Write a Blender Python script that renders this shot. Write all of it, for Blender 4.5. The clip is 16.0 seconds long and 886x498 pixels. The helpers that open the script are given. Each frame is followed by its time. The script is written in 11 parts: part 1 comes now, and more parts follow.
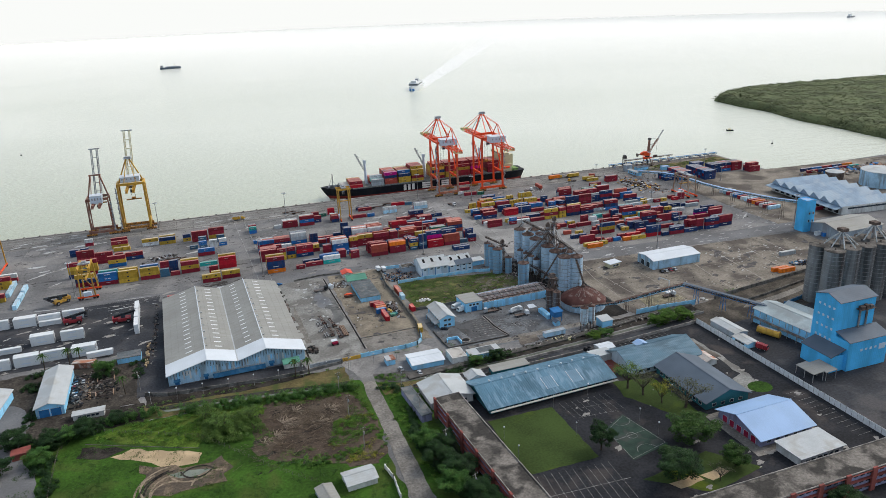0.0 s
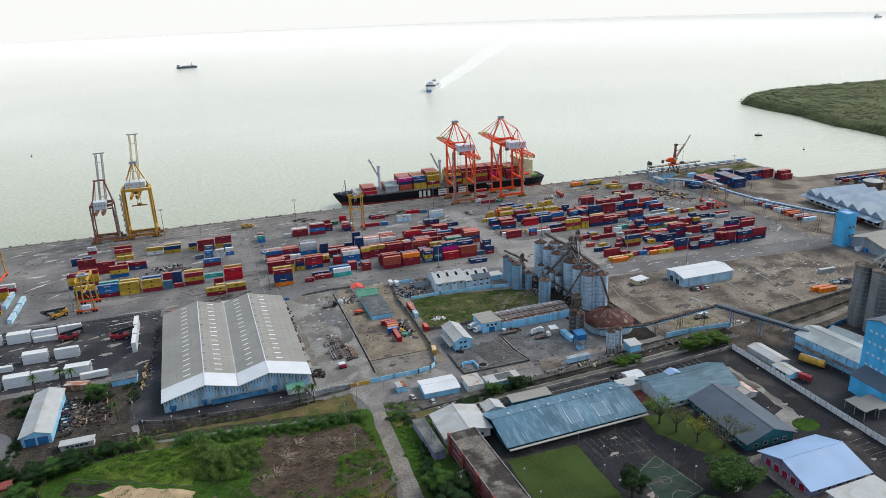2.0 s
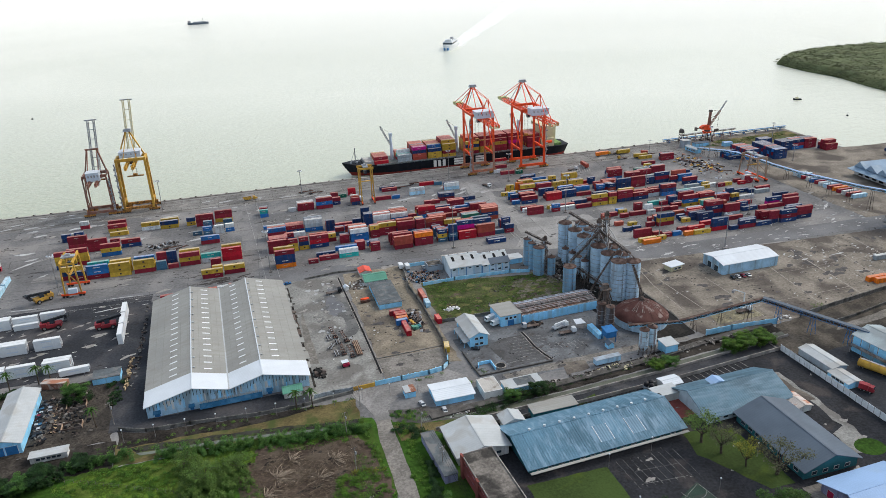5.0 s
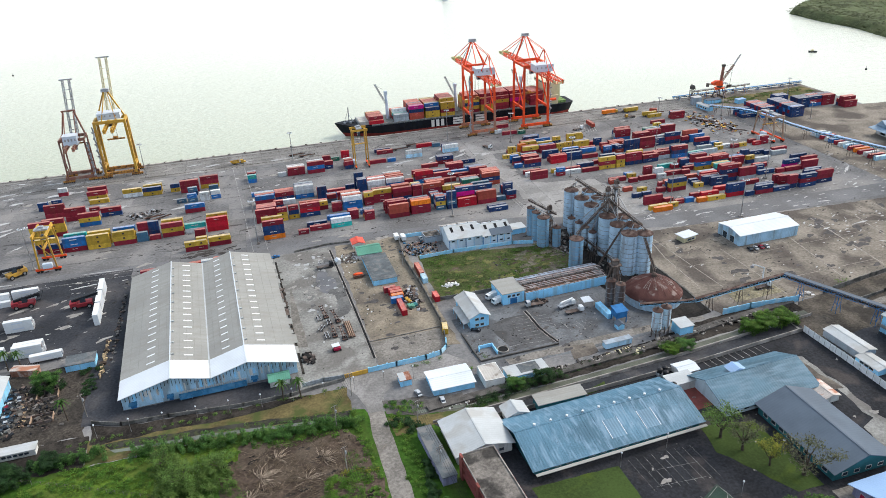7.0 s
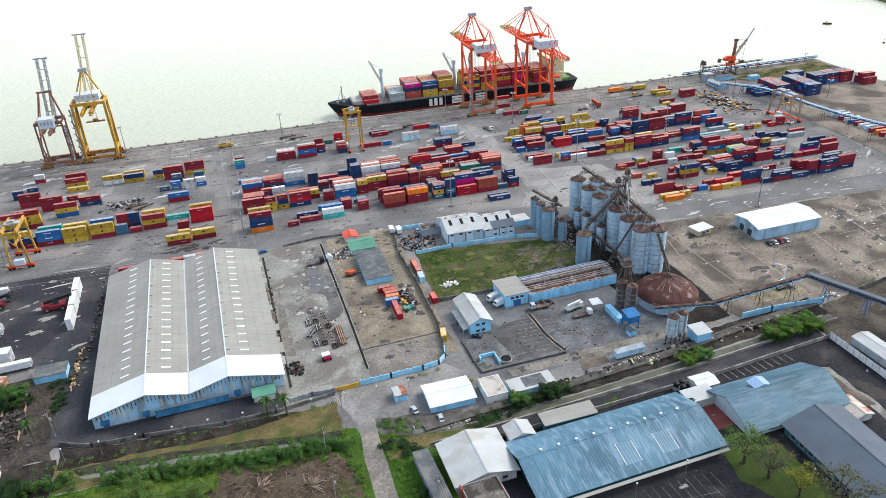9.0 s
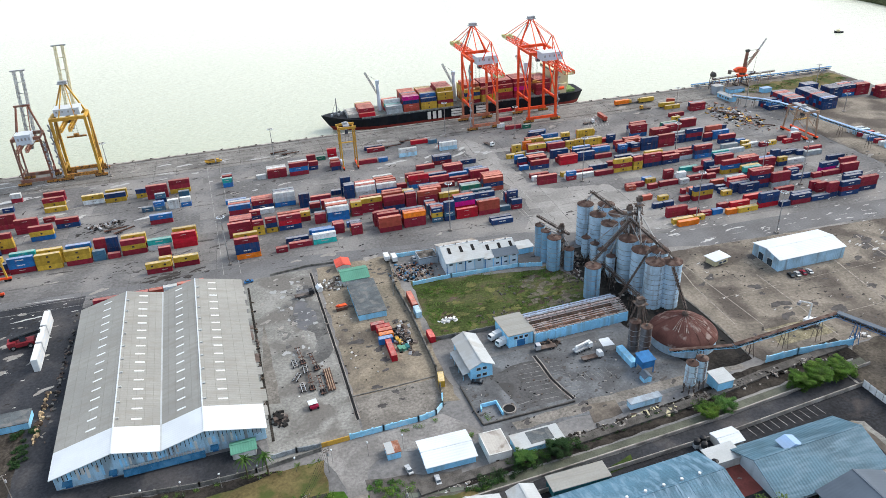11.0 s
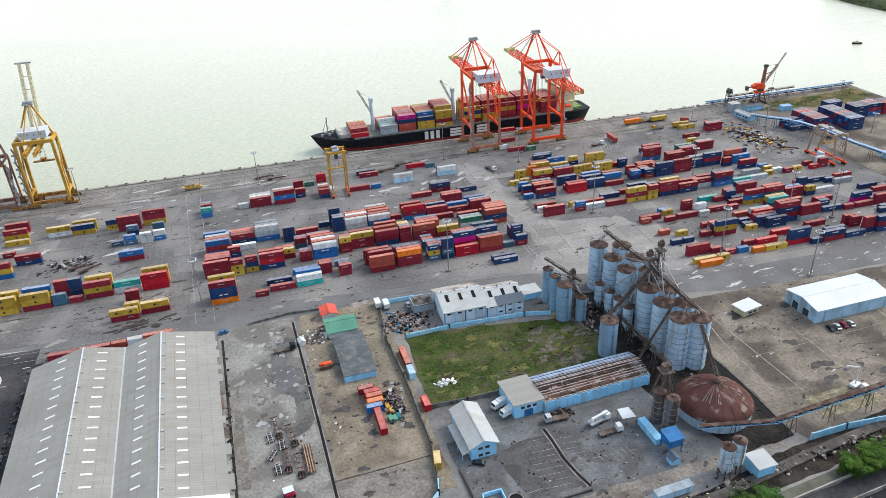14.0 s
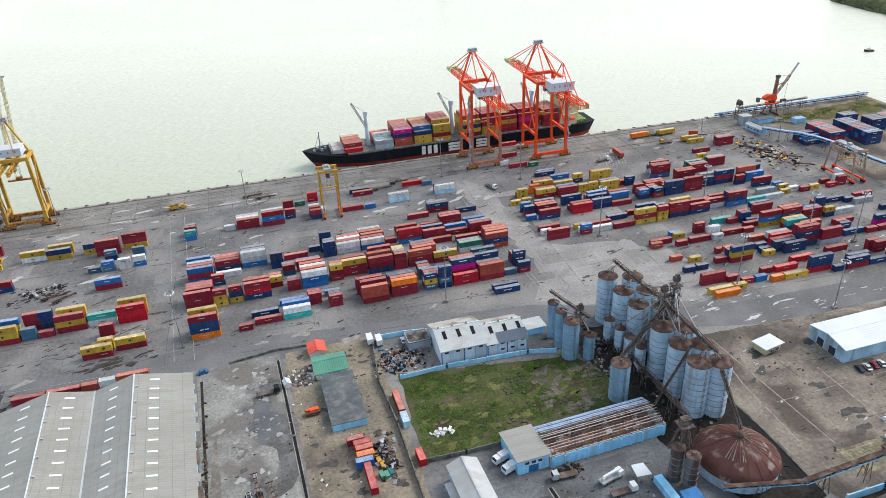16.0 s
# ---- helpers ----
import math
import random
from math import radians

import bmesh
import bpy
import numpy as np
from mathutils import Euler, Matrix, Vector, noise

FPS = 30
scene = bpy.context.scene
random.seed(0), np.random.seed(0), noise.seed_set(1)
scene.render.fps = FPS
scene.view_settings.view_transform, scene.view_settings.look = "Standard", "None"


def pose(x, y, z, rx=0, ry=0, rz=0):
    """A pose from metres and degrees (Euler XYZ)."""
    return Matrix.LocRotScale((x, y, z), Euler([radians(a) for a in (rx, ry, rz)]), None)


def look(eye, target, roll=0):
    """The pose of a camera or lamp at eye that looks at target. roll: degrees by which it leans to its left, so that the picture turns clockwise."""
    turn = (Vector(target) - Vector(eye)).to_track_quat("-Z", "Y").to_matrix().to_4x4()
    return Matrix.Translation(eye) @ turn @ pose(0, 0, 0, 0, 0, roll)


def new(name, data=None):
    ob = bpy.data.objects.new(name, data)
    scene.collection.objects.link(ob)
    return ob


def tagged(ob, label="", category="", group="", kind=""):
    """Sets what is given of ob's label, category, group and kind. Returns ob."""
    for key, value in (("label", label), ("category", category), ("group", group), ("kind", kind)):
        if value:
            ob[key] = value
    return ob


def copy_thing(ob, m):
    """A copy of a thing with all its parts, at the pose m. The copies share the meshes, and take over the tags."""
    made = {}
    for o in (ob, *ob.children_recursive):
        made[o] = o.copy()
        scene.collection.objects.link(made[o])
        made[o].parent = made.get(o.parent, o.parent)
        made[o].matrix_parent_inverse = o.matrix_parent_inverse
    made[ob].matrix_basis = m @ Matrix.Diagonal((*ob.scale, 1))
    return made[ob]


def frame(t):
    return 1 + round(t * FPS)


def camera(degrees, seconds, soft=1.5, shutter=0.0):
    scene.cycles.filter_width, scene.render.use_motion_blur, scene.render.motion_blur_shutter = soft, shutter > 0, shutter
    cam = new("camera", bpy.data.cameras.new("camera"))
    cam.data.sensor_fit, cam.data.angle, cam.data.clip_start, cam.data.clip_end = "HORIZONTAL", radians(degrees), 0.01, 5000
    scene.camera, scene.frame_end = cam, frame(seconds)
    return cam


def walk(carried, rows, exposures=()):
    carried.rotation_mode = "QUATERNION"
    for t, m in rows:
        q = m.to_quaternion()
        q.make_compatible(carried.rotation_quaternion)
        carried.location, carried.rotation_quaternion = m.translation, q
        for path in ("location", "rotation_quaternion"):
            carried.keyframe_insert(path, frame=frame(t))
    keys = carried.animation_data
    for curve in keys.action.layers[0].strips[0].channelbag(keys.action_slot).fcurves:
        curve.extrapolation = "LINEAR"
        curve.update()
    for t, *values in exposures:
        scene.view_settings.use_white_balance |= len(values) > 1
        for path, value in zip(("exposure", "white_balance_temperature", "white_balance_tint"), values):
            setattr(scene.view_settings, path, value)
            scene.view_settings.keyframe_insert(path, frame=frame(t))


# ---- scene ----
cam = camera(62.80, 16.0, soft=0.8)
# seconds, eye, then degrees of yaw (to the left of +y), pitch (up) and roll
PATH = [
    (0, 0.00, -0.00, 182.56, -17.879, -19.490, -2.230),
    (0.5, 2.23, 6.99, 182.45, -17.807, -19.497, -2.223),
    (1, 4.58, 13.74, 182.31, -17.607, -19.477, -2.172),
    (1.5, 6.85, 20.54, 182.36, -17.288, -19.495, -2.167),
    (2, 9.10, 27.25, 182.50, -16.522, -19.496, -2.179),
    (2.5, 11.49, 33.87, 182.54, -15.448, -19.518, -2.186),
    (3, 13.87, 40.57, 182.47, -15.044, -19.971, -2.182),
    (3.5, 16.15, 47.33, 182.40, -15.048, -20.493, -2.156),
    (4, 18.43, 54.12, 182.28, -15.017, -21.177, -2.199),
    (6.5, 29.36, 87.92, 180.26, -14.825, -25.421, -2.555),
    (7, 31.56, 94.52, 180.15, -14.762, -26.441, -2.639),
    (7.5, 33.70, 101.13, 180.17, -14.703, -27.525, -2.697),
    (8, 35.73, 107.82, 180.19, -14.671, -28.415, -2.774),
    (8.5, 37.77, 114.59, 180.31, -14.689, -28.434, -2.779),
    (9, 39.79, 121.36, 180.40, -14.698, -28.831, -2.796),
    (11.5, 50.33, 155.21, 180.99, -14.768, -28.742, -2.595),
    (12, 52.38, 161.89, 181.02, -14.790, -28.743, -2.563),
    (12.5, 54.36, 168.52, 180.97, -14.813, -28.724, -2.542),
    (13, 56.36, 175.10, 180.90, -14.825, -28.689, -2.540),
    (13.5, 58.44, 181.83, 180.74, -14.823, -28.665, -2.550),
    (14, 60.65, 188.50, 180.58, -14.805, -28.628, -2.549),
    (14.5, 62.89, 195.19, 180.43, -14.772, -28.596, -2.560),
    (15, 65.28, 201.87, 180.33, -14.737, -28.559, -2.668),
    (15.5, 67.42, 208.05, 180.34, -14.758, -28.456, -2.638),
    (16, 69.09, 213.66, 180.52, -14.830, -28.508, -2.615),
]


def aimed(x, y, z, yaw, pitch, roll):
    a, b = radians(yaw), radians(pitch)
    ahead = Vector((-math.sin(a) * math.cos(b), math.cos(a) * math.cos(b), math.sin(b)))
    return look((x, y, z), Vector((x, y, z)) + ahead * 100.0, roll)


walk(cam, [(t, aimed(*row)) for t, *row in PATH],
     exposures=[(0.0, -0.145), (4.0, -0.14), (6.5, 0.28), (9.0, 0.42), (11.5, 0.36), (16.0, 0.24)])

# ---- daylight: bright overcast, the sun a wide glow ahead and to the right ----
SUN_AZ, SUN_EL = 78.0, 42.0          # degrees clockwise from +y, degrees up
world = bpy.data.worlds.new("sky")
scene.world = world
world.use_nodes = True
wn, wl = world.node_tree.nodes, world.node_tree.links
wn.clear()
sky = wn.new("ShaderNodeTexSky")
sky.sky_type, sky.sun_disc = "NISHITA", False
sky.sun_elevation, sky.sun_rotation = radians(SUN_EL), radians(SUN_AZ)
sky.air_density, sky.dust_density, sky.ozone_density = 1.0, 3.0, 1.0
pale = wn.new("ShaderNodeHueSaturation")
pale.inputs["Saturation"].default_value = 1.12
sky_bg, sky_out = wn.new("ShaderNodeBackground"), wn.new("ShaderNodeOutputWorld")
sky_bg.inputs["Strength"].default_value = 0.088
wl.new(sky.outputs[0], pale.inputs["Color"])
wl.new(pale.outputs[0], sky_bg.inputs["Color"])
cloud_bg, both = wn.new("ShaderNodeBackground"), wn.new("ShaderNodeAddShader")   # even cloud over the sky
cloud_bg.inputs["Color"].default_value, cloud_bg.inputs["Strength"].default_value = (0.88, 0.95, 1.0, 1), 0.49
wl.new(sky_bg.outputs[0], both.inputs[0])
wl.new(cloud_bg.outputs[0], both.inputs[1])
wl.new(both.outputs[0], sky_out.inputs["Surface"])

sun = new("sun", bpy.data.lights.new("sun", "SUN"))
sun.data.energy, sun.data.angle, sun.data.color = 2.3, radians(30), (1.0, 0.945, 0.86)
_az, _el = radians(SUN_AZ), radians(SUN_EL)
sun.matrix_world = look((0, 0, 400), Vector((0, 0, 400)) - Vector((math.sin(_az) * math.cos(_el), math.cos(_az) * math.cos(_el), math.sin(_el))))


# ---- tools ----
class Geo:
    """Points and faces of one mesh."""

    def __init__(self):
        self.v, self.f = [], []

    def add(self, pts, faces):
        n = len(self.v)
        self.v += [tuple(p) for p in pts]
        self.f += [tuple(i + n for i in f) for f in faces]
        return self

    def box(self, x0, x1, y0, y1, z0, z1):
        return self.add([(x, y, z) for z in (z0, z1) for y in (y0, y1) for x in (x0, x1)],
                        [(0, 2, 3, 1), (4, 5, 7, 6), (0, 1, 5, 4), (1, 3, 7, 5), (3, 2, 6, 7), (2, 0, 4, 6)])

    def block(self, m, sx, sy, sz):
        """A box of that size, centred, under the matrix m."""
        pts = [m @ Vector((x * sx / 2, y * sy / 2, z * sz / 2)) for z in (-1, 1) for y in (-1, 1) for x in (-1, 1)]
        return self.add(pts, [(0, 2, 3, 1), (4, 5, 7, 6), (0, 1, 5, 4), (1, 3, 7, 5), (3, 2, 6, 7), (2, 0, 4, 6)])

    def beam(self, p, q, w, h=None):
        p, q = Vector(p), Vector(q)
        m = Matrix.Translation((p + q) / 2) @ (q - p).to_track_quat("Y", "Z").to_matrix().to_4x4()
        return self.block(m, w, (q - p).length, h or w)

    def tube(self, p, q, r, r2=None, n=12, caps=True):
        p, q = Vector(p), Vector(q)
        m = (q - p).to_track_quat("Z", "Y").to_matrix()
        r2 = r if r2 is None else r2
        pts = []
        for c, rad in ((p, r), (q, r2)):
            pts += [c + m @ Vector((rad * math.cos(2 * math.pi * i / n), rad * math.sin(2 * math.pi * i / n), 0)) for i in range(n)]
        faces = [(i, (i + 1) % n, n + (i + 1) % n, n + i) for i in range(n)]
        if caps:
            faces += [tuple(reversed(range(n))), tuple(range(n, 2 * n))]
        return self.add(pts, faces)

    def turned(self, c, profile, n=24, a0=0.0, a1=360.0):
        """A body of revolution about the upright through c; profile: (radius, height) from below upward."""
        c, full = Vector(c), a1 - a0 >= 360
        m = n if full else n + 1
        pts = [c + Vector((r * math.cos(radians(a0 + (a1 - a0) * i / n)), r * math.sin(radians(a0 + (a1 - a0) * i / n)), z)) for r, z in profile for i in range(m)]
        faces = [(k * m + i, k * m + (i + 1) % m, (k + 1) * m + (i + 1) % m, (k + 1) * m + i)
                 for k in range(len(profile) - 1) for i in range(n)]
        return self.add(pts, faces)

    def solid(self, outline, out):
        """A flat outline (3D, in order) pushed along the vector out."""
        n, out = len(outline), Vector(out)
        pts = [Vector(p) for p in outline] + [Vector(p) + out for p in outline]
        return self.add(pts, [tuple(reversed(range(n))), tuple(range(n, 2 * n))] + [(i, (i + 1) % n, n + (i + 1) % n, n + i) for i in range(n)])

    def mesh(self, name, mat, smooth=False):
        me = bpy.data.meshes.new(name)
        me.from_pydata(self.v, [], self.f)
        me.materials.append(mat)
        bm = bmesh.new()
        bm.from_mesh(me)
        bmesh.ops.recalc_face_normals(bm, faces=bm.faces)
        bm.to_mesh(me)
        bm.free()
        if smooth:
            me.shade_smooth()
            me.set_sharp_from_angle(angle=radians(38))
        return me


def part(name, geo, mat, parent=None, label="", smooth=False, at=None):
    ob = new(name, geo.mesh(name, mat, smooth))
    if parent is not None:
        ob.parent = parent
    if at is not None:
        ob.matrix_local = at
    return tagged(ob, label)


def thing(name, label, category, x=0.0, y=0.0, z=0.0, rz=0.0, group="", kind=""):
    ob = new(name)
    ob.empty_display_size = 1.0
    ob.matrix_world = pose(x, y, z, 0, 0, rz)
    return tagged(ob, label, category, group, kind)


def setting(name, geo, mat, label="", category="", kind="structure", smooth=False):
    return tagged(new(name, geo.mesh(name, mat, smooth)), label, category, "", kind)


# ---- materials ----
def surf(name, col, rough=0.8, metal=0.0, var=0.18, scale=0.15, fine=2.5, bump=0.25, stain=None, amount=0.0,
         stain_scale=0.08, ribs=None, rnd=0.0, island=0.0, spec=0.14, streak=False, edge=(0.5, 0.62), grain=0.0):
    """A weathered surface: two scales of variation, a fine grain, an optional stain colour, ribs (axis, period) and streaks that run down or along the given scale."""
    m = bpy.data.materials.new(name)
    m.use_nodes = True
    nt, nd = m.node_tree, m.node_tree.nodes
    b = nd["Principled BSDF"]
    b.inputs["Roughness"].default_value, b.inputs["Metallic"].default_value = rough, metal
    b.inputs["Specular IOR Level"].default_value = spec
    geo = nd.new("ShaderNodeNewGeometry")

    def noise_of(sc, detail=5.0, vec=None, dist=0.0):
        n = nd.new("ShaderNodeTexNoise")
        n.inputs["Scale"].default_value, n.inputs["Detail"].default_value = sc, detail
        n.inputs["Distortion"].default_value = dist
        nt.links.new(vec or geo.outputs["Position"], n.inputs["Vector"])
        return n.outputs["Fac"]

    def calc(op, a, c):
        n = nd.new("ShaderNodeMath")
        n.operation = op
        for i, s in enumerate((a, c)):
            if isinstance(s, (int, float)):
                n.inputs[i].default_value = s
            else:
                nt.links.new(s, n.inputs[i])
        return n.outputs[0]

    def span(s, lo, hi, to0=0.0, to1=1.0):
        n = nd.new("ShaderNodeMapRange")
        for k, val in (("From Min", lo), ("From Max", hi), ("To Min", to0), ("To Max", to1)):
            n.inputs[k].default_value = val
        nt.links.new(s, n.inputs["Value"])
        return n.outputs[0]

    def blend(fac, c0, c1):
        n = nd.new("ShaderNodeMix")
        n.data_type = "RGBA"
        for s, i in ((fac, 0), (c0, 6), (c1, 7)):
            if isinstance(s, tuple):
                n.inputs[i].default_value = (*s, 1) if len(s) == 3 else s
            elif isinstance(s, (int, float)):
                n.inputs[i].default_value = s
            else:
                nt.links.new(s, n.inputs[i])
        return n.outputs[2]

    big, small = noise_of(scale), noise_of(fine, 6.0)
    fac = span(calc("ADD", calc("MULTIPLY", big, 0.62), calc("MULTIPLY", small, 0.38)), 0.40, 0.60)
    lo, hi = tuple(max(c * (1 - var), 0) for c in col), tuple(min(c * (1 + var), 1) for c in col)
    colour = blend(fac, lo, hi)
    if stain:
        vec = None
        if streak:
            mp = nd.new("ShaderNodeMapping")
            mp.inputs["Scale"].default_value = (1, 1, 0.12) if streak is True else streak
            nt.links.new(geo.outputs["Position"], mp.inputs["Vector"])
            vec = mp.outputs[0]
        mask = span(noise_of(stain_scale, 8.0, vec, 0.4), edge[0], edge[1], 0.0, amount)
        colour = blend(mask, colour, stain)
    if grain:
        speck = nd.new("ShaderNodeTexNoise")
        speck.inputs["Scale"].default_value, speck.inputs["Detail"].default_value, speck.inputs["Roughness"].default_value = 0.9, 9.0, 0.78
        nt.links.new(geo.outputs["Position"], speck.inputs["Vector"])
        scaled = nd.new("ShaderNodeVectorMath")
        scaled.operation = "SCALE"
        nt.links.new(colour, scaled.inputs[0])
        nt.links.new(span(speck.outputs["Fac"], 0.36, 0.64, 1 - grain, 1 + grain), scaled.inputs["Scale"])
        colour = scaled.outputs[0]
    shift = None
    if rnd:
        info = nd.new("ShaderNodeObjectInfo")
        shift = span(info.outputs["Random"], 0, 1, 1 - rnd, 1 + rnd)
    elif island:
        shift = span(geo.outputs["Random Per Island"], 0, 1, 1 - island, 1 + island)
    height = small
    if ribs:
        tc, sep = nd.new("ShaderNodeTexCoord"), nd.new("ShaderNodeSeparateXYZ")
        nt.links.new(tc.outputs["Object"], sep.inputs[0])
        wave = calc("SINE", calc("MULTIPLY", sep.outputs["XYZ".index(ribs[0])], 2 * math.pi / ribs[1]), 0)
        height = calc("ADD", calc("MULTIPLY", wave, 0.5), calc("MULTIPLY", small, 0.4))
    if shift is not None:
        hsv = nd.new("ShaderNodeHueSaturation")
        nt.links.new(colour, hsv.inputs["Color"])
        nt.links.new(shift, hsv.inputs["Value"])
        colour = hsv.outputs[0]
    nt.links.new(colour, b.inputs["Base Color"])
    if bump:
        bp = nd.new("ShaderNodeBump")
        bp.inputs["Strength"].default_value, bp.inputs["Distance"].default_value = bump, 0.12
        nt.links.new(height, bp.inputs["Height"])
        nt.links.new(bp.outputs[0], b.inputs["Normal"])
    return m


RUST = (0.16, 0.07, 0.035)
M = {}
M["yard"] = surf("yard_concrete", (0.163, 0.162, 0.164), 0.85, var=0.26, scale=0.03, fine=0.6, stain=(0.245, 0.238, 0.228), amount=0.7, stain_scale=0.03, grain=0.16)
M["apron"] = surf("quay_concrete", (0.20, 0.195, 0.185), 0.85, var=0.2, scale=0.05, fine=0.8, stain=(0.115, 0.11, 0.106), amount=0.7, stain_scale=0.06, grain=0.16)
M["road"] = surf("road_asphalt", (0.148, 0.150, 0.156), 0.85, var=0.16, scale=0.05, fine=1.0, stain=(0.108, 0.105, 0.107), amount=0.6, stain_scale=0.035, edge=(0.48, 0.64), grain=0.12)
M["asphalt"] = surf("dark_asphalt", (0.035, 0.038, 0.045), 0.8, var=0.3, scale=0.05, fine=0.8, stain=(0.085, 0.080, 0.081), amount=0.7, stain_scale=0.05, grain=0.25)
M["court"] = surf("worn_asphalt", (0.021, 0.0225, 0.027), 0.85, var=0.3, scale=0.08, fine=0.9, stain=(0.066, 0.058, 0.056), amount=0.7, stain_scale=0.06, edge=(0.56, 0.66), grain=0.25)
M["pad"] = surf("stained_concrete", (0.200, 0.178, 0.150), 0.9, var=0.28, scale=0.07, fine=0.7, stain=(0.072, 0.062, 0.056), amount=0.85, stain_scale=0.04, edge=(0.48, 0.6), grain=0.24)
M["lot"] = surf("dusty_concrete", (0.225, 0.225, 0.213), 0.9, var=0.22, scale=0.08, fine=0.9, stain=(0.145, 0.138, 0.13), amount=0.9, stain_scale=0.045, edge=(0.49, 0.56), grain=0.15)
M["wet"] = surf("wet_concrete", (0.10, 0.10, 0.105), 0.35, var=0.2, scale=0.1, fine=0.9, spec=0.5)
M["soil"] = surf("bare_soil", (0.070, 0.052, 0.040), 0.95, grain=0.35, var=0.35, scale=0.08, fine=0.8, bump=0.6, stain=(0.115, 0.092, 0.07), amount=0.6, stain_scale=0.09)
M["dirt"] = surf("oily_dirt", (0.024, 0.021, 0.0185), 0.95, grain=0.35, var=0.4, scale=0.1, fine=0.9, bump=0.6, stain=(0.062, 0.054, 0.046), amount=0.6, stain_scale=0.12)
M["grass"] = surf("grass", (0.033, 0.080, 0.010), 0.95, grain=0.22, var=0.4, scale=0.06, fine=0.8, bump=0.6, stain=(0.064, 0.088, 0.020), amount=0.7, stain_scale=0.05)
M["drygrass"] = surf("dry_grass", (0.050, 0.068, 0.020), 0.95, grain=0.3, var=0.35, scale=0.08, fine=0.9, bump=0.6, stain=(0.088, 0.078, 0.046), amount=0.7, stain_scale=0.08)
M["verge"] = surf("yellowed_grass", (0.120, 0.098, 0.044), 0.95, var=0.35, scale=0.12, fine=1.0, bump=0.6, stain=(0.060, 0.080, 0.024), amount=0.9, stain_scale=0.1, edge=(0.46, 0.6))
M["lawn"] = surf("lawn", (0.038, 0.062, 0.016), 0.95, grain=0.12, var=0.25, scale=0.05, fine=1.2, bump=0.4, stain=(0.095, 0.130, 0.014), amount=0.8, stain_scale=0.035, edge=(0.55, 0.65))
M["lane"] = surf("worn_lane_concrete", (0.19, 0.178, 0.162), 0.9, grain=0.2, var=0.25, scale=0.1, fine=0.9, stain=(0.13, 0.12, 0.108), amount=0.7, stain_scale=0.09)
M["tallgrass"] = surf("rank_grass", (0.064, 0.112, 0.013), 0.95, grain=0.3, var=0.5, scale=0.15, fine=1.2, bump=0.8, stain=(0.095, 0.130, 0.026), amount=0.7, stain_scale=0.12)
M["mud"] = surf("rutted_mud", (0.13, 0.10, 0.072), 0.9, grain=0.3, var=0.4, scale=0.15, fine=0.8, bump=0.9, stain=(0.075, 0.062, 0.05), amount=0.8, stain_scale=0.16, edge=(0.48, 0.58))
M["plaza"] = surf("lorry_park_asphalt", (0.132, 0.140, 0.150), 0.85, grain=0.2, var=0.24, scale=0.1, fine=1.0, stain=(0.078, 0.080, 0.084), amount=0.8, stain_scale=0.07, edge=(0.48, 0.6))
M["sand"] = surf("sand", (0.42, 0.32, 0.20), 0.95, var=0.18, scale=0.1, fine=1.2)
M["paint"] = surf("road_paint", (0.62, 0.61, 0.58), 0.7, var=0.2, scale=0.4, fine=2.0, stain=(0.25, 0.24, 0.23), amount=0.8, stain_scale=0.3)
M["kerb"] = surf("kerb_concrete", (0.30, 0.28, 0.26), 0.9, var=0.25, stain=(0.12, 0.11, 0.10), amount=0.7, stain_scale=0.2)
M["darkstone"] = surf("dark_stone", (0.09, 0.085, 0.08), 0.95, var=0.35, scale=0.3, bump=0.6)


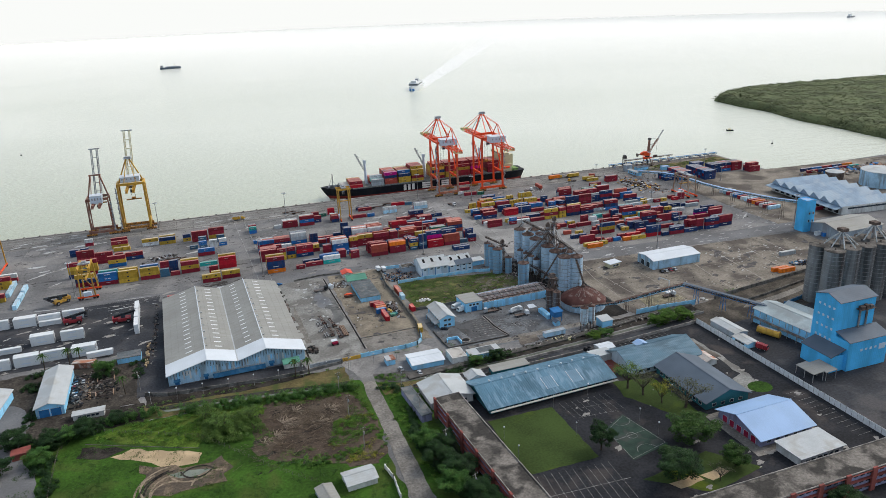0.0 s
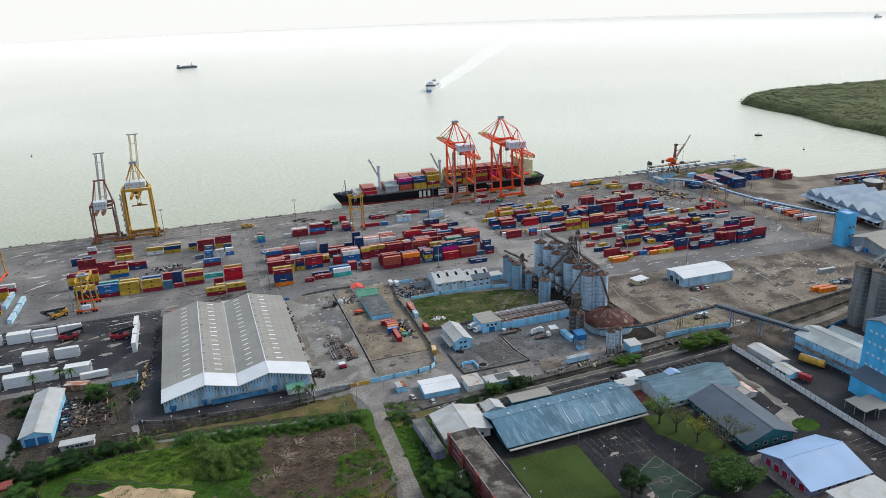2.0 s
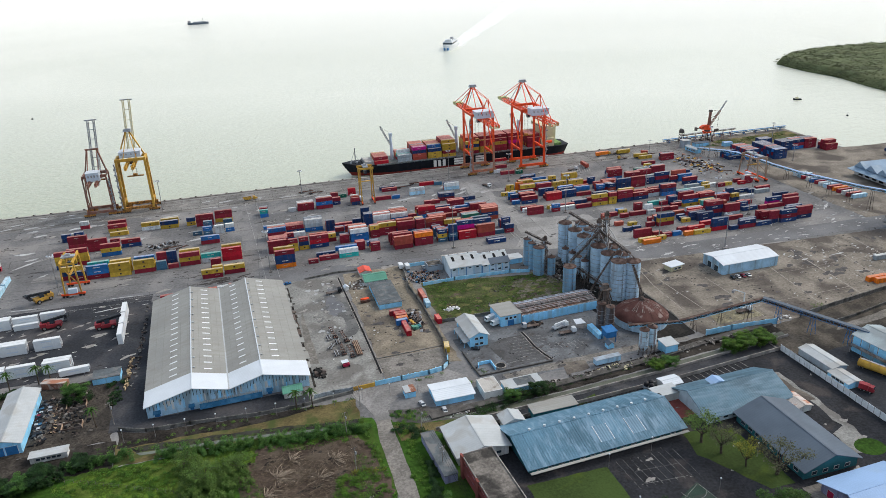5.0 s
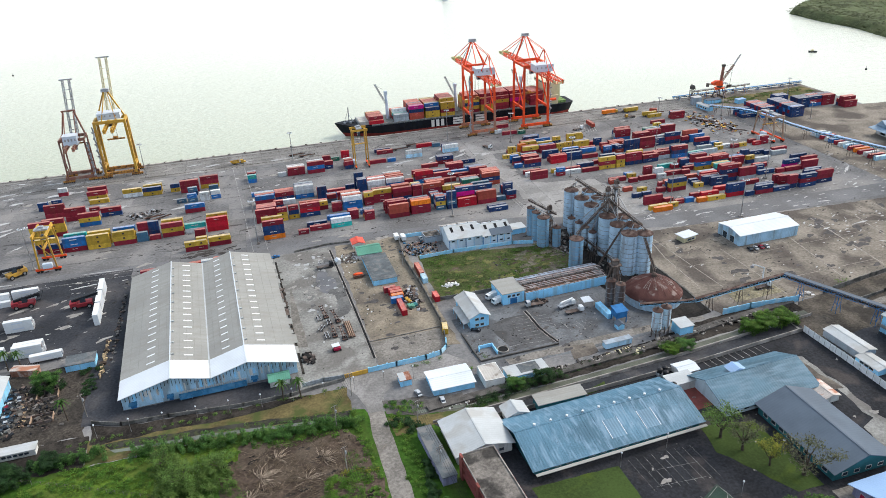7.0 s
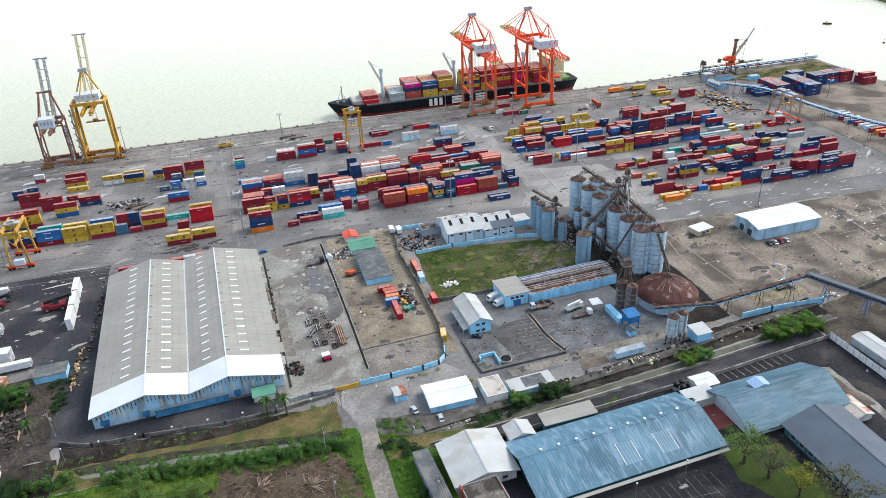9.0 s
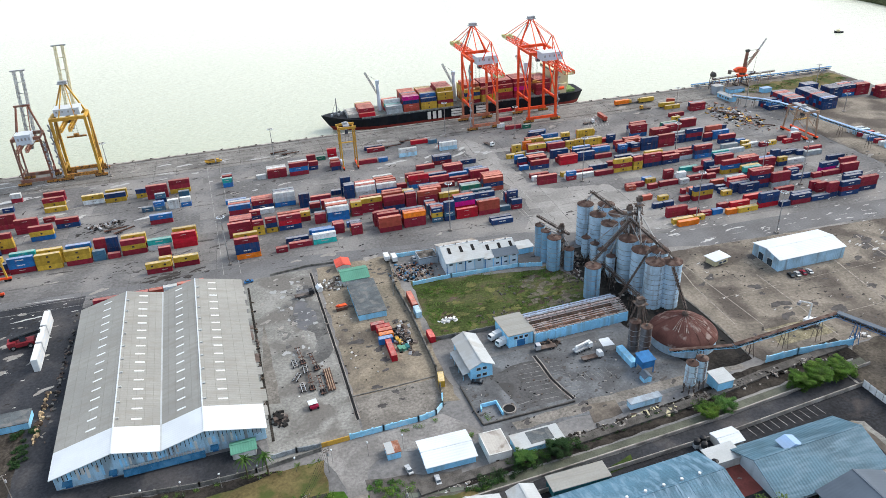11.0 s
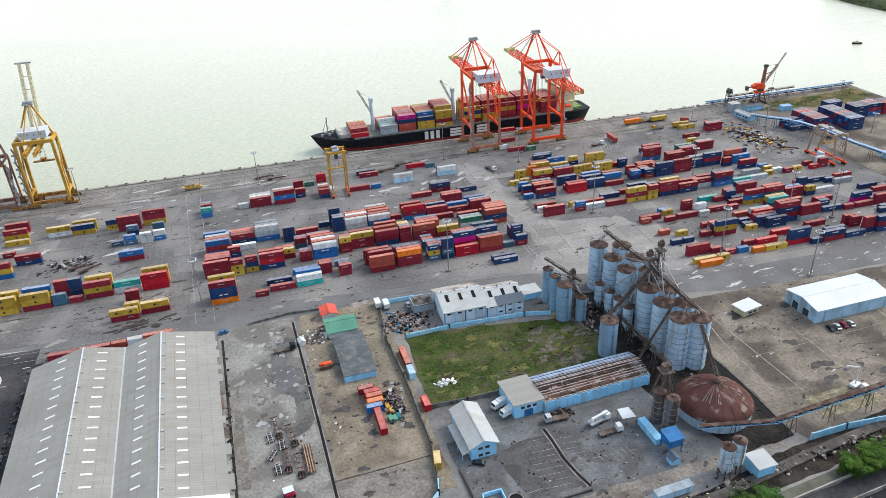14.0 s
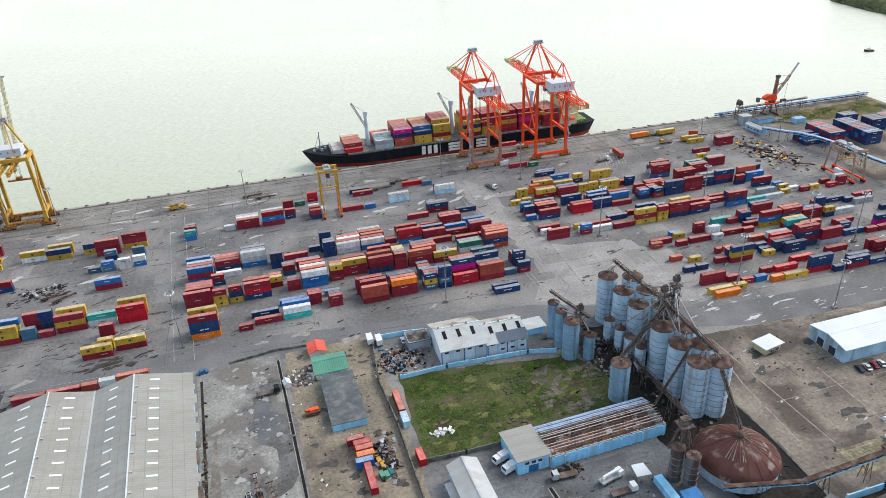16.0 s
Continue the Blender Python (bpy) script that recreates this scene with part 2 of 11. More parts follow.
# ---- large structure: water, land, quay, paving ----
def water_material(name, pale, paler):
    m = bpy.data.materials.new(name)
    m.use_nodes = True
    nt, nd = m.node_tree, m.node_tree.nodes
    b = nd["Principled BSDF"]
    b.inputs["Roughness"].default_value = 0.16
    b.inputs["IOR"].default_value = 1.33
    b.inputs["Specular IOR Level"].default_value = 0.5
    geo = nd.new("ShaderNodeNewGeometry")
    tint, ramp = nd.new("ShaderNodeTexNoise"), nd.new("ShaderNodeMix")
    tint.inputs["Scale"].default_value, tint.inputs["Detail"].default_value = 0.0022, 4.0
    tint.inputs["Distortion"].default_value = 1.2
    ramp.data_type = "RGBA"
    ramp.inputs[6].default_value, ramp.inputs[7].default_value = (*pale, 1), (*paler, 1)
    nt.links.new(geo.outputs["Position"], tint.inputs["Vector"])
    nt.links.new(tint.outputs["Fac"], ramp.inputs[0])
    # darker water along the quay; paler east and seaward, sun glare put into colour
    along, span, glare_mix = nd.new("ShaderNodeVectorMath"), nd.new("ShaderNodeMapRange"), nd.new("ShaderNodeMix")
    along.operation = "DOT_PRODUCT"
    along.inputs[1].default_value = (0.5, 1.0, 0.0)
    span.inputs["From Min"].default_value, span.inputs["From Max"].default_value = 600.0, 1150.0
    glare_mix.data_type = "RGBA"
    glare_mix.inputs[6].default_value = (0.40, 0.435, 0.335, 1)
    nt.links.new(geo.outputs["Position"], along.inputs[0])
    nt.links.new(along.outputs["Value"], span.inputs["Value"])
    nt.links.new(span.outputs["Result"], glare_mix.inputs[0])
    nt.links.new(ramp.outputs[2], glare_mix.inputs[7])
    # far water whitened with distance: horizon haze put into the base colour
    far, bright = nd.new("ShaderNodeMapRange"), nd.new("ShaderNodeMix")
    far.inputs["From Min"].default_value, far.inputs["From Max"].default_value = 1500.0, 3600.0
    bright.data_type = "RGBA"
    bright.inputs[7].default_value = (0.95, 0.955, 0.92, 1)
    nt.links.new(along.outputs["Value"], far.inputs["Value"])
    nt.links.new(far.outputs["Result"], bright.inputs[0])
    nt.links.new(glare_mix.outputs[2], bright.inputs[6])
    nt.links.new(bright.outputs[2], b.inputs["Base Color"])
    waves = []
    for sc, stretch in ((0.13, 3.6), (0.42, 2.4)):
        mp, n = nd.new("ShaderNodeMapping"), nd.new("ShaderNodeTexNoise")
        mp.inputs["Rotation"].default_value = (0, 0, radians(12))
        mp.inputs["Scale"].default_value = (1.0 / stretch, 1.0, 1.0)
        n.inputs["Scale"].default_value, n.inputs["Detail"].default_value = sc, 5.0
        nt.links.new(geo.outputs["Position"], mp.inputs["Vector"])
        nt.links.new(mp.outputs[0], n.inputs["Vector"])
        waves.append(n.outputs["Fac"])
    add, bp = nd.new("ShaderNodeMath"), nd.new("ShaderNodeBump")
    nt.links.new(waves[0], add.inputs[0])
    nt.links.new(waves[1], add.inputs[1])
    nt.links.new(add.outputs[0], bp.inputs["Height"])
    bp.inputs["Strength"].default_value, bp.inputs["Distance"].default_value = 0.55, 1.1
    nt.links.new(bp.outputs[0], b.inputs["Normal"])
    return m


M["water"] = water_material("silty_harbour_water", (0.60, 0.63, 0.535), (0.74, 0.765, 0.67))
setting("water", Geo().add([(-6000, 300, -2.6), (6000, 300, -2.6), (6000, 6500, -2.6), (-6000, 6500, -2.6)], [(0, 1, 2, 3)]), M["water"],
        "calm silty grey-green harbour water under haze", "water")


def glow_material(name, col, strength):
    m = bpy.data.materials.new(name)
    m.use_nodes = True
    nt = m.node_tree
    nt.nodes.clear()
    e, o = nt.nodes.new("ShaderNodeEmission"), nt.nodes.new("ShaderNodeOutputMaterial")
    e.inputs["Color"].default_value, e.inputs["Strength"].default_value = (*col, 1), strength
    nt.links.new(e.outputs[0], o.inputs["Surface"])
    return m


haze = Geo()
for i in range(24):
    a0, a1 = radians(20 + 140 * i / 24), radians(20 + 140 * (i + 1) / 24)
    p, q = (4850 * math.cos(a0), 4850 * math.sin(a0)), (4850 * math.cos(a1), 4850 * math.sin(a1))
    haze.add([(*p, -3), (*q, -3), (*q, 700), (*p, 700)], [(0, 1, 2, 3)])
setting("backdrop", haze, glow_material("horizon_haze", (0.957, 0.97, 0.95), 1.105), "pale bright haze on the far horizon", "sky")

COAST = [(-1200, 663), (538, 663), (538, 586), (585, 578), (700, 582), (820, 560), (1600, 520), (1600, -700), (-1200, -700)]
land = Geo().solid([(x, y, -7.0) for x, y in COAST], (0, 0, 7.0))
setting("ground", land, M["yard"], "grey port yard ground of worn concrete", "ground")


def patch(name, pts, level, mat, label="", category="", jag=0.0, seed=1, kind="structure"):
    """A thin flush layer of paving or planting with the given outline."""
    rng, out = random.Random(seed), []
    for i, p in enumerate(pts):
        q = pts[(i + 1) % len(pts)]
        n = max(1, int(math.dist(p, q) / 4.0)) if jag else 1
        for k in range(n):
            u = k / n
            out.append((p[0] + (q[0] - p[0]) * u + rng.uniform(-jag, jag), p[1] + (q[1] - p[1]) * u + rng.uniform(-jag, jag), level))
    g = Geo()
    g.solid([(x, y, -0.3) for x, y, _ in out], (0, 0, 0.3 + level))
    return setting(name, g, mat, label, category, kind)


def rect(x0, x1, y0, y1, rz=0.0):
    c, s, cx, cy = math.cos(radians(rz)), math.sin(radians(rz)), (x0 + x1) / 2, (y0 + y1) / 2
    return [(cx + (x - cx) * c - (y - cy) * s, cy + (x - cx) * s + (y - cy) * c) for x, y in ((x0, y0), (x1, y0), (x1, y1), (x0, y1))]


LAND = 2.4   # degrees by which the land-side plots are turned from the quay
patch("pavement", rect(-1200, 537, 628, 660.5), 0.05, M["apron"], "pale concrete quay apron with stains", "pavement")
patch("road", [(-260, 500), (-20, 484), (40, 488), (178, 470), (250, 442), (440, 436), (560, 432), (560, 412), (430, 420), (262, 424), (175, 449), (110, 462), (34, 470), (-42, 478), (-260, 482)],
      0.05, M["road"], "grey asphalt haul road along the container yard", "road")
patch("yard_asphalt", rect(-260, -42, 398, 480, 1.0), 0.06, M["asphalt"], "dark asphalt trailer yard with oil stains", "pavement", 0.4)
patch("side_lane", rect(-52, -37, 346, 470, LAND), 0.09, M["asphalt"], "dark asphalt lane beside the warehouse", "pavement", 0.3)
patch("pier_top", rect(420, 537, 622, 660), 0.08, M["pad"], "weedy concrete pier head", "pavement", 1.5)
patch("lot_west", rect(33, 66, 342, 470, 1.6), 0.06, M["lot"], "dusty grey concrete lot with wet patches", "pavement", 0.4)
patch("lot_east", rect(67.5, 104, 352, 470, 1.2), 0.06, surf("dusty_tan_ground", (0.215, 0.186, 0.145), 0.95, var=0.25, scale=0.07, fine=0.8, stain=(0.095, 0.084, 0.072), amount=0.85, stain_scale=0.055, edge=(0.50, 0.66), grain=0.26), "brown dusty storage lot", "pavement", 0.6)
for k, (px, py, a, b) in enumerate([(56, 430, 5, 14), (58, 450, 4, 6)]):
    rng = random.Random(k)
    patch("puddle", [(px + a * math.cos(t * 0.42) * rng.uniform(0.6, 1.15), py + b * math.sin(t * 0.42) * rng.uniform(0.6, 1.15)) for t in range(15)],
          0.085, M["wet"], "damp dark patch on concrete", "puddle", 0.3, k)
M["damplot"] = surf("damp_concrete", (0.108, 0.108, 0.106), 0.55, var=0.25, scale=0.1, fine=0.9, stain=(0.17, 0.168, 0.16), amount=0.8, stain_scale=0.12, edge=(0.5, 0.56), grain=0.12)
patch("damp_ground", [(52, 446), (58, 444), (64.4, 437), (65.8, 405), (62, 394), (57, 392), (55.5, 399), (59, 408), (58, 414), (53.5, 418), (55, 424), (58.5, 427), (55, 434)], 0.078, M["damplot"], "dark damp concrete", "pavement", 1.0, 4)
patch("eave_path", [(38.3, 431.6), (36.6, 415.6), (34.9, 373.4), (41.0, 372), (39.6, 400), (38.9, 414)], 0.082, M["lane"], "pale concrete path beside the warehouse", "pavement", 0.3)
patch("beam_plot", [(149.5, 334.3), (160.2, 333.8), (159.3, 326.1), (147.0, 325.1)], 0.09, M["pad"], "small dusty plot with rusty beams", "ground", 0.5)
patch("lot_corner", [(68.2, 366), (100, 367.5), (99.4, 356), (97, 350.5), (88, 347), (68.2, 346.5)], 0.075, M["lane"], "pale dusty concrete corner", "pavement", 0.3)
patch("lot_plaza", rect(108, 200, 330, 374, LAND), 0.06, M["plaza"], "grey asphalt lorry park", "pavement", 0.3)
patch("grass_field", [(109, 441), (178, 430), (186, 412), (186, 393), (106, 391)], 0.1, M["drygrass"], "rough green grass field", "grass", 0.8, kind="stuff")
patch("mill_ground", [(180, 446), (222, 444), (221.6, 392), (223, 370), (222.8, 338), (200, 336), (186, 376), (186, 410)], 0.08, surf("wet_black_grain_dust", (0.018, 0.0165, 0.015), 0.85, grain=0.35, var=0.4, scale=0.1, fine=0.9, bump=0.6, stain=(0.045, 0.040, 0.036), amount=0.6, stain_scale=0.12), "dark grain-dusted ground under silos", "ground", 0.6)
patch("pad", [(223.2, 426), (420, 416), (420, 357), (367, 348.6), (313, 340.2), (281, 335), (265, 334), (226, 335.8), (223.2, 341), (223.4, 370), (221.9, 392)], 0.07, M["pad"], "stained brown concrete pad", "pavement", 0.4)
patch("pad_platform", [(239.7, 353.4), (263.9, 354.2), (266.3, 342.9), (238.4, 341.9)], 0.1, surf("mossy_tile_floor", (0.205, 0.185, 0.125), 0.9, var=0.3, scale=0.2, fine=0.9, stain=(0.11, 0.10, 0.075), amount=0.7, stain_scale=0.15, grain=0.3), "yellowed floor slab of a vanished shed", "pavement", 0.4)
patch("mill_lane", [(120, 334), (146, 336.5), (189.8, 338.1), (216, 338.5), (216, 334.5), (186.7, 333.2), (146.6, 330.9), (120, 330)], 0.074, M["lane"], "pale worn concrete lane along the lorry park", "road", 0.5)
patch("junction", [(50, 343), (62, 344), (88, 345), (97, 347), (104, 340), (108, 333), (92, 331), (78, 332.5), (70, 331.5), (66, 328), (64.6, 322), (63.2, 312), (58.2, 312), (57.6, 322), (55.6, 330), (53, 336)], 0.072, surf("worn_junction_asphalt", (0.215, 0.21, 0.205), 0.9, grain=0.16, var=0.2, scale=0.08, fine=0.9, stain=(0.15, 0.145, 0.14), amount=0.7, stain_scale=0.07), "worn asphalt junction", "road", 0.4)
patch("lane", [(58.0, 318), (63.8, 318), (63.9, 302), (64.4, 276), (64.4, 249), (64.2, 221), (64.6, 120), (55.2, 120), (55.9, 224.5), (57.0, 256), (57.2, 282), (56.9, 305)], 0.09, M["lane"], "narrow dusty concrete lane", "road", 0.18)
patch("front_road", [(-47, 351), (31, 352.5), (34, 342), (30, 338.5), (11.5, 338.2), (-17, 341), (-34.5, 341.6), (-45.5, 346)], 0.064, M["asphalt"], "dark asphalt road along a fence", "road", 0.3)
patch("verge", [(-45, 336), (52, 337), (52, 322), (-45, 322)], 0.08, M["verge"], "dry grass verge", "grass", 0.8, kind="stuff")
patch("ditch_edge", [(-39.4, 332), (-34.3, 332.8), (-1.4, 329.4), (21.2, 327.2), (44, 322.7), (51, 322), (51, 318.5), (43.6, 319.6), (21, 323), (-1.3, 326), (-37, 328.4)], 0.12, surf("wet_black_soil", (0.036, 0.036, 0.030), 0.9, var=0.4, scale=0.2, bump=0.6, stain=(0.06, 0.07, 0.03), amount=0.7, stain_scale=0.3), "dark stony ditch bank", "bank", 0.5)
patch("ditch", [(-37, 328.2), (-1.3, 325.9), (21, 322.9), (43.6, 319.5), (43.4, 317.6), (20, 321), (-2, 323.8), (-35.4, 326.2)], 0.13, surf("ditch_water", (0.120, 0.135, 0.105), 0.2, var=0.2, scale=0.2, spec=0.6, bump=0.1), "murky grey-green ditch water", "ditch", 0.3)
patch("grass_tract", [(-95, 322), (57, 322), (58.8, 309), (58.8, 293.4), (57.1, 275.7), (54.8, 258.3), (55, 245.8), (55.4, 225), (58.2, 120), (-110, 120)], 0.05, M["grass"], "green rough grassland", "grass", 1.0, kind="stuff")
patch("bare_plot", [(3.6, 309), (11.7, 318), (21.8, 316.3), (46.8, 312.3), (54.6, 306), (55.4, 282.6), (53.4, 255.5), (48, 249), (35.6, 255.7), (20, 264), (8, 270), (0, 279)], 0.1, M["soil"], "cleared plot of brown soil", "soil", 2.2, kind="stuff")
patch("sand_plot", [(-56.7, 296.4), (-49.3, 300.2), (-34, 293), (-20.7, 286.5), (-21, 279), (-29, 279.5), (-36, 282.5), (-45, 290)], 0.1, M["sand"], "rectangle of yellow sand", "sand", 0.9, kind="stuff")
patch("soil_plot", [(-70.8, 301), (-69.8, 309), (-56.4, 304.6), (-52, 301.5), (-58.4, 296.2)], 0.1, M["dirt"], "dug brown soil patch", "soil", 0.9, kind="stuff")
patch("mud_plot", [(-44, 285), (-36, 281.5), (-22, 277.5), (-12, 280), (-9, 272), (-12, 262), (-22, 262.5), (-32, 261), (-43, 265)], 0.11, M["mud"], "muddy track-worn soil", "soil", 1.6, kind="stuff")
patch("pond", [(-33, 274.2), (-26.6, 275.4), (-15, 272), (-19, 270.4), (-28.5, 270.2)], 0.13, surf("murky_pond_water", (0.17, 0.19, 0.15), 0.2, var=0.15, scale=0.2, spec=0.6, bump=0.1), "murky pond in the mud", "pond", 0.4)
RUTS = [(cx, cy, r, a0, a1) for cx, cy, r, a0, a1 in ((-30, 263, 13, 95, 205), (-30, 263, 10.6, 100, 215), (-31, 264, 15.4, 100, 190), (-22, 268, 8.0, 20, 150), (-16, 262, 9.0, 60, 170), (-36, 268, 8.4, 110, 230), (-22, 276, 7.0, 190, 330), (-24, 277, 9.6, 200, 320), (-33, 262, 7.2, 60, 200), (-28, 260, 17.2, 108, 170))]
palemud = surf("drying_pale_mud", (0.25, 0.20, 0.145), 0.95, var=0.3, scale=0.3, fine=1.0, bump=0.7, stain=(0.12, 0.095, 0.07), amount=0.6, stain_scale=0.3)
for k, (cx, cy, r, a0, a1) in enumerate(RUTS):
    track = [(cx + r * math.cos(radians(a0 + (a1 - a0) * i / 16)), cy + r * 1.1 * math.sin(radians(a0 + (a1 - a0) * i / 16))) for i in range(17)]
    rim = [(cx + (r - 0.8) * math.cos(radians(a1 + (a0 - a1) * i / 16)), cy + (r - 0.8) * 1.1 * math.sin(radians(a1 + (a0 - a1) * i / 16))) for i in range(17)]
    patch("tyre_rut", track + rim, 0.125 + 0.004 * k, M["dirt"] if k % 3 == 0 else palemud, "curved tyre rut in the mud", "soil", kind="stuff")
patch("mown_strip", [(-68, 320), (-58, 315.5), (-21, 297), (-20, 293.5), (-50, 304), (-69, 312.5)], 0.085, M["grass"], "mown green strip behind a fence", "grass", 0.5, kind="stuff")
patch("ditch_bank", [(-100, 342), (-84, 340), (-45, 340), (-45, 316), (-72, 316), (-100, 324)], 0.038, M["dirt"], "dark weedy ground beside the huts", "ground", 0.8)
patch("tall_grass", [(-62, 315), (-58, 319), (-38, 321), (-28, 320.5), (8, 316), (8, 308), (-20, 296), (-22, 290), (-42, 300), (-60, 311)], 0.12, M["tallgrass"], "bright rank grass below the hedge", "grass", 1.2, kind="stuff")
patch("park_bay", [(121, 361), (131, 365), (141, 365.5), (142, 352), (144, 340), (126, 339.5)], 0.082, surf("patched_asphalt", (0.092, 0.093, 0.096), 0.85, var=0.3, scale=0.1, fine=1.0, stain=(0.055, 0.054, 0.054), amount=0.8, stain_scale=0.1), "dark patched asphalt bay", "pavement", 0.3)
patch("dirt_track", [(-45.5, 345.6), (-34.5, 341.4), (-17, 340.8), (11.5, 338), (30, 338.2), (38, 337), (26, 334), (8, 332), (-17, 333.5), (-45, 333)], 0.1, M["dirt"], "brown dirt track along the hedge", "road", 0.8)
M["trodden"] = surf("trodden_brown_dirt", (0.060, 0.052, 0.044), 0.95, grain=0.35, var=0.4, scale=0.1, fine=0.9, bump=0.6, stain=(0.024, 0.022, 0.020), amount=0.75, stain_scale=0.1)
patch("scrap_yard", rect(-84, -48, 340, 392), 0.06, M["trodden"], "oily dirt of a vehicle yard", "ground", 0.8)
patch("west_plot", [(-140, 392), (-84, 394), (-82, 330), (-95, 322), (-140, 322)], 0.05, M["trodden"], "rough ground", "ground", 0.8)
patch("west_lane", [(-118, 366), (-102.3, 358), (-95.6, 341.7), (-96, 325), (-92.3, 306), (-86.7, 297.5), (-83.6, 279), (-82, 220), (-100, 220), (-96.7, 284), (-102, 310), (-103.4, 322), (-112, 345)], 0.08, M["road"], "dusty curved lane", "road", 0.6)
patch("school_asphalt", [(92, 305), (250, 313), (253.5, 160), (92, 160)], 0.06, M["court"], "dark worn asphalt schoolyard", "pavement", 0.3)
patch("hall_apron", rect(194.5, 231, 198.5, 231.5, 2.5), 0.085, M["lane"], "pale paving round the assembly hall", "pavement", 0.3)
patch("rubble_strip", [(233, 297), (236, 296), (237.6, 274), (236.6, 246), (233, 239), (225, 241), (226.4, 253), (233.2, 255), (233.6, 274)], 0.08, M["lot"], "pale rubble strip beside the classrooms", "pavement", 0.8)
patch("lawn", rect(103, 135, 221, 262.5, 1), 0.1, M["lawn"], "green school lawn", "grass", 0.3, kind="stuff")
patch("canal_bank", [(128, 321), (160, 323.5), (186, 327), (206, 332), (262, 339), (262, 332), (222, 327), (186, 321), (140, 317), (126, 315.5)], 0.085, M["dirt"], "dark brown rubble bank above the canal", "bank", 0.8)
patch("ditch_side", [(64.7, 323.6), (75.6, 322.2), (96, 318.6), (95, 309.4), (76, 311), (64.8, 315.6)], 0.108, M["darkstone"], "dark stony ditch below the lorry park", "ditch", 0.7)
patch("ditch_pool", [(76, 313.9), (94.6, 311.6), (94.4, 309.9), (75.8, 311.9)], 0.13, surf("side_ditch_water", (0.12, 0.135, 0.11), 0.35, var=0.2, scale=0.2, spec=0.3, bump=0.1), "murky strip of ditch water", "ditch", 0.3)
patch("canal_verge", [(64.5, 313), (74, 311), (98, 308.5), (98, 305.5), (80, 304), (65.5, 302)], 0.105, M["verge"], "dry yellow grass beside the canal", "grass", 0.6, kind="stuff")
patch("lane_verge", [(64, 317), (80, 316), (92, 300), (92, 120), (67.6, 120), (64.2, 229.5), (62.4, 242.7), (60.4, 256), (62.0, 273.6), (62.8, 291.6), (62.7, 308)], 0.055, M["grass"], "overgrown roadside grass", "grass", 0.6, kind="stuff")
patch("mill_yard", [(250, 318), (420, 330), (420, 150), (253, 150)], 0.055, M["asphalt"], "dark asphalt mill yard", "pavement", 0.3)
patch("far_yard", [(420, 424), (700, 470), (700, 575), (545, 584), (440, 600), (420, 540)], 0.044, M["pad"], "stained far yard", "pavement", 0.5)


# ---- building tools ----
M["bluewall"] = surf("pale_blue_cladding", (0.36, 0.56, 0.72), 0.6, var=0.15, scale=0.2, stain=(0.16, 0.14, 0.13), amount=0.55, stain_scale=0.35, ribs=("X", 1.0), streak=True)
M["bluepaint"] = surf("light_blue_paint", (0.275, 0.62, 0.89), 0.6, var=0.12, scale=0.2, stain=(0.22, 0.26, 0.30), amount=0.45, stain_scale=0.3, streak=True)
M["brightblue"] = surf("bright_blue_cladding", (0.085, 0.48, 0.86), 0.55, var=0.12, scale=0.1, stain=(0.06, 0.28, 0.50), amount=0.4, stain_scale=0.15, streak=True, ribs=("X", 1.2))
M["canopyblue"] = surf("faded_dark_blue_sheet", (0.025, 0.12, 0.24), 0.6, var=0.25, scale=0.3, stain=(0.08, 0.19, 0.30), amount=0.6, stain_scale=0.3)
M["deepblue"] = surf("deep_blue_paint", (0.03, 0.15, 0.36), 0.5, var=0.2, scale=0.3)
M["whitewall"] = surf("white_render", (0.62, 0.63, 0.62), 0.8, var=0.12, scale=0.2, stain=(0.28, 0.27, 0.25), amount=0.55, stain_scale=0.25, streak=True)
M["greywall"] = surf("grey_cladding", (0.30, 0.36, 0.42), 0.6, var=0.12, ribs=("X", 1.0), stain=(0.18, 0.17, 0.16), amount=0.4, stain_scale=0.3, streak=True)
M["roofgrey"] = surf("old_grey_roof_sheet", (0.285, 0.288, 0.272), 0.6, var=0.09, scale=0.06, fine=1.5, stain=(0.235, 0.225, 0.20), amount=0.6, stain_scale=0.5, ribs=("Y", 1.1), bump=0.2, streak=(0.10, 1, 1), edge=(0.46, 0.70))
# darker copy of the roof sheet: shade at the overlaps put into colour
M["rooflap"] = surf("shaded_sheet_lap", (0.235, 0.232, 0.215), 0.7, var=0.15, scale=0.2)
M["roofwhite"] = surf("white_roof_sheet", (0.60, 0.65, 0.70), 0.5, var=0.06, scale=0.1, ribs=("Y", 1.1), bump=0.4)
M["roofpale"] = surf("pale_roof_sheet", (0.43, 0.46, 0.475), 0.6, var=0.10, scale=0.1, stain=(0.30, 0.28, 0.25), amount=0.5, stain_scale=0.1, ribs=("Y", 1.1), bump=0.15)
M["roofslate"] = surf("slate_grey_roof_sheet", (0.096, 0.124, 0.160), 0.6, var=0.10, scale=0.1, ribs=("Y", 1.1), bump=0.12)
M["roofmill"] = surf("dusty_grey_blue_roof_sheet", (0.35, 0.41, 0.43), 0.6, var=0.14, scale=0.1, stain=(0.24, 0.26, 0.26), amount=0.6, stain_scale=0.12, ribs=("Y", 1.1), bump=0.15)
M["roofdark"] = surf("dark_felt_roof", (0.10, 0.115, 0.125), 0.8, var=0.25, scale=0.2, stain=(0.22, 0.21, 0.2), amount=0.5, stain_scale=0.3)
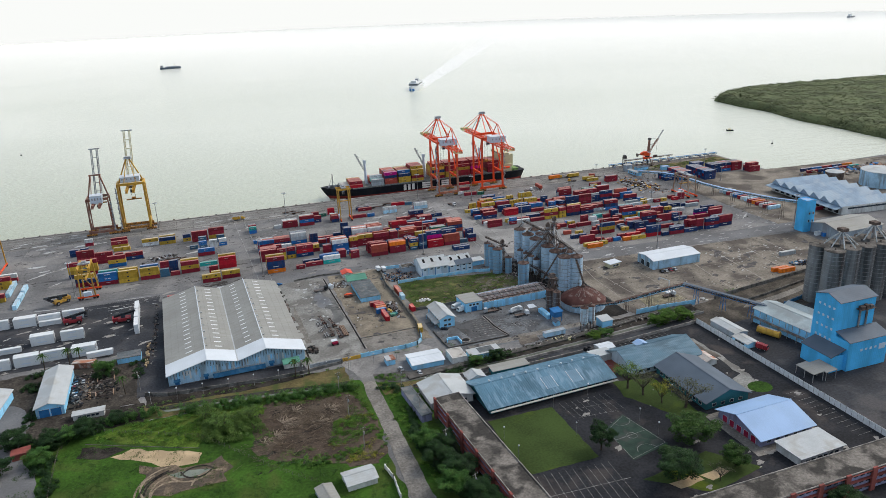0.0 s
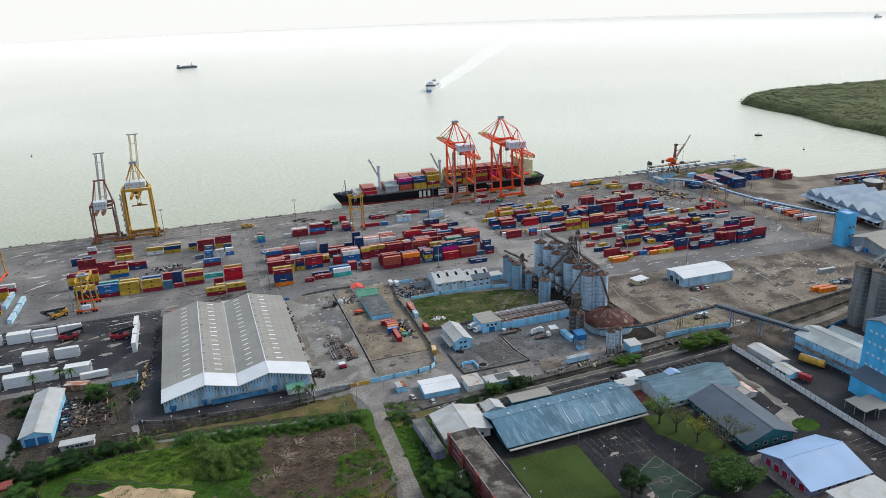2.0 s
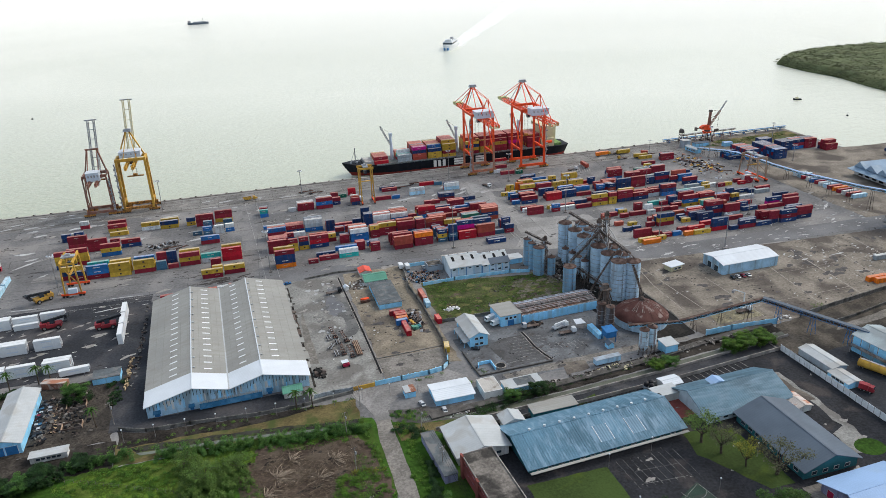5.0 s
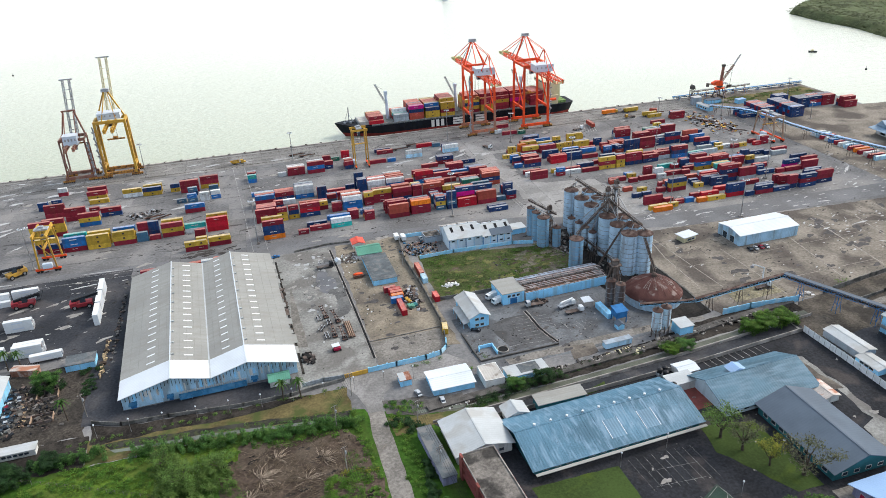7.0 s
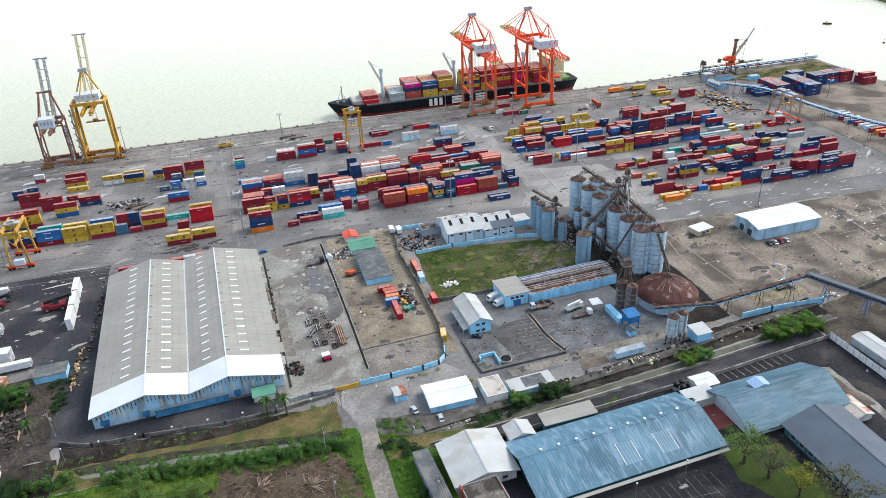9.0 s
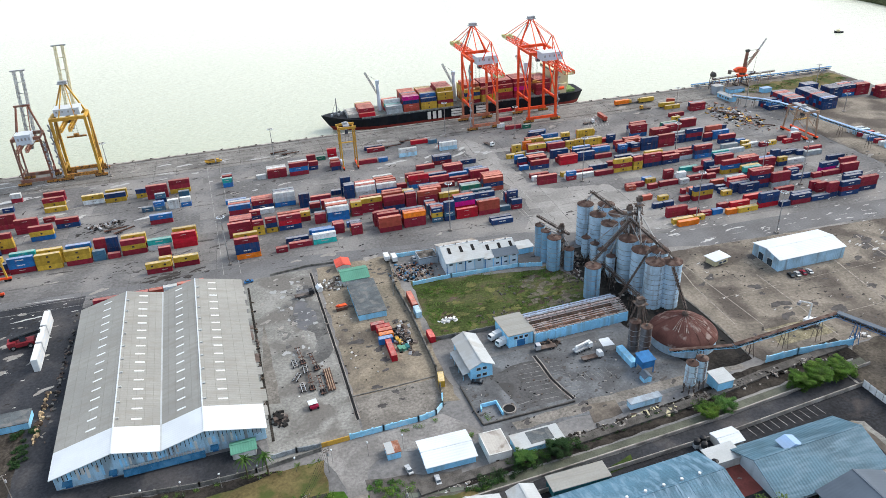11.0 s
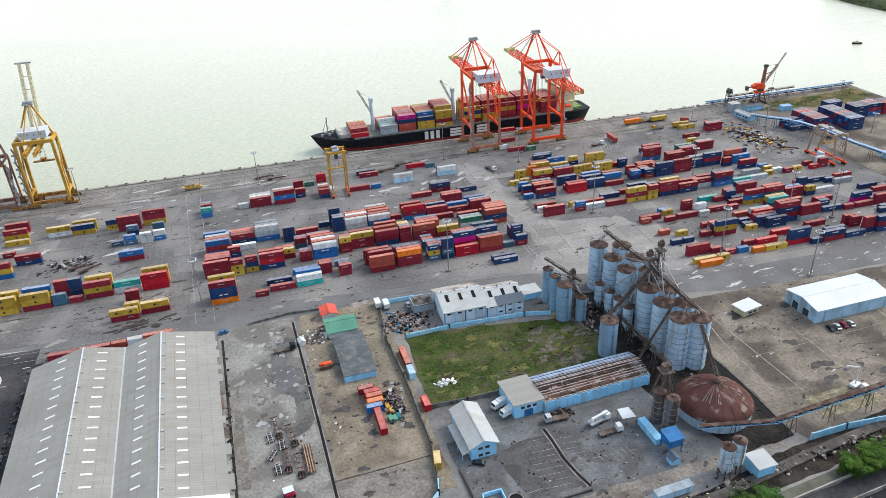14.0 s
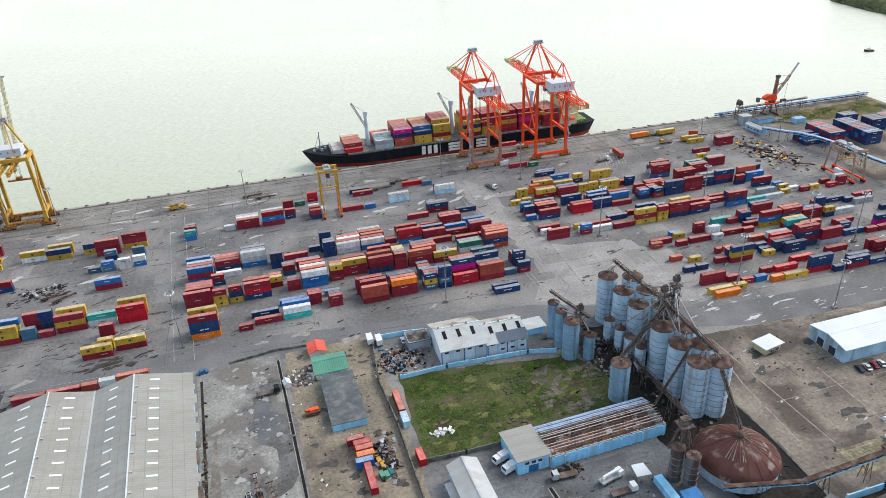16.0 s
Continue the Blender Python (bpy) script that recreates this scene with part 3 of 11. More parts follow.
M["rooflight"] = surf("light_blue_roof_sheet", (0.265, 0.405, 0.63), 0.5, var=0.08, scale=0.08, stain=(0.30, 0.41, 0.55), amount=0.5, stain_scale=0.06, ribs=("X", 1.1), bump=0.12)
M["roofgreen"] = surf("green_roof_sheet", (0.10, 0.27, 0.20), 0.6, var=0.15, ribs=("X", 0.9))
M["roofred"] = surf("red_roof_sheet", (0.62, 0.10, 0.07), 0.6, var=0.15, ribs=("X", 0.9))
M["flatroof"] = surf("stained_flat_roof", (0.155, 0.142, 0.128), 0.9, var=0.35, scale=0.12, fine=1.0, stain=(0.036, 0.034, 0.032), amount=0.9, stain_scale=0.13, edge=(0.45, 0.58), grain=0.3)
M["glazed"] = surf("skylight_sheet", (0.74, 0.78, 0.80), 0.4, var=0.06)
M["window"] = surf("dark_window_glass", (0.035, 0.05, 0.065), 0.12, var=0.3, spec=0.6, bump=0.0)
# near-black puts the shade of openings and trenches into colour; also ropes, belts
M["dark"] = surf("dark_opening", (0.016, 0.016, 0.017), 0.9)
M["brickred"] = surf("brick_red_paint", (0.25, 0.075, 0.065), 0.8, var=0.18, stain=(0.16, 0.06, 0.05), amount=0.5, stain_scale=0.4, streak=True)
M["magenta"] = surf("crimson_door_paint", (0.33, 0.02, 0.06), 0.5)
M["violetwall"] = surf("violet_blue_wall", (0.27, 0.28, 0.42), 0.8, var=0.15, stain=(0.14, 0.13, 0.16), amount=0.5, stain_scale=0.4, streak=True)
M["greenwall"] = surf("teal_green_wall", (0.03, 0.135, 0.155), 0.7, var=0.2)
M["mark"] = surf("white_marking", (0.70, 0.70, 0.68), 0.6, var=0.1)
M["markfaint"] = surf("faded_marking", (0.50, 0.44, 0.42), 0.7, var=0.2)
M["markdark"] = surf("dark_marking", (0.06, 0.05, 0.05), 0.6, var=0.1)
M["steel"] = surf("galvanised_steel", (0.30, 0.31, 0.32), 0.5, 0.4, var=0.25, stain=RUST, amount=0.5, stain_scale=0.4)
M["rusty"] = surf("rusty_steel", (0.098, 0.074, 0.064), 0.85, var=0.4, scale=0.4, stain=(0.20, 0.185, 0.175), amount=0.5, stain_scale=0.3)


def slab(g, p, q, r, s, t=0.25):
    """A sheet with thickness t below the four corners, in order."""
    n = (Vector(q) - Vector(p)).cross(Vector(s) - Vector(p)).normalized()
    n = n if n.z > 0 else -n
    g.solid([Vector(v) - n * t for v in (p, q, r, s)], n * t)
    return g


def openings(root, mat, width, depth, height, side, n, z, w, h, name="window", margin=2.0, label=""):
    """n framed openings along one side (-y, +y, -x, +x) of a block centred on the root, each with a pane."""
    frame_mat = M["whitewall"]
    for i in range(n):
        along = (-1 + 2 * (i + 0.5) / n) * ((width if side in "sn" else depth) / 2 - margin)
        if side in "sn":
            yy = (-depth / 2 - 0.03) if side == "s" else (depth / 2 + 0.03)
            m = pose(along, yy, z)
        else:
            xx = (-width / 2 - 0.03) if side == "w" else (width / 2 + 0.03)
            m = pose(xx, along, z, 0, 0, 90)
        fr = Geo()
        fr.box(-w / 2 - 0.1, w / 2 + 0.1, -0.08, 0.08, -0.1, 0).box(-w / 2 - 0.1, w / 2 + 0.1, -0.08, 0.08, h, h + 0.1)
        fr.box(-w / 2 - 0.1, -w / 2, -0.08, 0.08, 0, h).box(w / 2, w / 2 + 0.1, -0.08, 0.08, 0, h)
        f = part(name, fr, frame_mat, root, label, at=m)
        part("pane" if name == "window" else "leaf", Geo().box(-w / 2, w / 2, -0.03, 0.03, 0, h), mat, f)


def gabled(name, label, category, x, y, w, d, eave, ridge, axis="y", rz=LAND, walls="bluepaint", roof="roofpale", over=0.8, group="", base=0.0, peak=0.0):
    """A hall centred at x, y, w along x and d along y, its ridge along the axis, off centre by peak if asked for."""
    root = thing(name, label, category, x, y, base, rz, group)
    a, b, t = w / 2, d / 2, 0.25
    g = Geo()
    if axis == "y":
        g.solid([(-a, -b, 0), (a, -b, 0), (a, -b, eave), (0, -b, ridge - 0.3), (-a, -b, eave)], (0, d, 0))
    else:
        g.solid([(-a, -b, 0), (-a, b, 0), (-a, b, eave), (-a, peak, ridge - 0.3), (-a, -b, eave)], (w, 0, 0))
    part("wall", g, M[walls], root)
    for s in (-1, 1):
        r = Geo()
        if axis == "y":
            drop = (ridge - eave) * over / a
            slab(r, (0, -b - over, ridge), (0, b + over, ridge), (s * (a + over), b + over, eave - drop), (s * (a + over), -b - over, eave - drop), t)
        else:
            drop = (ridge - eave) * over / (b - s * peak)
            slab(r, (-a - over, peak, ridge), (a + over, peak, ridge), (a + over, s * (b + over), eave - drop), (-a - over, s * (b + over), eave - drop), t)
        part("roof", r, M[roof], root)
    cap = Geo()
    if axis == "y":
        cap.beam((0, -b - over, ridge + 0.02), (0, b + over, ridge + 0.02), 0.6, 0.12)
    else:
        cap.beam((-a - over, peak, ridge + 0.02), (a + over, peak, ridge + 0.02), 0.6, 0.12)
    part("ridge_cap", cap, M[roof], root)
    return root


def flat_block(name, label, category, x, y, w, d, h, rz=LAND, walls="whitewall", roof="flatroof", parapet=0.0, over=0.0, pitch=0.0, group=""):
    """A block with a flat or slightly falling roof."""
    root = thing(name, label, category, x, y, 0, rz, group)
    part("wall", Geo().box(-w / 2, w / 2, -d / 2, d / 2, 0, h + min(0, pitch)), M[walls], root)
    if pitch:
        part("upper_wall", Geo().solid([(-w / 2, -d / 2, h + min(0, pitch)), (-w / 2, d / 2, h + min(0, pitch)), (-w / 2, d / 2 if pitch > 0 else -d / 2, h + max(0, pitch))], (w, 0, 0)), M[walls], root)
    a, b = w / 2 + over, d / 2 + over
    r = slab(Geo(), (-a, -b, h + 0.3), (a, -b, h + 0.3), (a, b, h + 0.3 + pitch), (-a, b, h + 0.3 + pitch), 0.28)
    part("roof", r, M[roof], root)
    if parapet:
        p = Geo()
        for x0, x1, y0, y1 in ((-a, a, -b, -b + 0.3), (-a, a, b - 0.3, b), (-a, -a + 0.3, -b + 0.3, b - 0.3), (a - 0.3, a, -b + 0.3, b - 0.3)):
            p.box(x0, x1, y0, y1, h + 0.3, h + 0.3 + parapet)
        part("parapet", p, M[walls], root)
    return root


# ---- twin-gable warehouse ----
def warehouse():
    w, d, eave, ridge, valley = 69.0, 107.0, 6.6, 11.6, 7.6
    root = thing("warehouse", "large twin-gabled warehouse with old grey roof sheets and white front strip", "warehouse", -2.2, 405.5, 0, LAND)
    a, b, rx = w / 2, d / 2, 14.9
    prof = [(-a, 0), (a, 0), (a, eave), (rx, ridge - 0.4), (0, valley - 0.4), (-rx, ridge - 0.4), (-a, eave)]
    part("wall", Geo().solid([(x, -b + 1.0, z) for x, z in prof], (0, d - 2.0, 0)), M["bluewall"], root)
    front = -b + 12.5
    slopes = [(-a - 0.8, eave - 0.2, -rx, ridge), (0, valley, -rx, ridge), (0, valley, rx, ridge), (a + 0.8, eave - 0.2, rx, ridge)]
    for k, (xe, ze, xr, zr) in enumerate(slopes):
        part("roof_slope", slab(Geo(), (xr, front, zr), (xr, b, zr), (xe, b, ze), (xe, front, ze), 0.22), M["roofgrey"], root)
        part("white_roof_slope", slab(Geo(), (xr, -b - 1.0, zr + 0.03), (xr, front, zr + 0.03), (xe, front, ze + 0.03), (xe, -b - 1.0, ze + 0.03), 0.24), M["roofwhite"], root, "new white roof sheets")
        ux, uz = (xe - xr), (ze - zr)
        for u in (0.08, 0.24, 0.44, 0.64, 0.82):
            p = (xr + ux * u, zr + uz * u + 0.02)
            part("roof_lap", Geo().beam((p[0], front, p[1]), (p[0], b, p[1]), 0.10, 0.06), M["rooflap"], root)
        if k in (1, 3):
            for i in range(10):
                yy = front + 4 + i * 9.1
                part("ridge_vent", Geo().box(xr + 0.5, xr + 1.5, yy, yy + 0.7, zr - 0.3, zr + 0.25), M["roofpale"], root)
        for i in range(16):
            yy = front + 3.5 + i * (b - front - 6) / 15.3
            g = Geo()
            u0, u1 = ((0.31, 0.48), (0.36, 0.59), (0.40, 0.61), (0.27, 0.43))[k]
            slab(g, (xr + ux * u0, yy, zr + uz * u0 + 0.08), (xr + ux * u0, yy + 0.8, zr + uz * u0 + 0.08), (xr + ux * u1, yy + 0.8, zr + uz * u1 + 0.08), (xr + ux * u1, yy, zr + uz * u1 + 0.08), 0.06)
            part("skylight", g, M["glazed"], root)
    for s in (-1, 1):
        part("ridge_cap", Geo().beam((s * rx, -b - 1, ridge + 0.08), (s * rx, b, ridge + 0.08), 0.45, 0.12), M["roofwhite"], root)
    part("gutter", Geo().box(-0.3, 0.3, -b - 1, b, valley - 0.1, valley + 0.12), M["roofpale"], root)
    # blue lean-to canopy and struts along the front
    part("canopy", slab(Geo(), (-13, -b - 0.6, 3.0), (13.5, -b - 0.6, 3.0), (13.5, -b - 1.7, 0.8), (-13, -b - 1.7, 0.8), 0.15), M["canopyblue"], root, "deep blue canopy sheet")
    for i in range(7):
        part("canopy_post", Geo().beam((-12.5 + i * 4.2, -b - 1.0, 0), (-12.5 + i * 4.2, -b - 1.0, 2.1), 0.18), M["steel"], root)
    for i in range(48):
        xx = -a + 1.5 + i * (w - 3) / 47
        ax = abs(xx)
        top = valley + (ridge - valley) * ax / rx if ax < rx else ridge + (eave - ridge) * (ax - rx) / (a - rx)
        part("louvre", Geo().box(xx - 0.09, xx + 0.09, -b + 0.82, -b + 0.98, top - 3.2 - 0.5 * (i * 7 % 4), top - 0.9), M["dark"], root)
    for i, (xx, ww) in enumerate(((-32, 3.0), (-17.5, 2.4), (15.5, 2.6))):
        part("door", Geo().box(xx + 0.4, xx + ww - 0.4, -b + 0.8, -b + 0.98, 0, 2.3), M["deepblue"], root, "blue steel door")
        part("awning", slab(Geo(), (xx, -b + 0.9, 3.1), (xx + ww, -b + 0.9, 3.1), (xx + ww + 0.2, -b - 0.9, 2.3), (xx - 0.2, -b - 0.9, 2.3), 0.12), M["canopyblue"], root, "small blue awning")
    for i in range(30):
        xx = -12.6 + i * 0.88
        part("white_sack", Geo().box(xx, xx + 0.62, -b - 0.5 + 0.1 * (i % 3), -b + 0.3, 2.7 + 0.12 * (i % 2), 3.35 + 0.1 * (i * 5 % 4)), M["roofpale"], root, "pale wrapped goods")
    rng = random.Random(19)
    for i in range(44):
        xx, hh = -a + 1.2 + i * (w - 2.4) / 44, eave + 0.1
        part("cladding_sheet", Geo().box(xx, xx + rng.uniform(0.5, 1.3), -b + 0.93, -b + 0.985, rng.uniform(1.5, 4.4), hh), M[rng.choice(("whitewall", "bluepaint", "greywall", "bluewall", "bluewall", "bluepaint"))], root)
    for i in range(12):
        yy = -b + 6 + i * 8.2
        ln, out = rng.uniform(2.4, 7.4), rng.uniform(1.2, 2.9)
        part("eave_sheet", slab(Geo(), (a + 0.7, yy, 6.38), (a + 0.7, yy + ln, 6.38), (a + out, yy + ln, 6.05), (a + out, yy, 6.05), 0.15), M[rng.choice(("roofgrey", "roofgrey", "rusty"))], root)
    return root


warehouse()


# ---- cranes on the quay ----
M["craneorange"] = surf("orange_red_crane_paint", (0.84, 0.095, 0.028), 0.5, var=0.12, scale=0.2, stain=(0.35, 0.06, 0.03), amount=0.5, stain_scale=0.3, streak=True)
M["craneyellow"] = surf("faded_yellow_crane_paint", (0.52, 0.31, 0.055), 0.55, var=0.15, scale=0.2, stain=(0.25, 0.12, 0.05), amount=0.6, stain_scale=0.3, streak=True)
M["cranebrown"] = surf("rust_brown_crane_paint", (0.24, 0.115, 0.085), 0.7, var=0.25, scale=0.2, stain=(0.30, 0.26, 0.23), amount=0.6, stain_scale=0.3, streak=True)
M["cranebeige"] = surf("sun_bleached_crane_paint", (0.36, 0.26, 0.19), 0.7, var=0.2, stain=(0.2, 0.11, 0.07), amount=0.6, stain_scale=0.3, streak=True)
M["palehouse"] = surf("pale_blue_machinery_house", (0.55, 0.63, 0.72), 0.5, var=0.08, ribs=("X", 0.8))
M["bogie"] = surf("bogie_paint", (0.40, 0.19, 0.05), 0.7, var=0.4, scale=0.8, stain=(0.05, 0.04, 0.04), amount=0.8, stain_scale=0.6)
M["greysteel"] = surf("grey_painted_steel", (0.34, 0.37, 0.40), 0.5, var=0.18, stain=RUST, amount=0.4, stain_scale=0.5)
M["tyre"] = surf("tyre_rubber", (0.02, 0.02, 0.02), 0.9)
M["palenose"] = surf("pale_yellow_green_paint", (0.58, 0.60, 0.33), 0.6, var=0.2, scale=0.4, stain=(0.45, 0.30, 0.16), amount=0.5, stain_scale=0.4)
M["cranefaded"] = surf("sun_faded_salmon_paint", (0.46, 0.165, 0.10), 0.75, var=0.25, scale=0.4, stain=(0.32, 0.22, 0.17), amount=0.7, stain_scale=0.3, streak=True)
M["cream"] = surf("cream_paint", (0.60, 0.55, 0.36), 0.6, var=0.12)


def lattice(g, p, q, w, h, n, t=0.3):
    """A four-chord girder from p to q with cross bars and diagonals."""
    p, q = Vector(p), Vector(q)
    ahead = (q - p).normalized()
    side = ahead.cross(Vector((0, 0, 1)))
    side = Vector((1, 0, 0)) if side.length < 0.2 else side.normalized()
    up = side.cross(ahead).normalized()
    corner = [side * (a * w / 2) + up * (b * h / 2) for a, b in ((-1, -1), (1, -1), (1, 1), (-1, 1))]
    for c in corner:
        g.beam(p + c, q + c, t)
    for i in range(n + 1):
        c0 = p + (q - p) * (i / n)
        for a in range(4):
            g.beam(c0 + corner[a], c0 + corner[(a + 1) % 4], t * 0.7)
            if i < n:
                c1 = p + (q - p) * ((i + 1) / n)
                k, j = (a, (a + 1) % 4) if i % 2 else ((a + 1) % 4, a)
                g.beam(c0 + corner[k], c1 + corner[j], t * 0.6)
    return g


def bogies(root, xs, y, length, mat):
    for x in xs:
        part("bogie", Geo().box(x - length / 2, x + length / 2, y - 0.7, y + 0.7, 0.7, 1.9).box(x - length / 4, x + length / 4, y - 0.5, y + 0.5, 1.9, 2.6), mat, root)
        for k in range(6):
            xx = x - length / 2 + (k + 0.5) * length / 6
            part("wheel", Geo().tube((xx, y - 0.35, 0.48), (xx, y + 0.35, 0.48), 0.48, n=10), M["tyre"], root)


def quay_crane(label, x, paint, gauge=23.0, half=10.0, top=50.0, apex=70.0, reach=52.0, back=-68.0, boom_up=False, tie=17.0, lean=0.0, house="palehouse", house_y=-13.0, group="quay cranes", boom_len=None, steel=1.7, head=0.12, house_box=None, sill=None, stair_side=1, faded=None):
    """Ship-to-shore crane: origin under the waterside legs, boom along +y."""
    root = thing("quay_crane", label, "crane", x, 656.0, 0.05, 0, group)
    pm = M[paint]
    for lx in (-half, half):
        for ly in (0, -gauge):
            if faded:
                part("leg", Geo().beam((lx, ly, 2.4), (lx * 0.98, ly, 24.0 + 3 * (lx > 0)), steel, steel * 0.85), M[faded], root, "sun-faded salmon lower leg")
                part("leg", Geo().beam((lx * 0.98, ly, 24.0 + 3 * (lx > 0)), (lx * 0.96, ly, top), steel, steel * 0.85), pm, root)
            else:
                part("leg", Geo().beam((lx, ly, 2.4), (lx * 0.96, ly, top), steel, steel * 0.85), pm, root)
        part("side_tie", Geo().beam((lx, 0, tie), (lx, -gauge, tie), steel * 0.8, steel), pm, root)
        part("top_tie", Geo().beam((lx * 0.96, 0.8, top), (lx * 0.96, -gauge - 0.8, top), steel * 0.8, steel), pm, root)
        part("brace", Geo().beam((lx, 0, top - 1), (lx, -gauge, tie + 1), 0.8), pm, root)
        part("brace", Geo().beam((lx, -gauge, top - 1), (lx, -gauge * 0.5, tie + 1), 0.6), pm, root)
    for ly in (0, -gauge):
        part("sill_beam", Geo().beam((-half - 2, ly, 3.3), (half + 2, ly, 3.3), 1.5, 1.9), M[sill] if sill else pm, root)
        part("portal_beam", Geo().beam((-half, ly, top), (half, ly, top), 1.5, 2.0), pm, root)
        bogies(root, (-half, half), ly, 8.0, M["bogie"])
    # head frame above the waterside legs
    for lx in (-half * 0.9, half * 0.9):
        part("head_frame_leg", Geo().beam((lx, 0, top), (lx * head, 2.0, apex), 0.9), pm, root)
        part("head_frame_stay", Geo().beam((lx * 0.5, -gauge, top + 1), (lx * head * 0.9, 1.0, apex - 1), 0.55), pm, root)
    if head > 0.3:
        part("head_beam", Geo().beam((-half * head - 0.8, 2.0, apex), (half * head + 0.8, 2.0, apex), 1.1), pm, root)
    else:
        part("head_platform", Geo().box(-3.2, 3.2, 0, 4, apex - 0.3, apex + 0.2).box(-2.6, 2.6, 0.6, 3.4, apex + 0.2, apex + 1.6), M["greysteel"], root)
    deck = top - 3.2
    g = Geo()
    for s in (-2.6, 2.6):
        lattice(g, (s, 2.0, deck), (s, back if not boom_up else -gauge - 14, deck), 1.3, 2.4, 16, 0.32)
    part("girder", g, pm, root)
    b = Geo()
    if boom_up:
        a = radians(82)
        n = boom_len or 44
        tip = (0 + lean, 2 + n * math.cos(a), deck + n * math.sin(a))
        for s in (-2.2, 2.2):
            lattice(b, (s, 2.0, deck), (tip[0] + s, tip[1], tip[2]), 1.1, 2.2, 12, 0.26)
        for i in range(7):
            u = i / 6
            b.beam((-2.2 + tip[0] * u, 2 + (tip[1] - 2) * u, deck + (tip[2] - deck) * u), (2.2 + tip[0] * u, 2 + (tip[1] - 2) * u, deck + (tip[2] - deck) * u), 0.35)
        part("boom", b, M["cream"] if paint == "craneyellow" else M["greysteel"] if paint == "cranebrown" else pm, root, "raised lattice boom")
        part("boom_head", Geo().box(tip[0] - 4.4, tip[0] + 4.4, tip[1] - 0.6, tip[1] + 0.6, tip[2] - 0.3, tip[2] + 0.5), M["greysteel"], root)
    else:
        nose = Geo()
        for s in (-2.6, 2.6):
            lattice(b, (s, 2.0, deck), (s, reach - 9.0, deck), 1.3, 2.4, 10, 0.32)
            lattice(nose, (s, reach - 9.0, deck), (s, reach, deck), 1.3, 2.4, 3, 0.32)
        for i in range(9):
            b.beam((-2.6, 3 + i * (reach - 4) / 8, deck), (2.6, 3 + i * (reach - 4) / 8, deck), 0.4)
        part("boom", b, pm, root)
        part("boom_nose", nose, M["palenose"], root, "pale yellow-green end of the boom")
        part("tail_platform", Geo().box(-3.4, 3.4, back, back + 5.0, deck - 1.4, deck - 1.0).box(-3.4, -3.2, back, back + 5.0, deck - 1.0, deck + 0.8).box(3.2, 3.4, back, back + 5.0, deck - 1.0, deck + 0.8), M["palenose"], root, "pale yellow-green tail platform")
        part("boom_tip", Geo().box(-3.6, 3.6, reach - 2.5, reach + 1.0, deck - 0.8, deck + 1.0), M["palenose"], root, "pale boom tip platform")
        for s in (-1, 1):
            for yy in (reach * 0.5, reach - 4):
                part("forestay", Geo().beam((s * 1.0, 2.0, apex), (s * 2.6, yy, deck + 1.4), 0.38), M["greysteel"] if yy < reach * 0.6 else pm, root)
        for s in (-1, 1):
            part("back_mast", Geo().beam((s * 4, -gauge - 6, top), (s * 0.5, -gauge - 14, top + 15), 0.5), pm, root)
            part("backstay", Geo().beam((s * 0.5, -gauge - 14, top + 15), (s * 2.6, -gauge - 34, deck), 0.4), pm, root)
            part("backstay", Geo().beam((s * 0.5, -gauge - 14, top + 15), (s * 1.0, 1.0, apex - 1), 0.3), pm, root)
    hx, hd, hz, hh = house_box or (7.5, 5.0, deck + 1.6, 5.2)
    body = part("machinery_house", Geo().box(-hx, hx, house_y - hd, house_y + hd, hz, hz + hh), M[house], root)
    part("house_roof", Geo().box(-hx - 0.3, hx + 0.3, house_y - hd - 0.3, house_y + hd + 0.3, hz + hh, hz + hh + 0.3), M["roofwhite"], body)
    for k in range(4):
        part("vent", Geo().box(-hx + 1.2 + k * hx * 0.46, -hx + 2.2 + k * hx * 0.46, house_y - hd - 0.06, house_y - hd, hz + hh * 0.45, hz + hh * 0.75), M["greysteel"], body)
    cab = part("operator_cab", Geo().box(-1.4, 1.4, -gauge * 0.6, -gauge * 0.6 + 3.2, deck - 5.4, deck - 2.6), M["greysteel"], root)
    part("window", Geo().box(-1.2, 1.2, -gauge * 0.6 - 0.04, -gauge * 0.6, deck - 4.8, deck - 3.2), M["window"], cab)
    part("trolley", Geo().box(-2.4, 2.4, -gauge * 0.6 + 3.6, -gauge * 0.6 + 9, deck - 2.2, deck - 1.2), M["rusty"], root)
    part("spreader", Geo().box(-6, 6, -gauge * 0.6 + 5.6, -gauge * 0.6 + 7.2, 25.0, 25.8).box(-1.6, 1.6, -gauge * 0.6 + 5.2, -gauge * 0.6 + 7.6, 25.8, 27.2), M["bogie"], root, "red container spreader")
    for sx in (-1.4, 1.4):
        for sy in (5.4, 7.4):
            part("hoist_rope", Geo().beam((sx, -gauge * 0.6 + sy, 27), (sx, -gauge * 0.6 + sy, deck - 2), 0.1), M["dark"], root)
    # stair tower beside one landside leg
    s = Geo()
    for k in range(8):
        z0 = 4 + k * (top - 6) / 8
        s.beam((stair_side * (half + 1.4), -gauge + (1.5 if k % 2 else -1.5), z0), (stair_side * (half + 1.4), -gauge + (-1.5 if k % 2 else 1.5), z0 + (top - 6) / 8), 0.9, 0.25)
        s.block(pose(stair_side * (half + 1.5), -gauge - 1.7, z0 + 0.45), 1.5, 1.0, 1.1)
    part("stair", s, M["greysteel"], root)
    return root


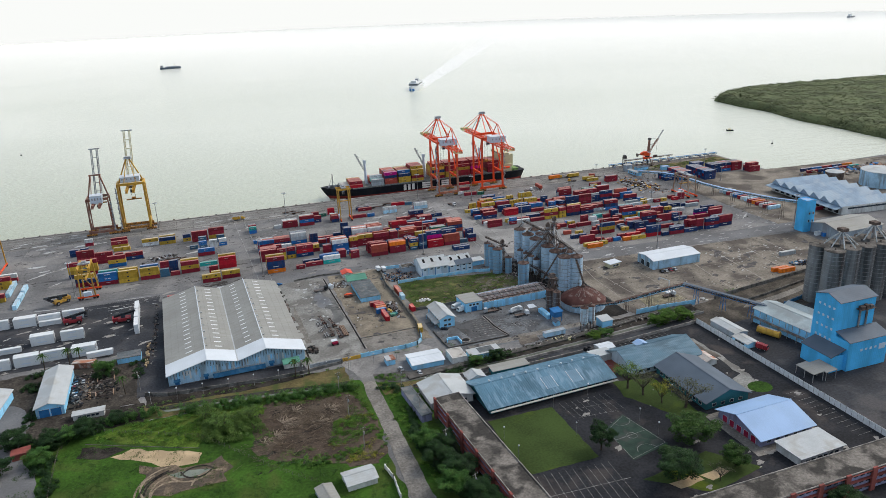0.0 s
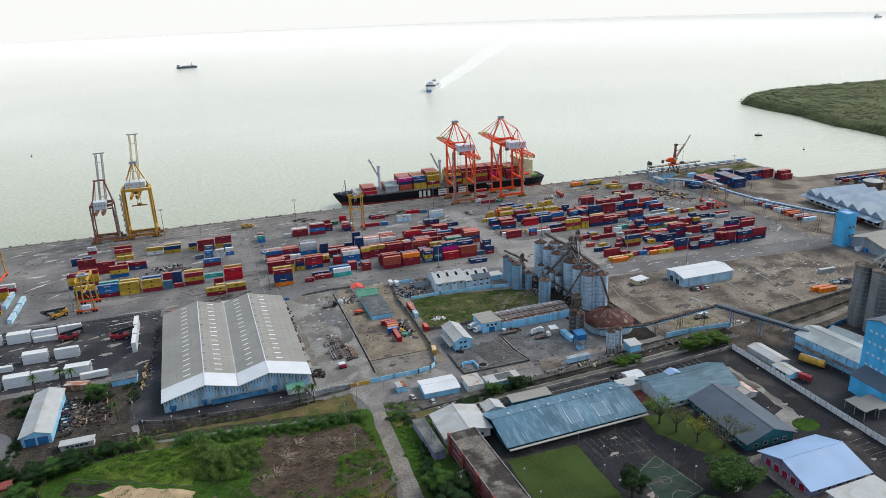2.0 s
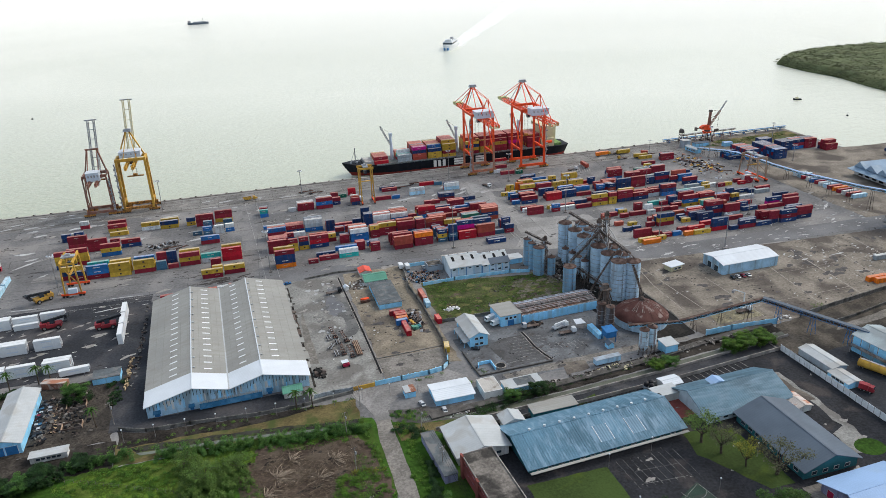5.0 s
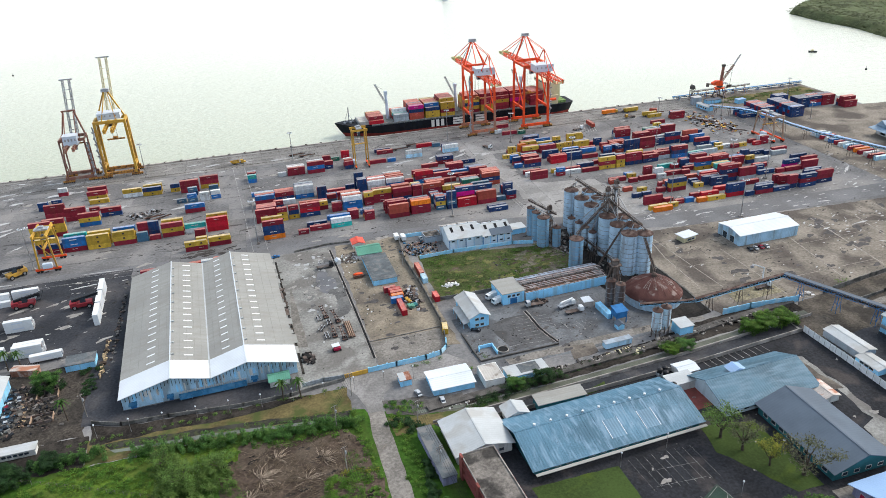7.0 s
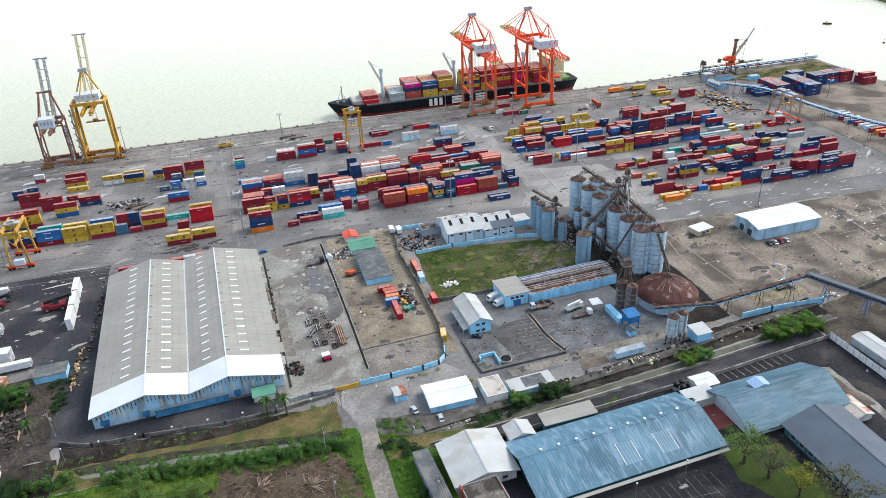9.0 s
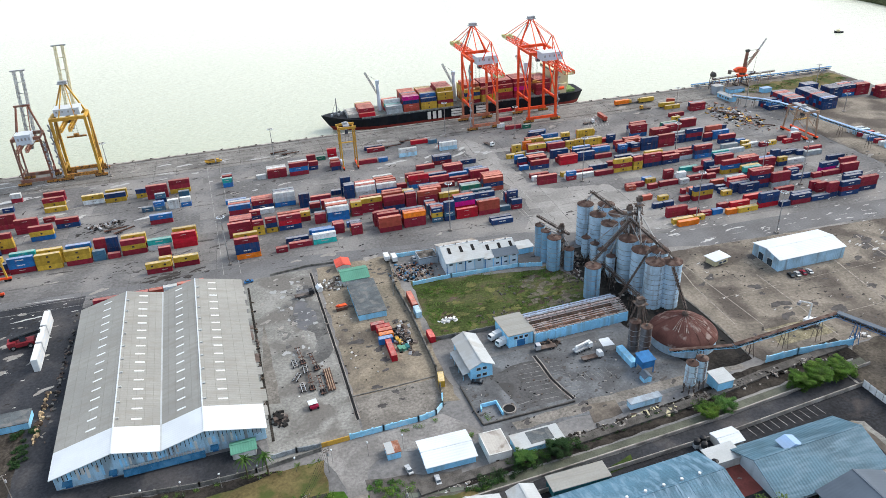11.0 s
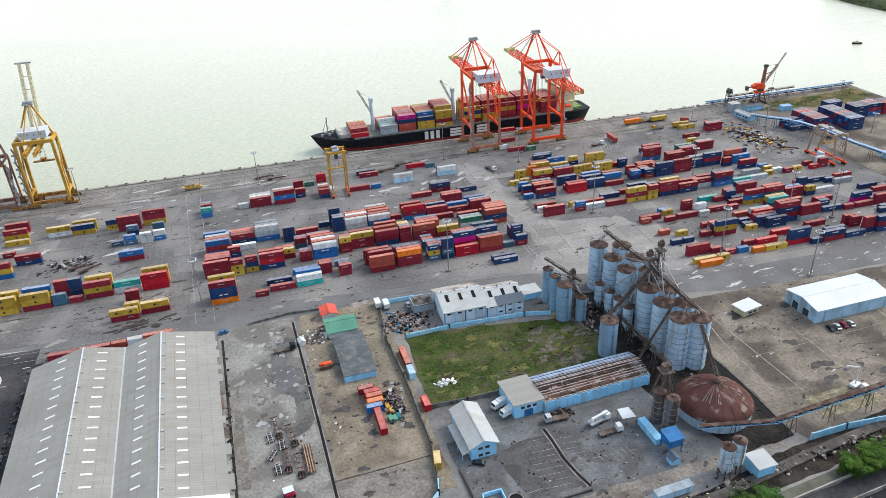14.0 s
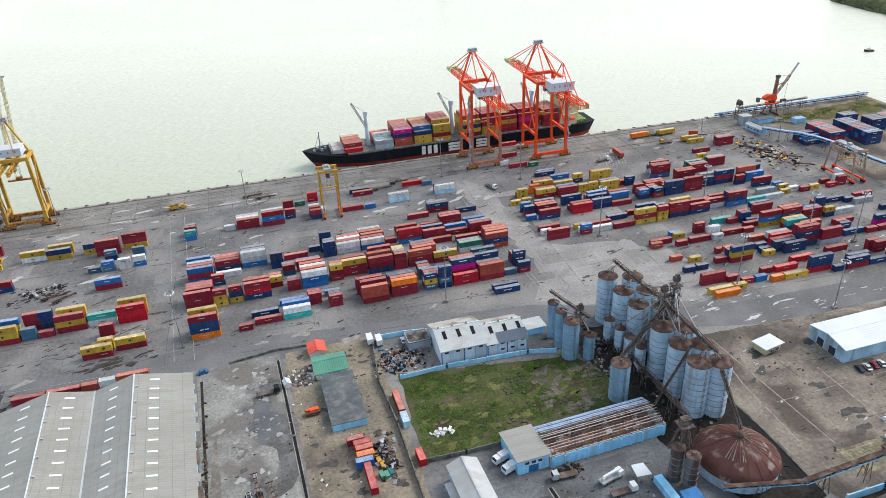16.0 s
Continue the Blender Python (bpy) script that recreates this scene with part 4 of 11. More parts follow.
quay_crane("orange-red ship-to-shore crane with lowered lattice boom", 212.0, "craneorange", half=9.6, top=51, apex=70, reach=50, back=-56, house_y=-25.0, sill="cranefaded", faded="cranefaded", stair_side=-1)
quay_crane("tall orange-red ship-to-shore crane over the ship", 257.0, "craneorange", half=10.6, top=51, apex=70.5, reach=54, back=-68, house_y=-34.0)
quay_crane("faded yellow quay crane with boom raised", -64.5, "craneyellow", half=10.6, top=41, apex=60, boom_up=True, boom_len=45, lean=2.6, gauge=12.5, house_y=-5, tie=8, steel=1.9, house_box=(7.6, 4.6, 42.2, 4.2), sill="bogie", stair_side=-1)
quay_crane("rust-brown quay crane with boom raised", -92.0, "cranebrown", half=8.6, top=31, apex=48.5, boom_up=True, boom_len=42, lean=2.6, gauge=12.5, house_y=-13, tie=7, steel=1.1, head=0.46, house_box=(4.6, 4.0, 28.5, 6.4))

# crane rails, quay edge beam, fenders and bollards
for yy in (656.0, 633.0):
    setting("rail", Geo().box(-400, 420, yy - 0.12, yy + 0.12, 0.04, 0.14), M["rusty"], "rusty steel crane rail", "rail")
setting("trim", Geo().box(-1200, 538, 661.2, 663.4, -1.8, 0.45), M["kerb"], "dark worn concrete quay edge", "kerb")
fender = None
for i in range(60):
    m = pose(-180 + i * 12, 663.4, 0.3)
    if fender is None:
        fender = thing("fender", "black rubber quay fender", "fender", group="fenders along the quay")
        part("pad", Geo().box(-0.9, 0.9, 0, 0.9, -2.2, 0.3), M["tyre"], fender)
        part("bollard", Geo().tube((0, -1.2, 0.15), (0, -1.2, 0.9), 0.32, 0.42, 8), M["rusty"], fender)
        fender.matrix_world = m
    else:
        copy_thing(fender, m)


def yard_gantry(label, x, y, paint, span=10.0, depth=11.0, h=27.0, rz=0.0):
    """Rubber-tyred gantry: four legs on wheeled sills, girders, trolley, cab."""
    root = thing("yard_gantry", label, "crane", x, y, 0, rz, "yard gantries")
    pm = M[paint]
    for sx in (-span / 2, span / 2):
        for sy in (-depth / 2, depth / 2):
            part("leg", Geo().beam((sx, sy, 1.8), (sx, sy * 0.8, h), 0.8, 0.8), pm, root)
            for k in (-1, 1):
                part("wheel", Geo().tube((sx - 0.4, sy + k * 0.9, 0.8), (sx + 0.4, sy + k * 0.9, 0.8), 0.8, n=12), M["tyre"], root)
        part("sill", Geo().beam((sx, -depth / 2 - 2, 1.8), (sx, depth / 2 + 2, 1.8), 0.9, 1.0), M["craneorange"], root)
        part("end_beam", Geo().beam((sx, -depth * 0.45, h), (sx, depth * 0.45, h), 0.7, 1.0), pm, root)
        part("brace", Geo().beam((sx, -depth / 2, h * 0.35), (sx, depth * 0.4, h - 1), 0.35), pm, root)
    for sy in (-depth * 0.38, depth * 0.38):
        part("girder", Geo().beam((-span / 2 - 1.2, sy, h + 0.9), (span / 2 + 1.2, sy, h + 0.9), 0.9, 1.5), pm, root)
    part("trolley", Geo().box(-2, 2, -depth * 0.4, depth * 0.4, h + 1.6, h + 2.4).box(-1, 1, -1.4, 1.4, h + 2.4, h + 3.6), M["greysteel"], root)
    part("power_house", Geo().box(-span / 2 - 1.0, -span / 2 + 1.2, -2.4, 2.4, 2.4, 5.2), M["palehouse"], root, "white generator housing")
    part("operator_cab", Geo().box(-1, 1, -1.1, 1.1, h - 4.0, h - 1.4), M["window"], root)
    part("spreader", Geo().box(-6, 6, -0.6, 0.6, h * 0.62, h * 0.62 + 0.5), M["craneyellow"], root)
    for sx in (-1, 1):
        part("hoist_rope", Geo().beam((sx, 0, h * 0.62), (sx, 0, h + 1.6), 0.1), M["dark"], root)
    return root


yard_gantry("yellow rubber-tyred gantry crane among container stacks", 105.5, 598, "craneyellow", 9.5, 10, 27)
yard_gantry("yellow rubber-tyred gantry crane with orange sills", -87.3, 502.6, "craneyellow", 16, 9, 20.5, 90)
yard_gantry("yellow rubber-tyred gantry crane at the yard edge", -160, 580, "craneyellow", 11, 22, 24)
yard_gantry("sun-bleached beige rubber-tyred gantry crane", 407.5, 540, "cranebeige", 8.0, 23, 17.5)


# ---- tall yard lamps ----
_mast = []


def lamp_mast(x, y, h):
    if not _mast:
        root = thing("street_lamp", "tall galvanised mast with a ring of floodlights", "lamp", group="yard floodlight masts")
        part("foot", Geo().box(-0.9, 0.9, -0.9, 0.9, 0, 0.9), M["kerb"], root)
        part("mast", Geo().tube((0, 0, 0.9), (0, 0, 27.5), 0.32, 0.16, 10), M["steel"], root, smooth=True)
        part("ring", Geo().turned((0, 0, 27.2), [(1.3, 0), (1.5, 0.0), (1.5, 0.25), (1.3, 0.25), (1.3, 0)], 16), M["steel"], root)
        for i in range(10):
            a = 2 * math.pi * i / 10
            part("floodlight", Geo().block(pose(1.75 * math.cos(a), 1.75 * math.sin(a), 27.1, 0, 25, math.degrees(a)), 0.55, 0.6, 0.4), M["roofwhite"], root)
        part("arm", Geo().beam((-1.4, 0, 27.3), (1.4, 0, 27.3), 0.12).beam((0, -1.4, 27.3), (0, 1.4, 27.3), 0.12), M["steel"], root)
        _mast.append(root)
        root.matrix_world = pose(x, y, 0) @ Matrix.Diagonal((1, 1, h / 28.0, 1))
        return
    o = copy_thing(_mast[0], pose(x, y, 0))
    o.matrix_world = pose(x, y, 0) @ Matrix.Diagonal((1, 1, h / 28.0, 1))


for spot in ((141.5, 485.5, 29), (25.2, 489, 28), (58.6, 631, 22), (180, 628, 26), (225, 606, 24), (236, 520, 29), (270, 451, 29), (314, 543, 20),
             (330, 478, 28), (-48, 640, 24), (-96, 500, 26), (364, 623, 16), (352, 470, 28), (411.5, 603.5, 28), (500.5, 633.5, 16), (424, 425, 27), (469.5, 567.8, 14), (300, 424, 24)):
    lamp_mast(*spot)


# ---- the container ship ----
M["dirtydeck"] = surf("dirty_white_deck_paint", (0.50, 0.49, 0.46), 0.8, var=0.2, scale=0.3, stain=(0.28, 0.24, 0.20), amount=0.6, stain_scale=0.3)


def ship():
    root = thing("container_ship", "black-hulled container ship moored with stacked boxes and deck cranes", "ship", 98, 683, -2.6)
    length, beam = 212.0, 28.0
    n, rows = 40, []
    black = surf("ship_black", (0.008, 0.010, 0.016), 0.6, var=0.3, scale=0.3, stain=(0.030, 0.024, 0.022), amount=0.2, stain_scale=0.3, streak=True, spec=0.15)
    boot = surf("ship_boot_red", (0.20, 0.03, 0.025), 0.7, var=0.25)

    def half_at(u, lift):
        bow = 1 - max(0.0, 1 - u / (0.16 + 0.10 * (1 - lift))) ** (2.0 + lift * 0.6)
        stern = 1 - 0.35 * max(0.0, (u - 0.93) / 0.07) ** 2
        return beam / 2 * max(bow, 0.004) * stern * (0.94 + 0.06 * lift)

    def hull(z0, z1, steps, mat, name):
        g = Geo()
        for k in range(steps + 1):
            z = z0 + (z1 - z0) * k / steps
            lift = max(0.0, min(1.0, z / 11.0))
            x0 = 9.0 * (1 - lift) ** 1.3
            for side in (-1, 1):
                for i in range(n + 1):
                    u = i / n
                    top = z + (3.2 * max(0, 1 - u / 0.14) ** 1.2 * lift)
                    g.v.append((x0 + (length - x0 - 5 * (1 - lift)) * u, side * half_at(u, lift), top))
        w = n + 1
        for k in range(steps):
            for s in range(2):
                for i in range(n):
                    a = (k * 2 + s) * w + i
                    c = ((k + 1) * 2 + s) * w + i
                    g.f.append((a, a + 1, c + 1, c))
            a, c = (k * 2) * w + n, ((k + 1) * 2) * w + n
            g.f.append((a, a + w, c + w, c))
        if name == "hull":
            for i in range(n):
                a = steps * 2 * w + i
                g.f.append((a, a + 1, a + w + 1, a + w))
        return part(name, g, mat, root, smooth=True)

    hull(-1.0, 2.6, 2, boot, "boot_top")
    hull(2.6, 9.4, 4, black, "hull")
    deckm = surf("ship_deck", (0.20, 0.23, 0.22), 0.8, var=0.3, scale=0.4, stain=RUST, amount=0.5, stain_scale=0.3)
    part("hatch_deck", Geo().box(30, 190, -12.6, 12.6, 9.2, 10.6), deckm, root)
    part("breakwater", Geo().box(19.4, 19.8, -9, 9, 9.4, 13.0), M["greysteel"], root)
    part("fore_hatch", Geo().box(20.4, 30, -8.0, 8.0, 9.4, 12.4).box(20.6, 29.8, -7.6, -0.3, 12.4, 12.6).box(20.6, 29.8, 0.3, 7.6, 12.4, 12.6), M["dirtydeck"], root, "dirty white hatch covers")
    part("bulwark_stay", Geo().beam((9, 0, 12), (13, 0, 22), 0.25).beam((13, -1.2, 11), (13, -1.2, 19), 0.25).beam((13, 1.2, 11), (13, 1.2, 19), 0.25), M["greysteel"], root)
    part("foremast", Geo().beam((13, 0, 11), (13, 0, 24), 0.7).beam((13, -2.5, 20), (13, 2.5, 20), 0.3).beam((13, 0, 18), (17, 0, 11), 0.3), M["greysteel"], root)
    for i in range(4):
        part("winch", Geo().box(8 + i * 2.6, 9.6 + i * 2.6, -3 + (i % 2) * 4, -1 + (i % 2) * 4, 11.0, 12.6), M["greysteel"], root)
    rail = Geo()
    for s in (-1, 1):
        for i in range(54):
            rail.beam((30 + i * 3, s * 13.4, 9.4), (30 + i * 3, s * 13.4, 10.6), 0.12)
        rail.beam((30, s * 13.4, 10.6), (190, s * 13.4, 10.6), 0.14)
    part("railing", rail, M["greysteel"], root)
    # plain white blocks in place of the big hull letters
    for k, x0 in enumerate((80, 99, 119)):
        g = Geo()
        if k == 0:
            for dx in (0, 4.2, 8.4):
                g.box(x0 + dx, x0 + dx + 2.6, -0.1, 0.3, 3.2, 8.9)
        else:
            for dz in (3.2, 5.3, 7.4):
                g.box(x0, x0 + 9, -0.1, 0.3, dz, dz + 1.5)
        part("hull_mark", g, M["mark"], root, "plain white block in place of hull lettering", at=pose(0, -14.1, 0))
    for xx, jib in ((46, -1), (106, -1), (166, -1)):
        c = part("deck_crane", Geo().tube((xx, 0, 10), (xx - 0.6, 0, 33), 1.6, 1.1, 12).box(xx - 1.9, xx + 0.7, -1.4, 1.4, 31, 34.0), M["palehouse"], root, "pale blue-grey deck crane", smooth=True)
        j = Geo()
        lattice(j, (xx - 1.2, 0, 24), (xx - 9.5, -2, 41), 1.5, 1.0, 7, 0.2)
        part("jib", j, M["greysteel"], c)
        part("rope", Geo().beam((xx, 0, 33.4), (xx - 10, -2, 41), 0.12), M["dark"], c)
    # accommodation and funnel aft
    house = part("superstructure", Geo().box(183, 196, -11.5, 11.5, 9.4, 17).box(184, 195, -10, 10, 17, 26), M["cream"], root, "cream superstructure")
    part("bridge", Geo().box(183.5, 192, -14, 14, 26, 29), M["cream"], house)
    part("window", Geo().box(183.4, 183.5, -13, 13, 27.2, 28.4), M["window"], house)
    part("funnel", Geo().box(196, 201, -3, 3, 12, 25), M["cream"], root, "cream funnel")
    part("lifeboat", Geo().tube((186, -12.6, 14), (193, -12.6, 14), 1.2, n=10), M["craneorange"], root, "orange lifeboat")
    part("poop", Geo().box(196, 204, -10, 10, 9.3, 11.4), surf("poop_green", (0.17, 0.27, 0.10), 0.8, var=0.5, scale=0.6), root, "cluttered green poop deck")


ship()


# ---- grain silos ----
M["silosteel"] = surf("blue_grey_silo_steel", (0.42, 0.57, 0.70), 0.5, 0.0, var=0.16, scale=0.3, ribs=("Z", 1.25), bump=0.5, stain=(0.20, 0.17, 0.16), amount=0.5, stain_scale=0.3, streak=True, edge=(0.54, 0.66))
M["siloblue"] = surf("blue_painted_silo", (0.21, 0.38, 0.53), 0.5, 0.0, var=0.12, scale=0.2, ribs=("Z", 1.25), bump=0.4, stain=(0.15, 0.15, 0.16), amount=0.5, stain_scale=0.3, streak=True)
M["siloroof"] = surf("rusty_silo_roof", (0.075, 0.047, 0.040), 0.85, var=0.3, scale=0.4, stain=(0.19, 0.15, 0.13), amount=0.5, stain_scale=0.4)
M["domeroof"] = surf("rust_red_dome_sheet", (0.098, 0.044, 0.038), 0.75, var=0.25, scale=0.2, stain=(0.30, 0.25, 0.23), amount=0.7, stain_scale=0.22, edge=(0.56, 0.66), streak=False)
M["oldconcrete"] = surf("streaked_old_concrete", (0.235, 0.24, 0.24), 0.9, var=0.15, scale=0.1, stain=(0.055, 0.055, 0.055), amount=0.95, stain_scale=0.16, streak=True, edge=(0.42, 0.60), ribs=("Z", 1.2))


M["rustbin"] = surf("dark_rust_streaked_steel", (0.135, 0.135, 0.145), 0.75, var=0.3, scale=0.4, stain=(0.075, 0.042, 0.03), amount=0.8, stain_scale=0.35, streak=True)
M["palebin"] = surf("pale_blue_bin_paint", (0.48, 0.62, 0.72), 0.6, var=0.15, scale=0.3, stain=(0.22, 0.10, 0.06), amount=0.7, stain_scale=0.4, streak=True, edge=(0.52, 0.62))


def silo(label, x, y, r, h, wall="silosteel", roof="siloroof", cone=1.6, group="grain silos", skirt=0.0):
    root = thing("silo", label, "silo", x, y, 0, 0, group)
    part("wall", Geo().turned((0, 0, 0), [(r, skirt), (r, h)], 28), M[wall], root, smooth=True)
    for k in range(1, int(h / 2.5)):
        part("hoop", Geo().turned((0, 0, k * 2.5), [(r + 0.02, -0.10), (r + 0.09, -0.10), (r + 0.09, 0.10), (r + 0.02, 0.10)], 28), M["steel"], root, smooth=True)
    part("roof", Geo().turned((0, 0, h), [(r + 0.15, -0.05), (r + 0.15, 0.15), (r * 0.25, cone), (0.01, cone)], 28), M[roof], root, smooth=True)
    part("hatch", Geo().tube((0, 0, h + cone - 0.1), (0, 0, h + cone + 0.8), 0.45, n=10), M["rusty"], root)
    lad = Geo()
    for s in (-0.25, 0.25):
        lad.beam((s, -r - 0.25, 0), (s, -r - 0.25, h + 0.6), 0.07)
    for k in range(int(h / 0.9)):
        lad.beam((-0.25, -r - 0.25, 0.5 + k * 0.9), (0.25, -r - 0.25, 0.5 + k * 0.9), 0.05)
    part("ladder", lad, M["rusty"], root)
    if skirt:
        for i in range(6):
            a = 2 * math.pi * i / 6
            part("leg", Geo().beam((r * 0.95 * math.cos(a), r * 0.95 * math.sin(a), 0), (r * 0.95 * math.cos(a), r * 0.95 * math.sin(a), skirt + 0.4), 0.3), M["rusty"], root)
        part("hopper", Geo().turned((0, 0, 0), [(0.5, skirt * 0.35), (r, skirt)], 20), M[wall], root, smooth=True)
    return root


BIG = "weathered blue-grey steel silo with rusty conical roof"
for i, (x, y) in enumerate(((202.7, 449.1), (203.1, 436.3), (203.7, 425.4), (204.6, 408.8), (204.9, 397.3), (205.1, 385.8))):
    silo(BIG, x, y, 4.05 if i < 3 else 4.35, 22.0)
for i, y in enumerate((445.0, 433.4, 421.4, 405.6, 394.6, 383.6)):
    silo(BIG, 212.0, y, 4.2, 22.0)
for x, y, r, h in ((176.5, 445.3, 2.4, 16.6), (176.8, 438.4, 2.45, 16.6), (177.4, 429.9, 3.3, 17.0), (184.2, 427.0, 2.3, 11.0), (183.5, 401.0, 3.6, 16.0)):
    silo("slim blue-painted steel silo with rusty top", x, y, r, h, "siloblue", cone=0.9)
for x, y in ((196.2, 424.5), (196.8, 418.0), (197.6, 411.0), (195.0, 431.5)):
    silo("small rusty hopper silo on legs", x, y, 2.1, 13.0, "silosteel", cone=1.2, skirt=4.5)
for x, y in ((181.6, 359.5), (184.0, 354.8)):
    silo("dark rust-streaked bin beside the dome", x, y, 2.2, 13.5, "rustbin", cone=0.5)
for x, y in ((188.2, 329.5), (193.2, 330.8)):
    silo("pale loading bin on steel legs", x, y, 2.2, 13.0, "palebin", cone=0.9, skirt=4.0)


M["dirtypale"] = surf("flaking_pale_sheet", (0.30, 0.27, 0.255), 0.75, var=0.3, scale=0.5, stain=(0.115, 0.05, 0.042), amount=0.9, stain_scale=0.5, edge=(0.44, 0.56))
def dome():
    root = thing("storage_dome", "round grain store with rust-red streaked conical roof", "silo", 203.8, 359.0, 0)
    part("wall", Geo().turned((0, 0, 0), [(13.4, 0), (13.4, 4.2)], 40), M["silosteel"], root, smooth=True)
    prof = [(13.8, 4.1), (13.7, 4.5), (11.8, 6.4), (8.6, 8.6), (4.6, 10.6), (1.2, 11.9), (0.9, 12.0)]
    part("roof", Geo().turned((0, 0, 0), prof, 40), M["domeroof"], root, "rust-red sheets with pale streaks", smooth=True)
    for i in range(20):
        a = 2 * math.pi * i / 20
        g = Geo()
        for (r0, z0), (r1, z1) in zip(prof[1:-1], prof[2:]):
            g.beam((r0 * math.cos(a), r0 * math.sin(a), z0 + 0.06), (r1 * math.cos(a), r1 * math.sin(a), z1 + 0.06), 0.12, 0.1)
        part("seam", g, M["domeroof"], root)
    rng = random.Random(8)
    for i in range(52):
        a, wd, end = rng.gauss(-0.8, 1.2), rng.uniform(0.003, 0.022), rng.choice((1, 2, 2, 3, 3))
        g = Geo()
        for (r0, z0), (r1, z1) in list(zip(prof[1:-1], prof[2:]))[5 - end:]:
            pts = [(r * math.cos(a + s * wd), r * math.sin(a + s * wd), z + 0.05) for r, z, s in ((r0, z0, -1), (r0, z0, 1), (r1, z1, 1), (r1, z1, -1))]
            slab(g, *pts, 0.04)
        part("pale_sheet", g, M["dirtypale"], root)
    part("cap", Geo().turned((0, 0, 11.9), [(1.3, 0), (1.3, 1.0), (0.5, 1.8), (0.01, 1.8)], 14), M["rusty"], root, smooth=True)


dome()


def trestle(root, mat, x, y, z, w=1.3):
    """Four raking legs and two braces under a conveyor point."""
    for sx in (-1, 1):
        for sy in (-1, 1):
            part("leg", Geo().beam((x + sx * w, y + sy * w, 0), (x + sx * w * 0.5, y + sy * w * 0.5, z), 0.2), M[mat], root)
    part("brace", Geo().beam((x - w, y - w, z * 0.3), (x + w * 0.6, y - w * 0.6, z * 0.65), 0.16), M[mat], root)
    part("brace", Geo().beam((x + w, y + w, z * 0.3), (x - w * 0.6, y + w * 0.6, z * 0.65), 0.16), M[mat], root)


def conveyor(label, p, q, legs=0, w=1.8, h=1.5, mat="rusty", cover=None, group="grain conveyors"):
    root = thing("conveyor", label, "conveyor", 0, 0, 0, 0, group)
    n = max(4, int(math.dist(p, q) / 3))
    part("truss", lattice(Geo(), p, q, w, h, n, 0.16), M[mat], root)
    part("belt", Geo().beam(Vector(p) + Vector((0, 0, -h * 0.3)), Vector(q) + Vector((0, 0, -h * 0.3)), w * 0.7, 0.2), M["dark"], root)
    if cover:
        part("cover", Geo().beam(Vector(p) + Vector((0, 0, h * 0.6)), Vector(q) + Vector((0, 0, h * 0.6)), w + 0.3, 0.2), M[cover], root)
    for i in range(legs):
        c = Vector(p) + (Vector(q) - Vector(p)) * ((i + 0.5) / legs)
        trestle(root, "rusty" if mat == "bluepaint" else mat, c.x, c.y, c.z - h / 2)
    return root


conveyor("rusty conveyor gallery along the silo tops", (207.3, 453, 26.6), (207.8, 414, 28.8), 0, 1.3, 1.1)
conveyor("rusty conveyor gallery along the silo tops", (208.0, 414, 28.8), (210.0, 384, 26.4), 0, 1.3, 1.1)
conveyor("rusty elevator strut over the bins", (206, 410, 31), (184, 402, 18), 0, 1.1, 0.9)
conveyor("rusty chain conveyor by small silos", (177, 450, 19.4), (184, 428, 18.6), 0, 1.0, 0.9)
conveyor("rusty low conveyor beside silos", (195, 414, 8), (193, 372, 13), 2, 1.4, 1.1)
conveyor("thin rusty auger slanting down to the burnt shed", (205.6, 392.0, 24.6), (188.5, 385.0, 8.0), 0, 0.6, 0.5)
conveyor("slanting feed conveyor onto the dome", (210.2, 381, 22), (204.5, 360, 14), 0, 1.0, 0.9)
conveyor("long covered conveyor over the lane", (190, 347, 5.5), (214, 340, 7.0), 1, 1.3, 0.9, "bluepaint", "siloroof")
conveyor("long covered conveyor with pale blue panels", (214, 340, 7.0), (262, 341, 10.5), 3, 1.5, 1.3, "bluepaint", "siloroof")
conveyor("blue enclosed conveyor into the mill", (262, 341, 10.5), (286, 298, 9.0), 3, 2.2, 1.8, "deepblue", "roofslate")


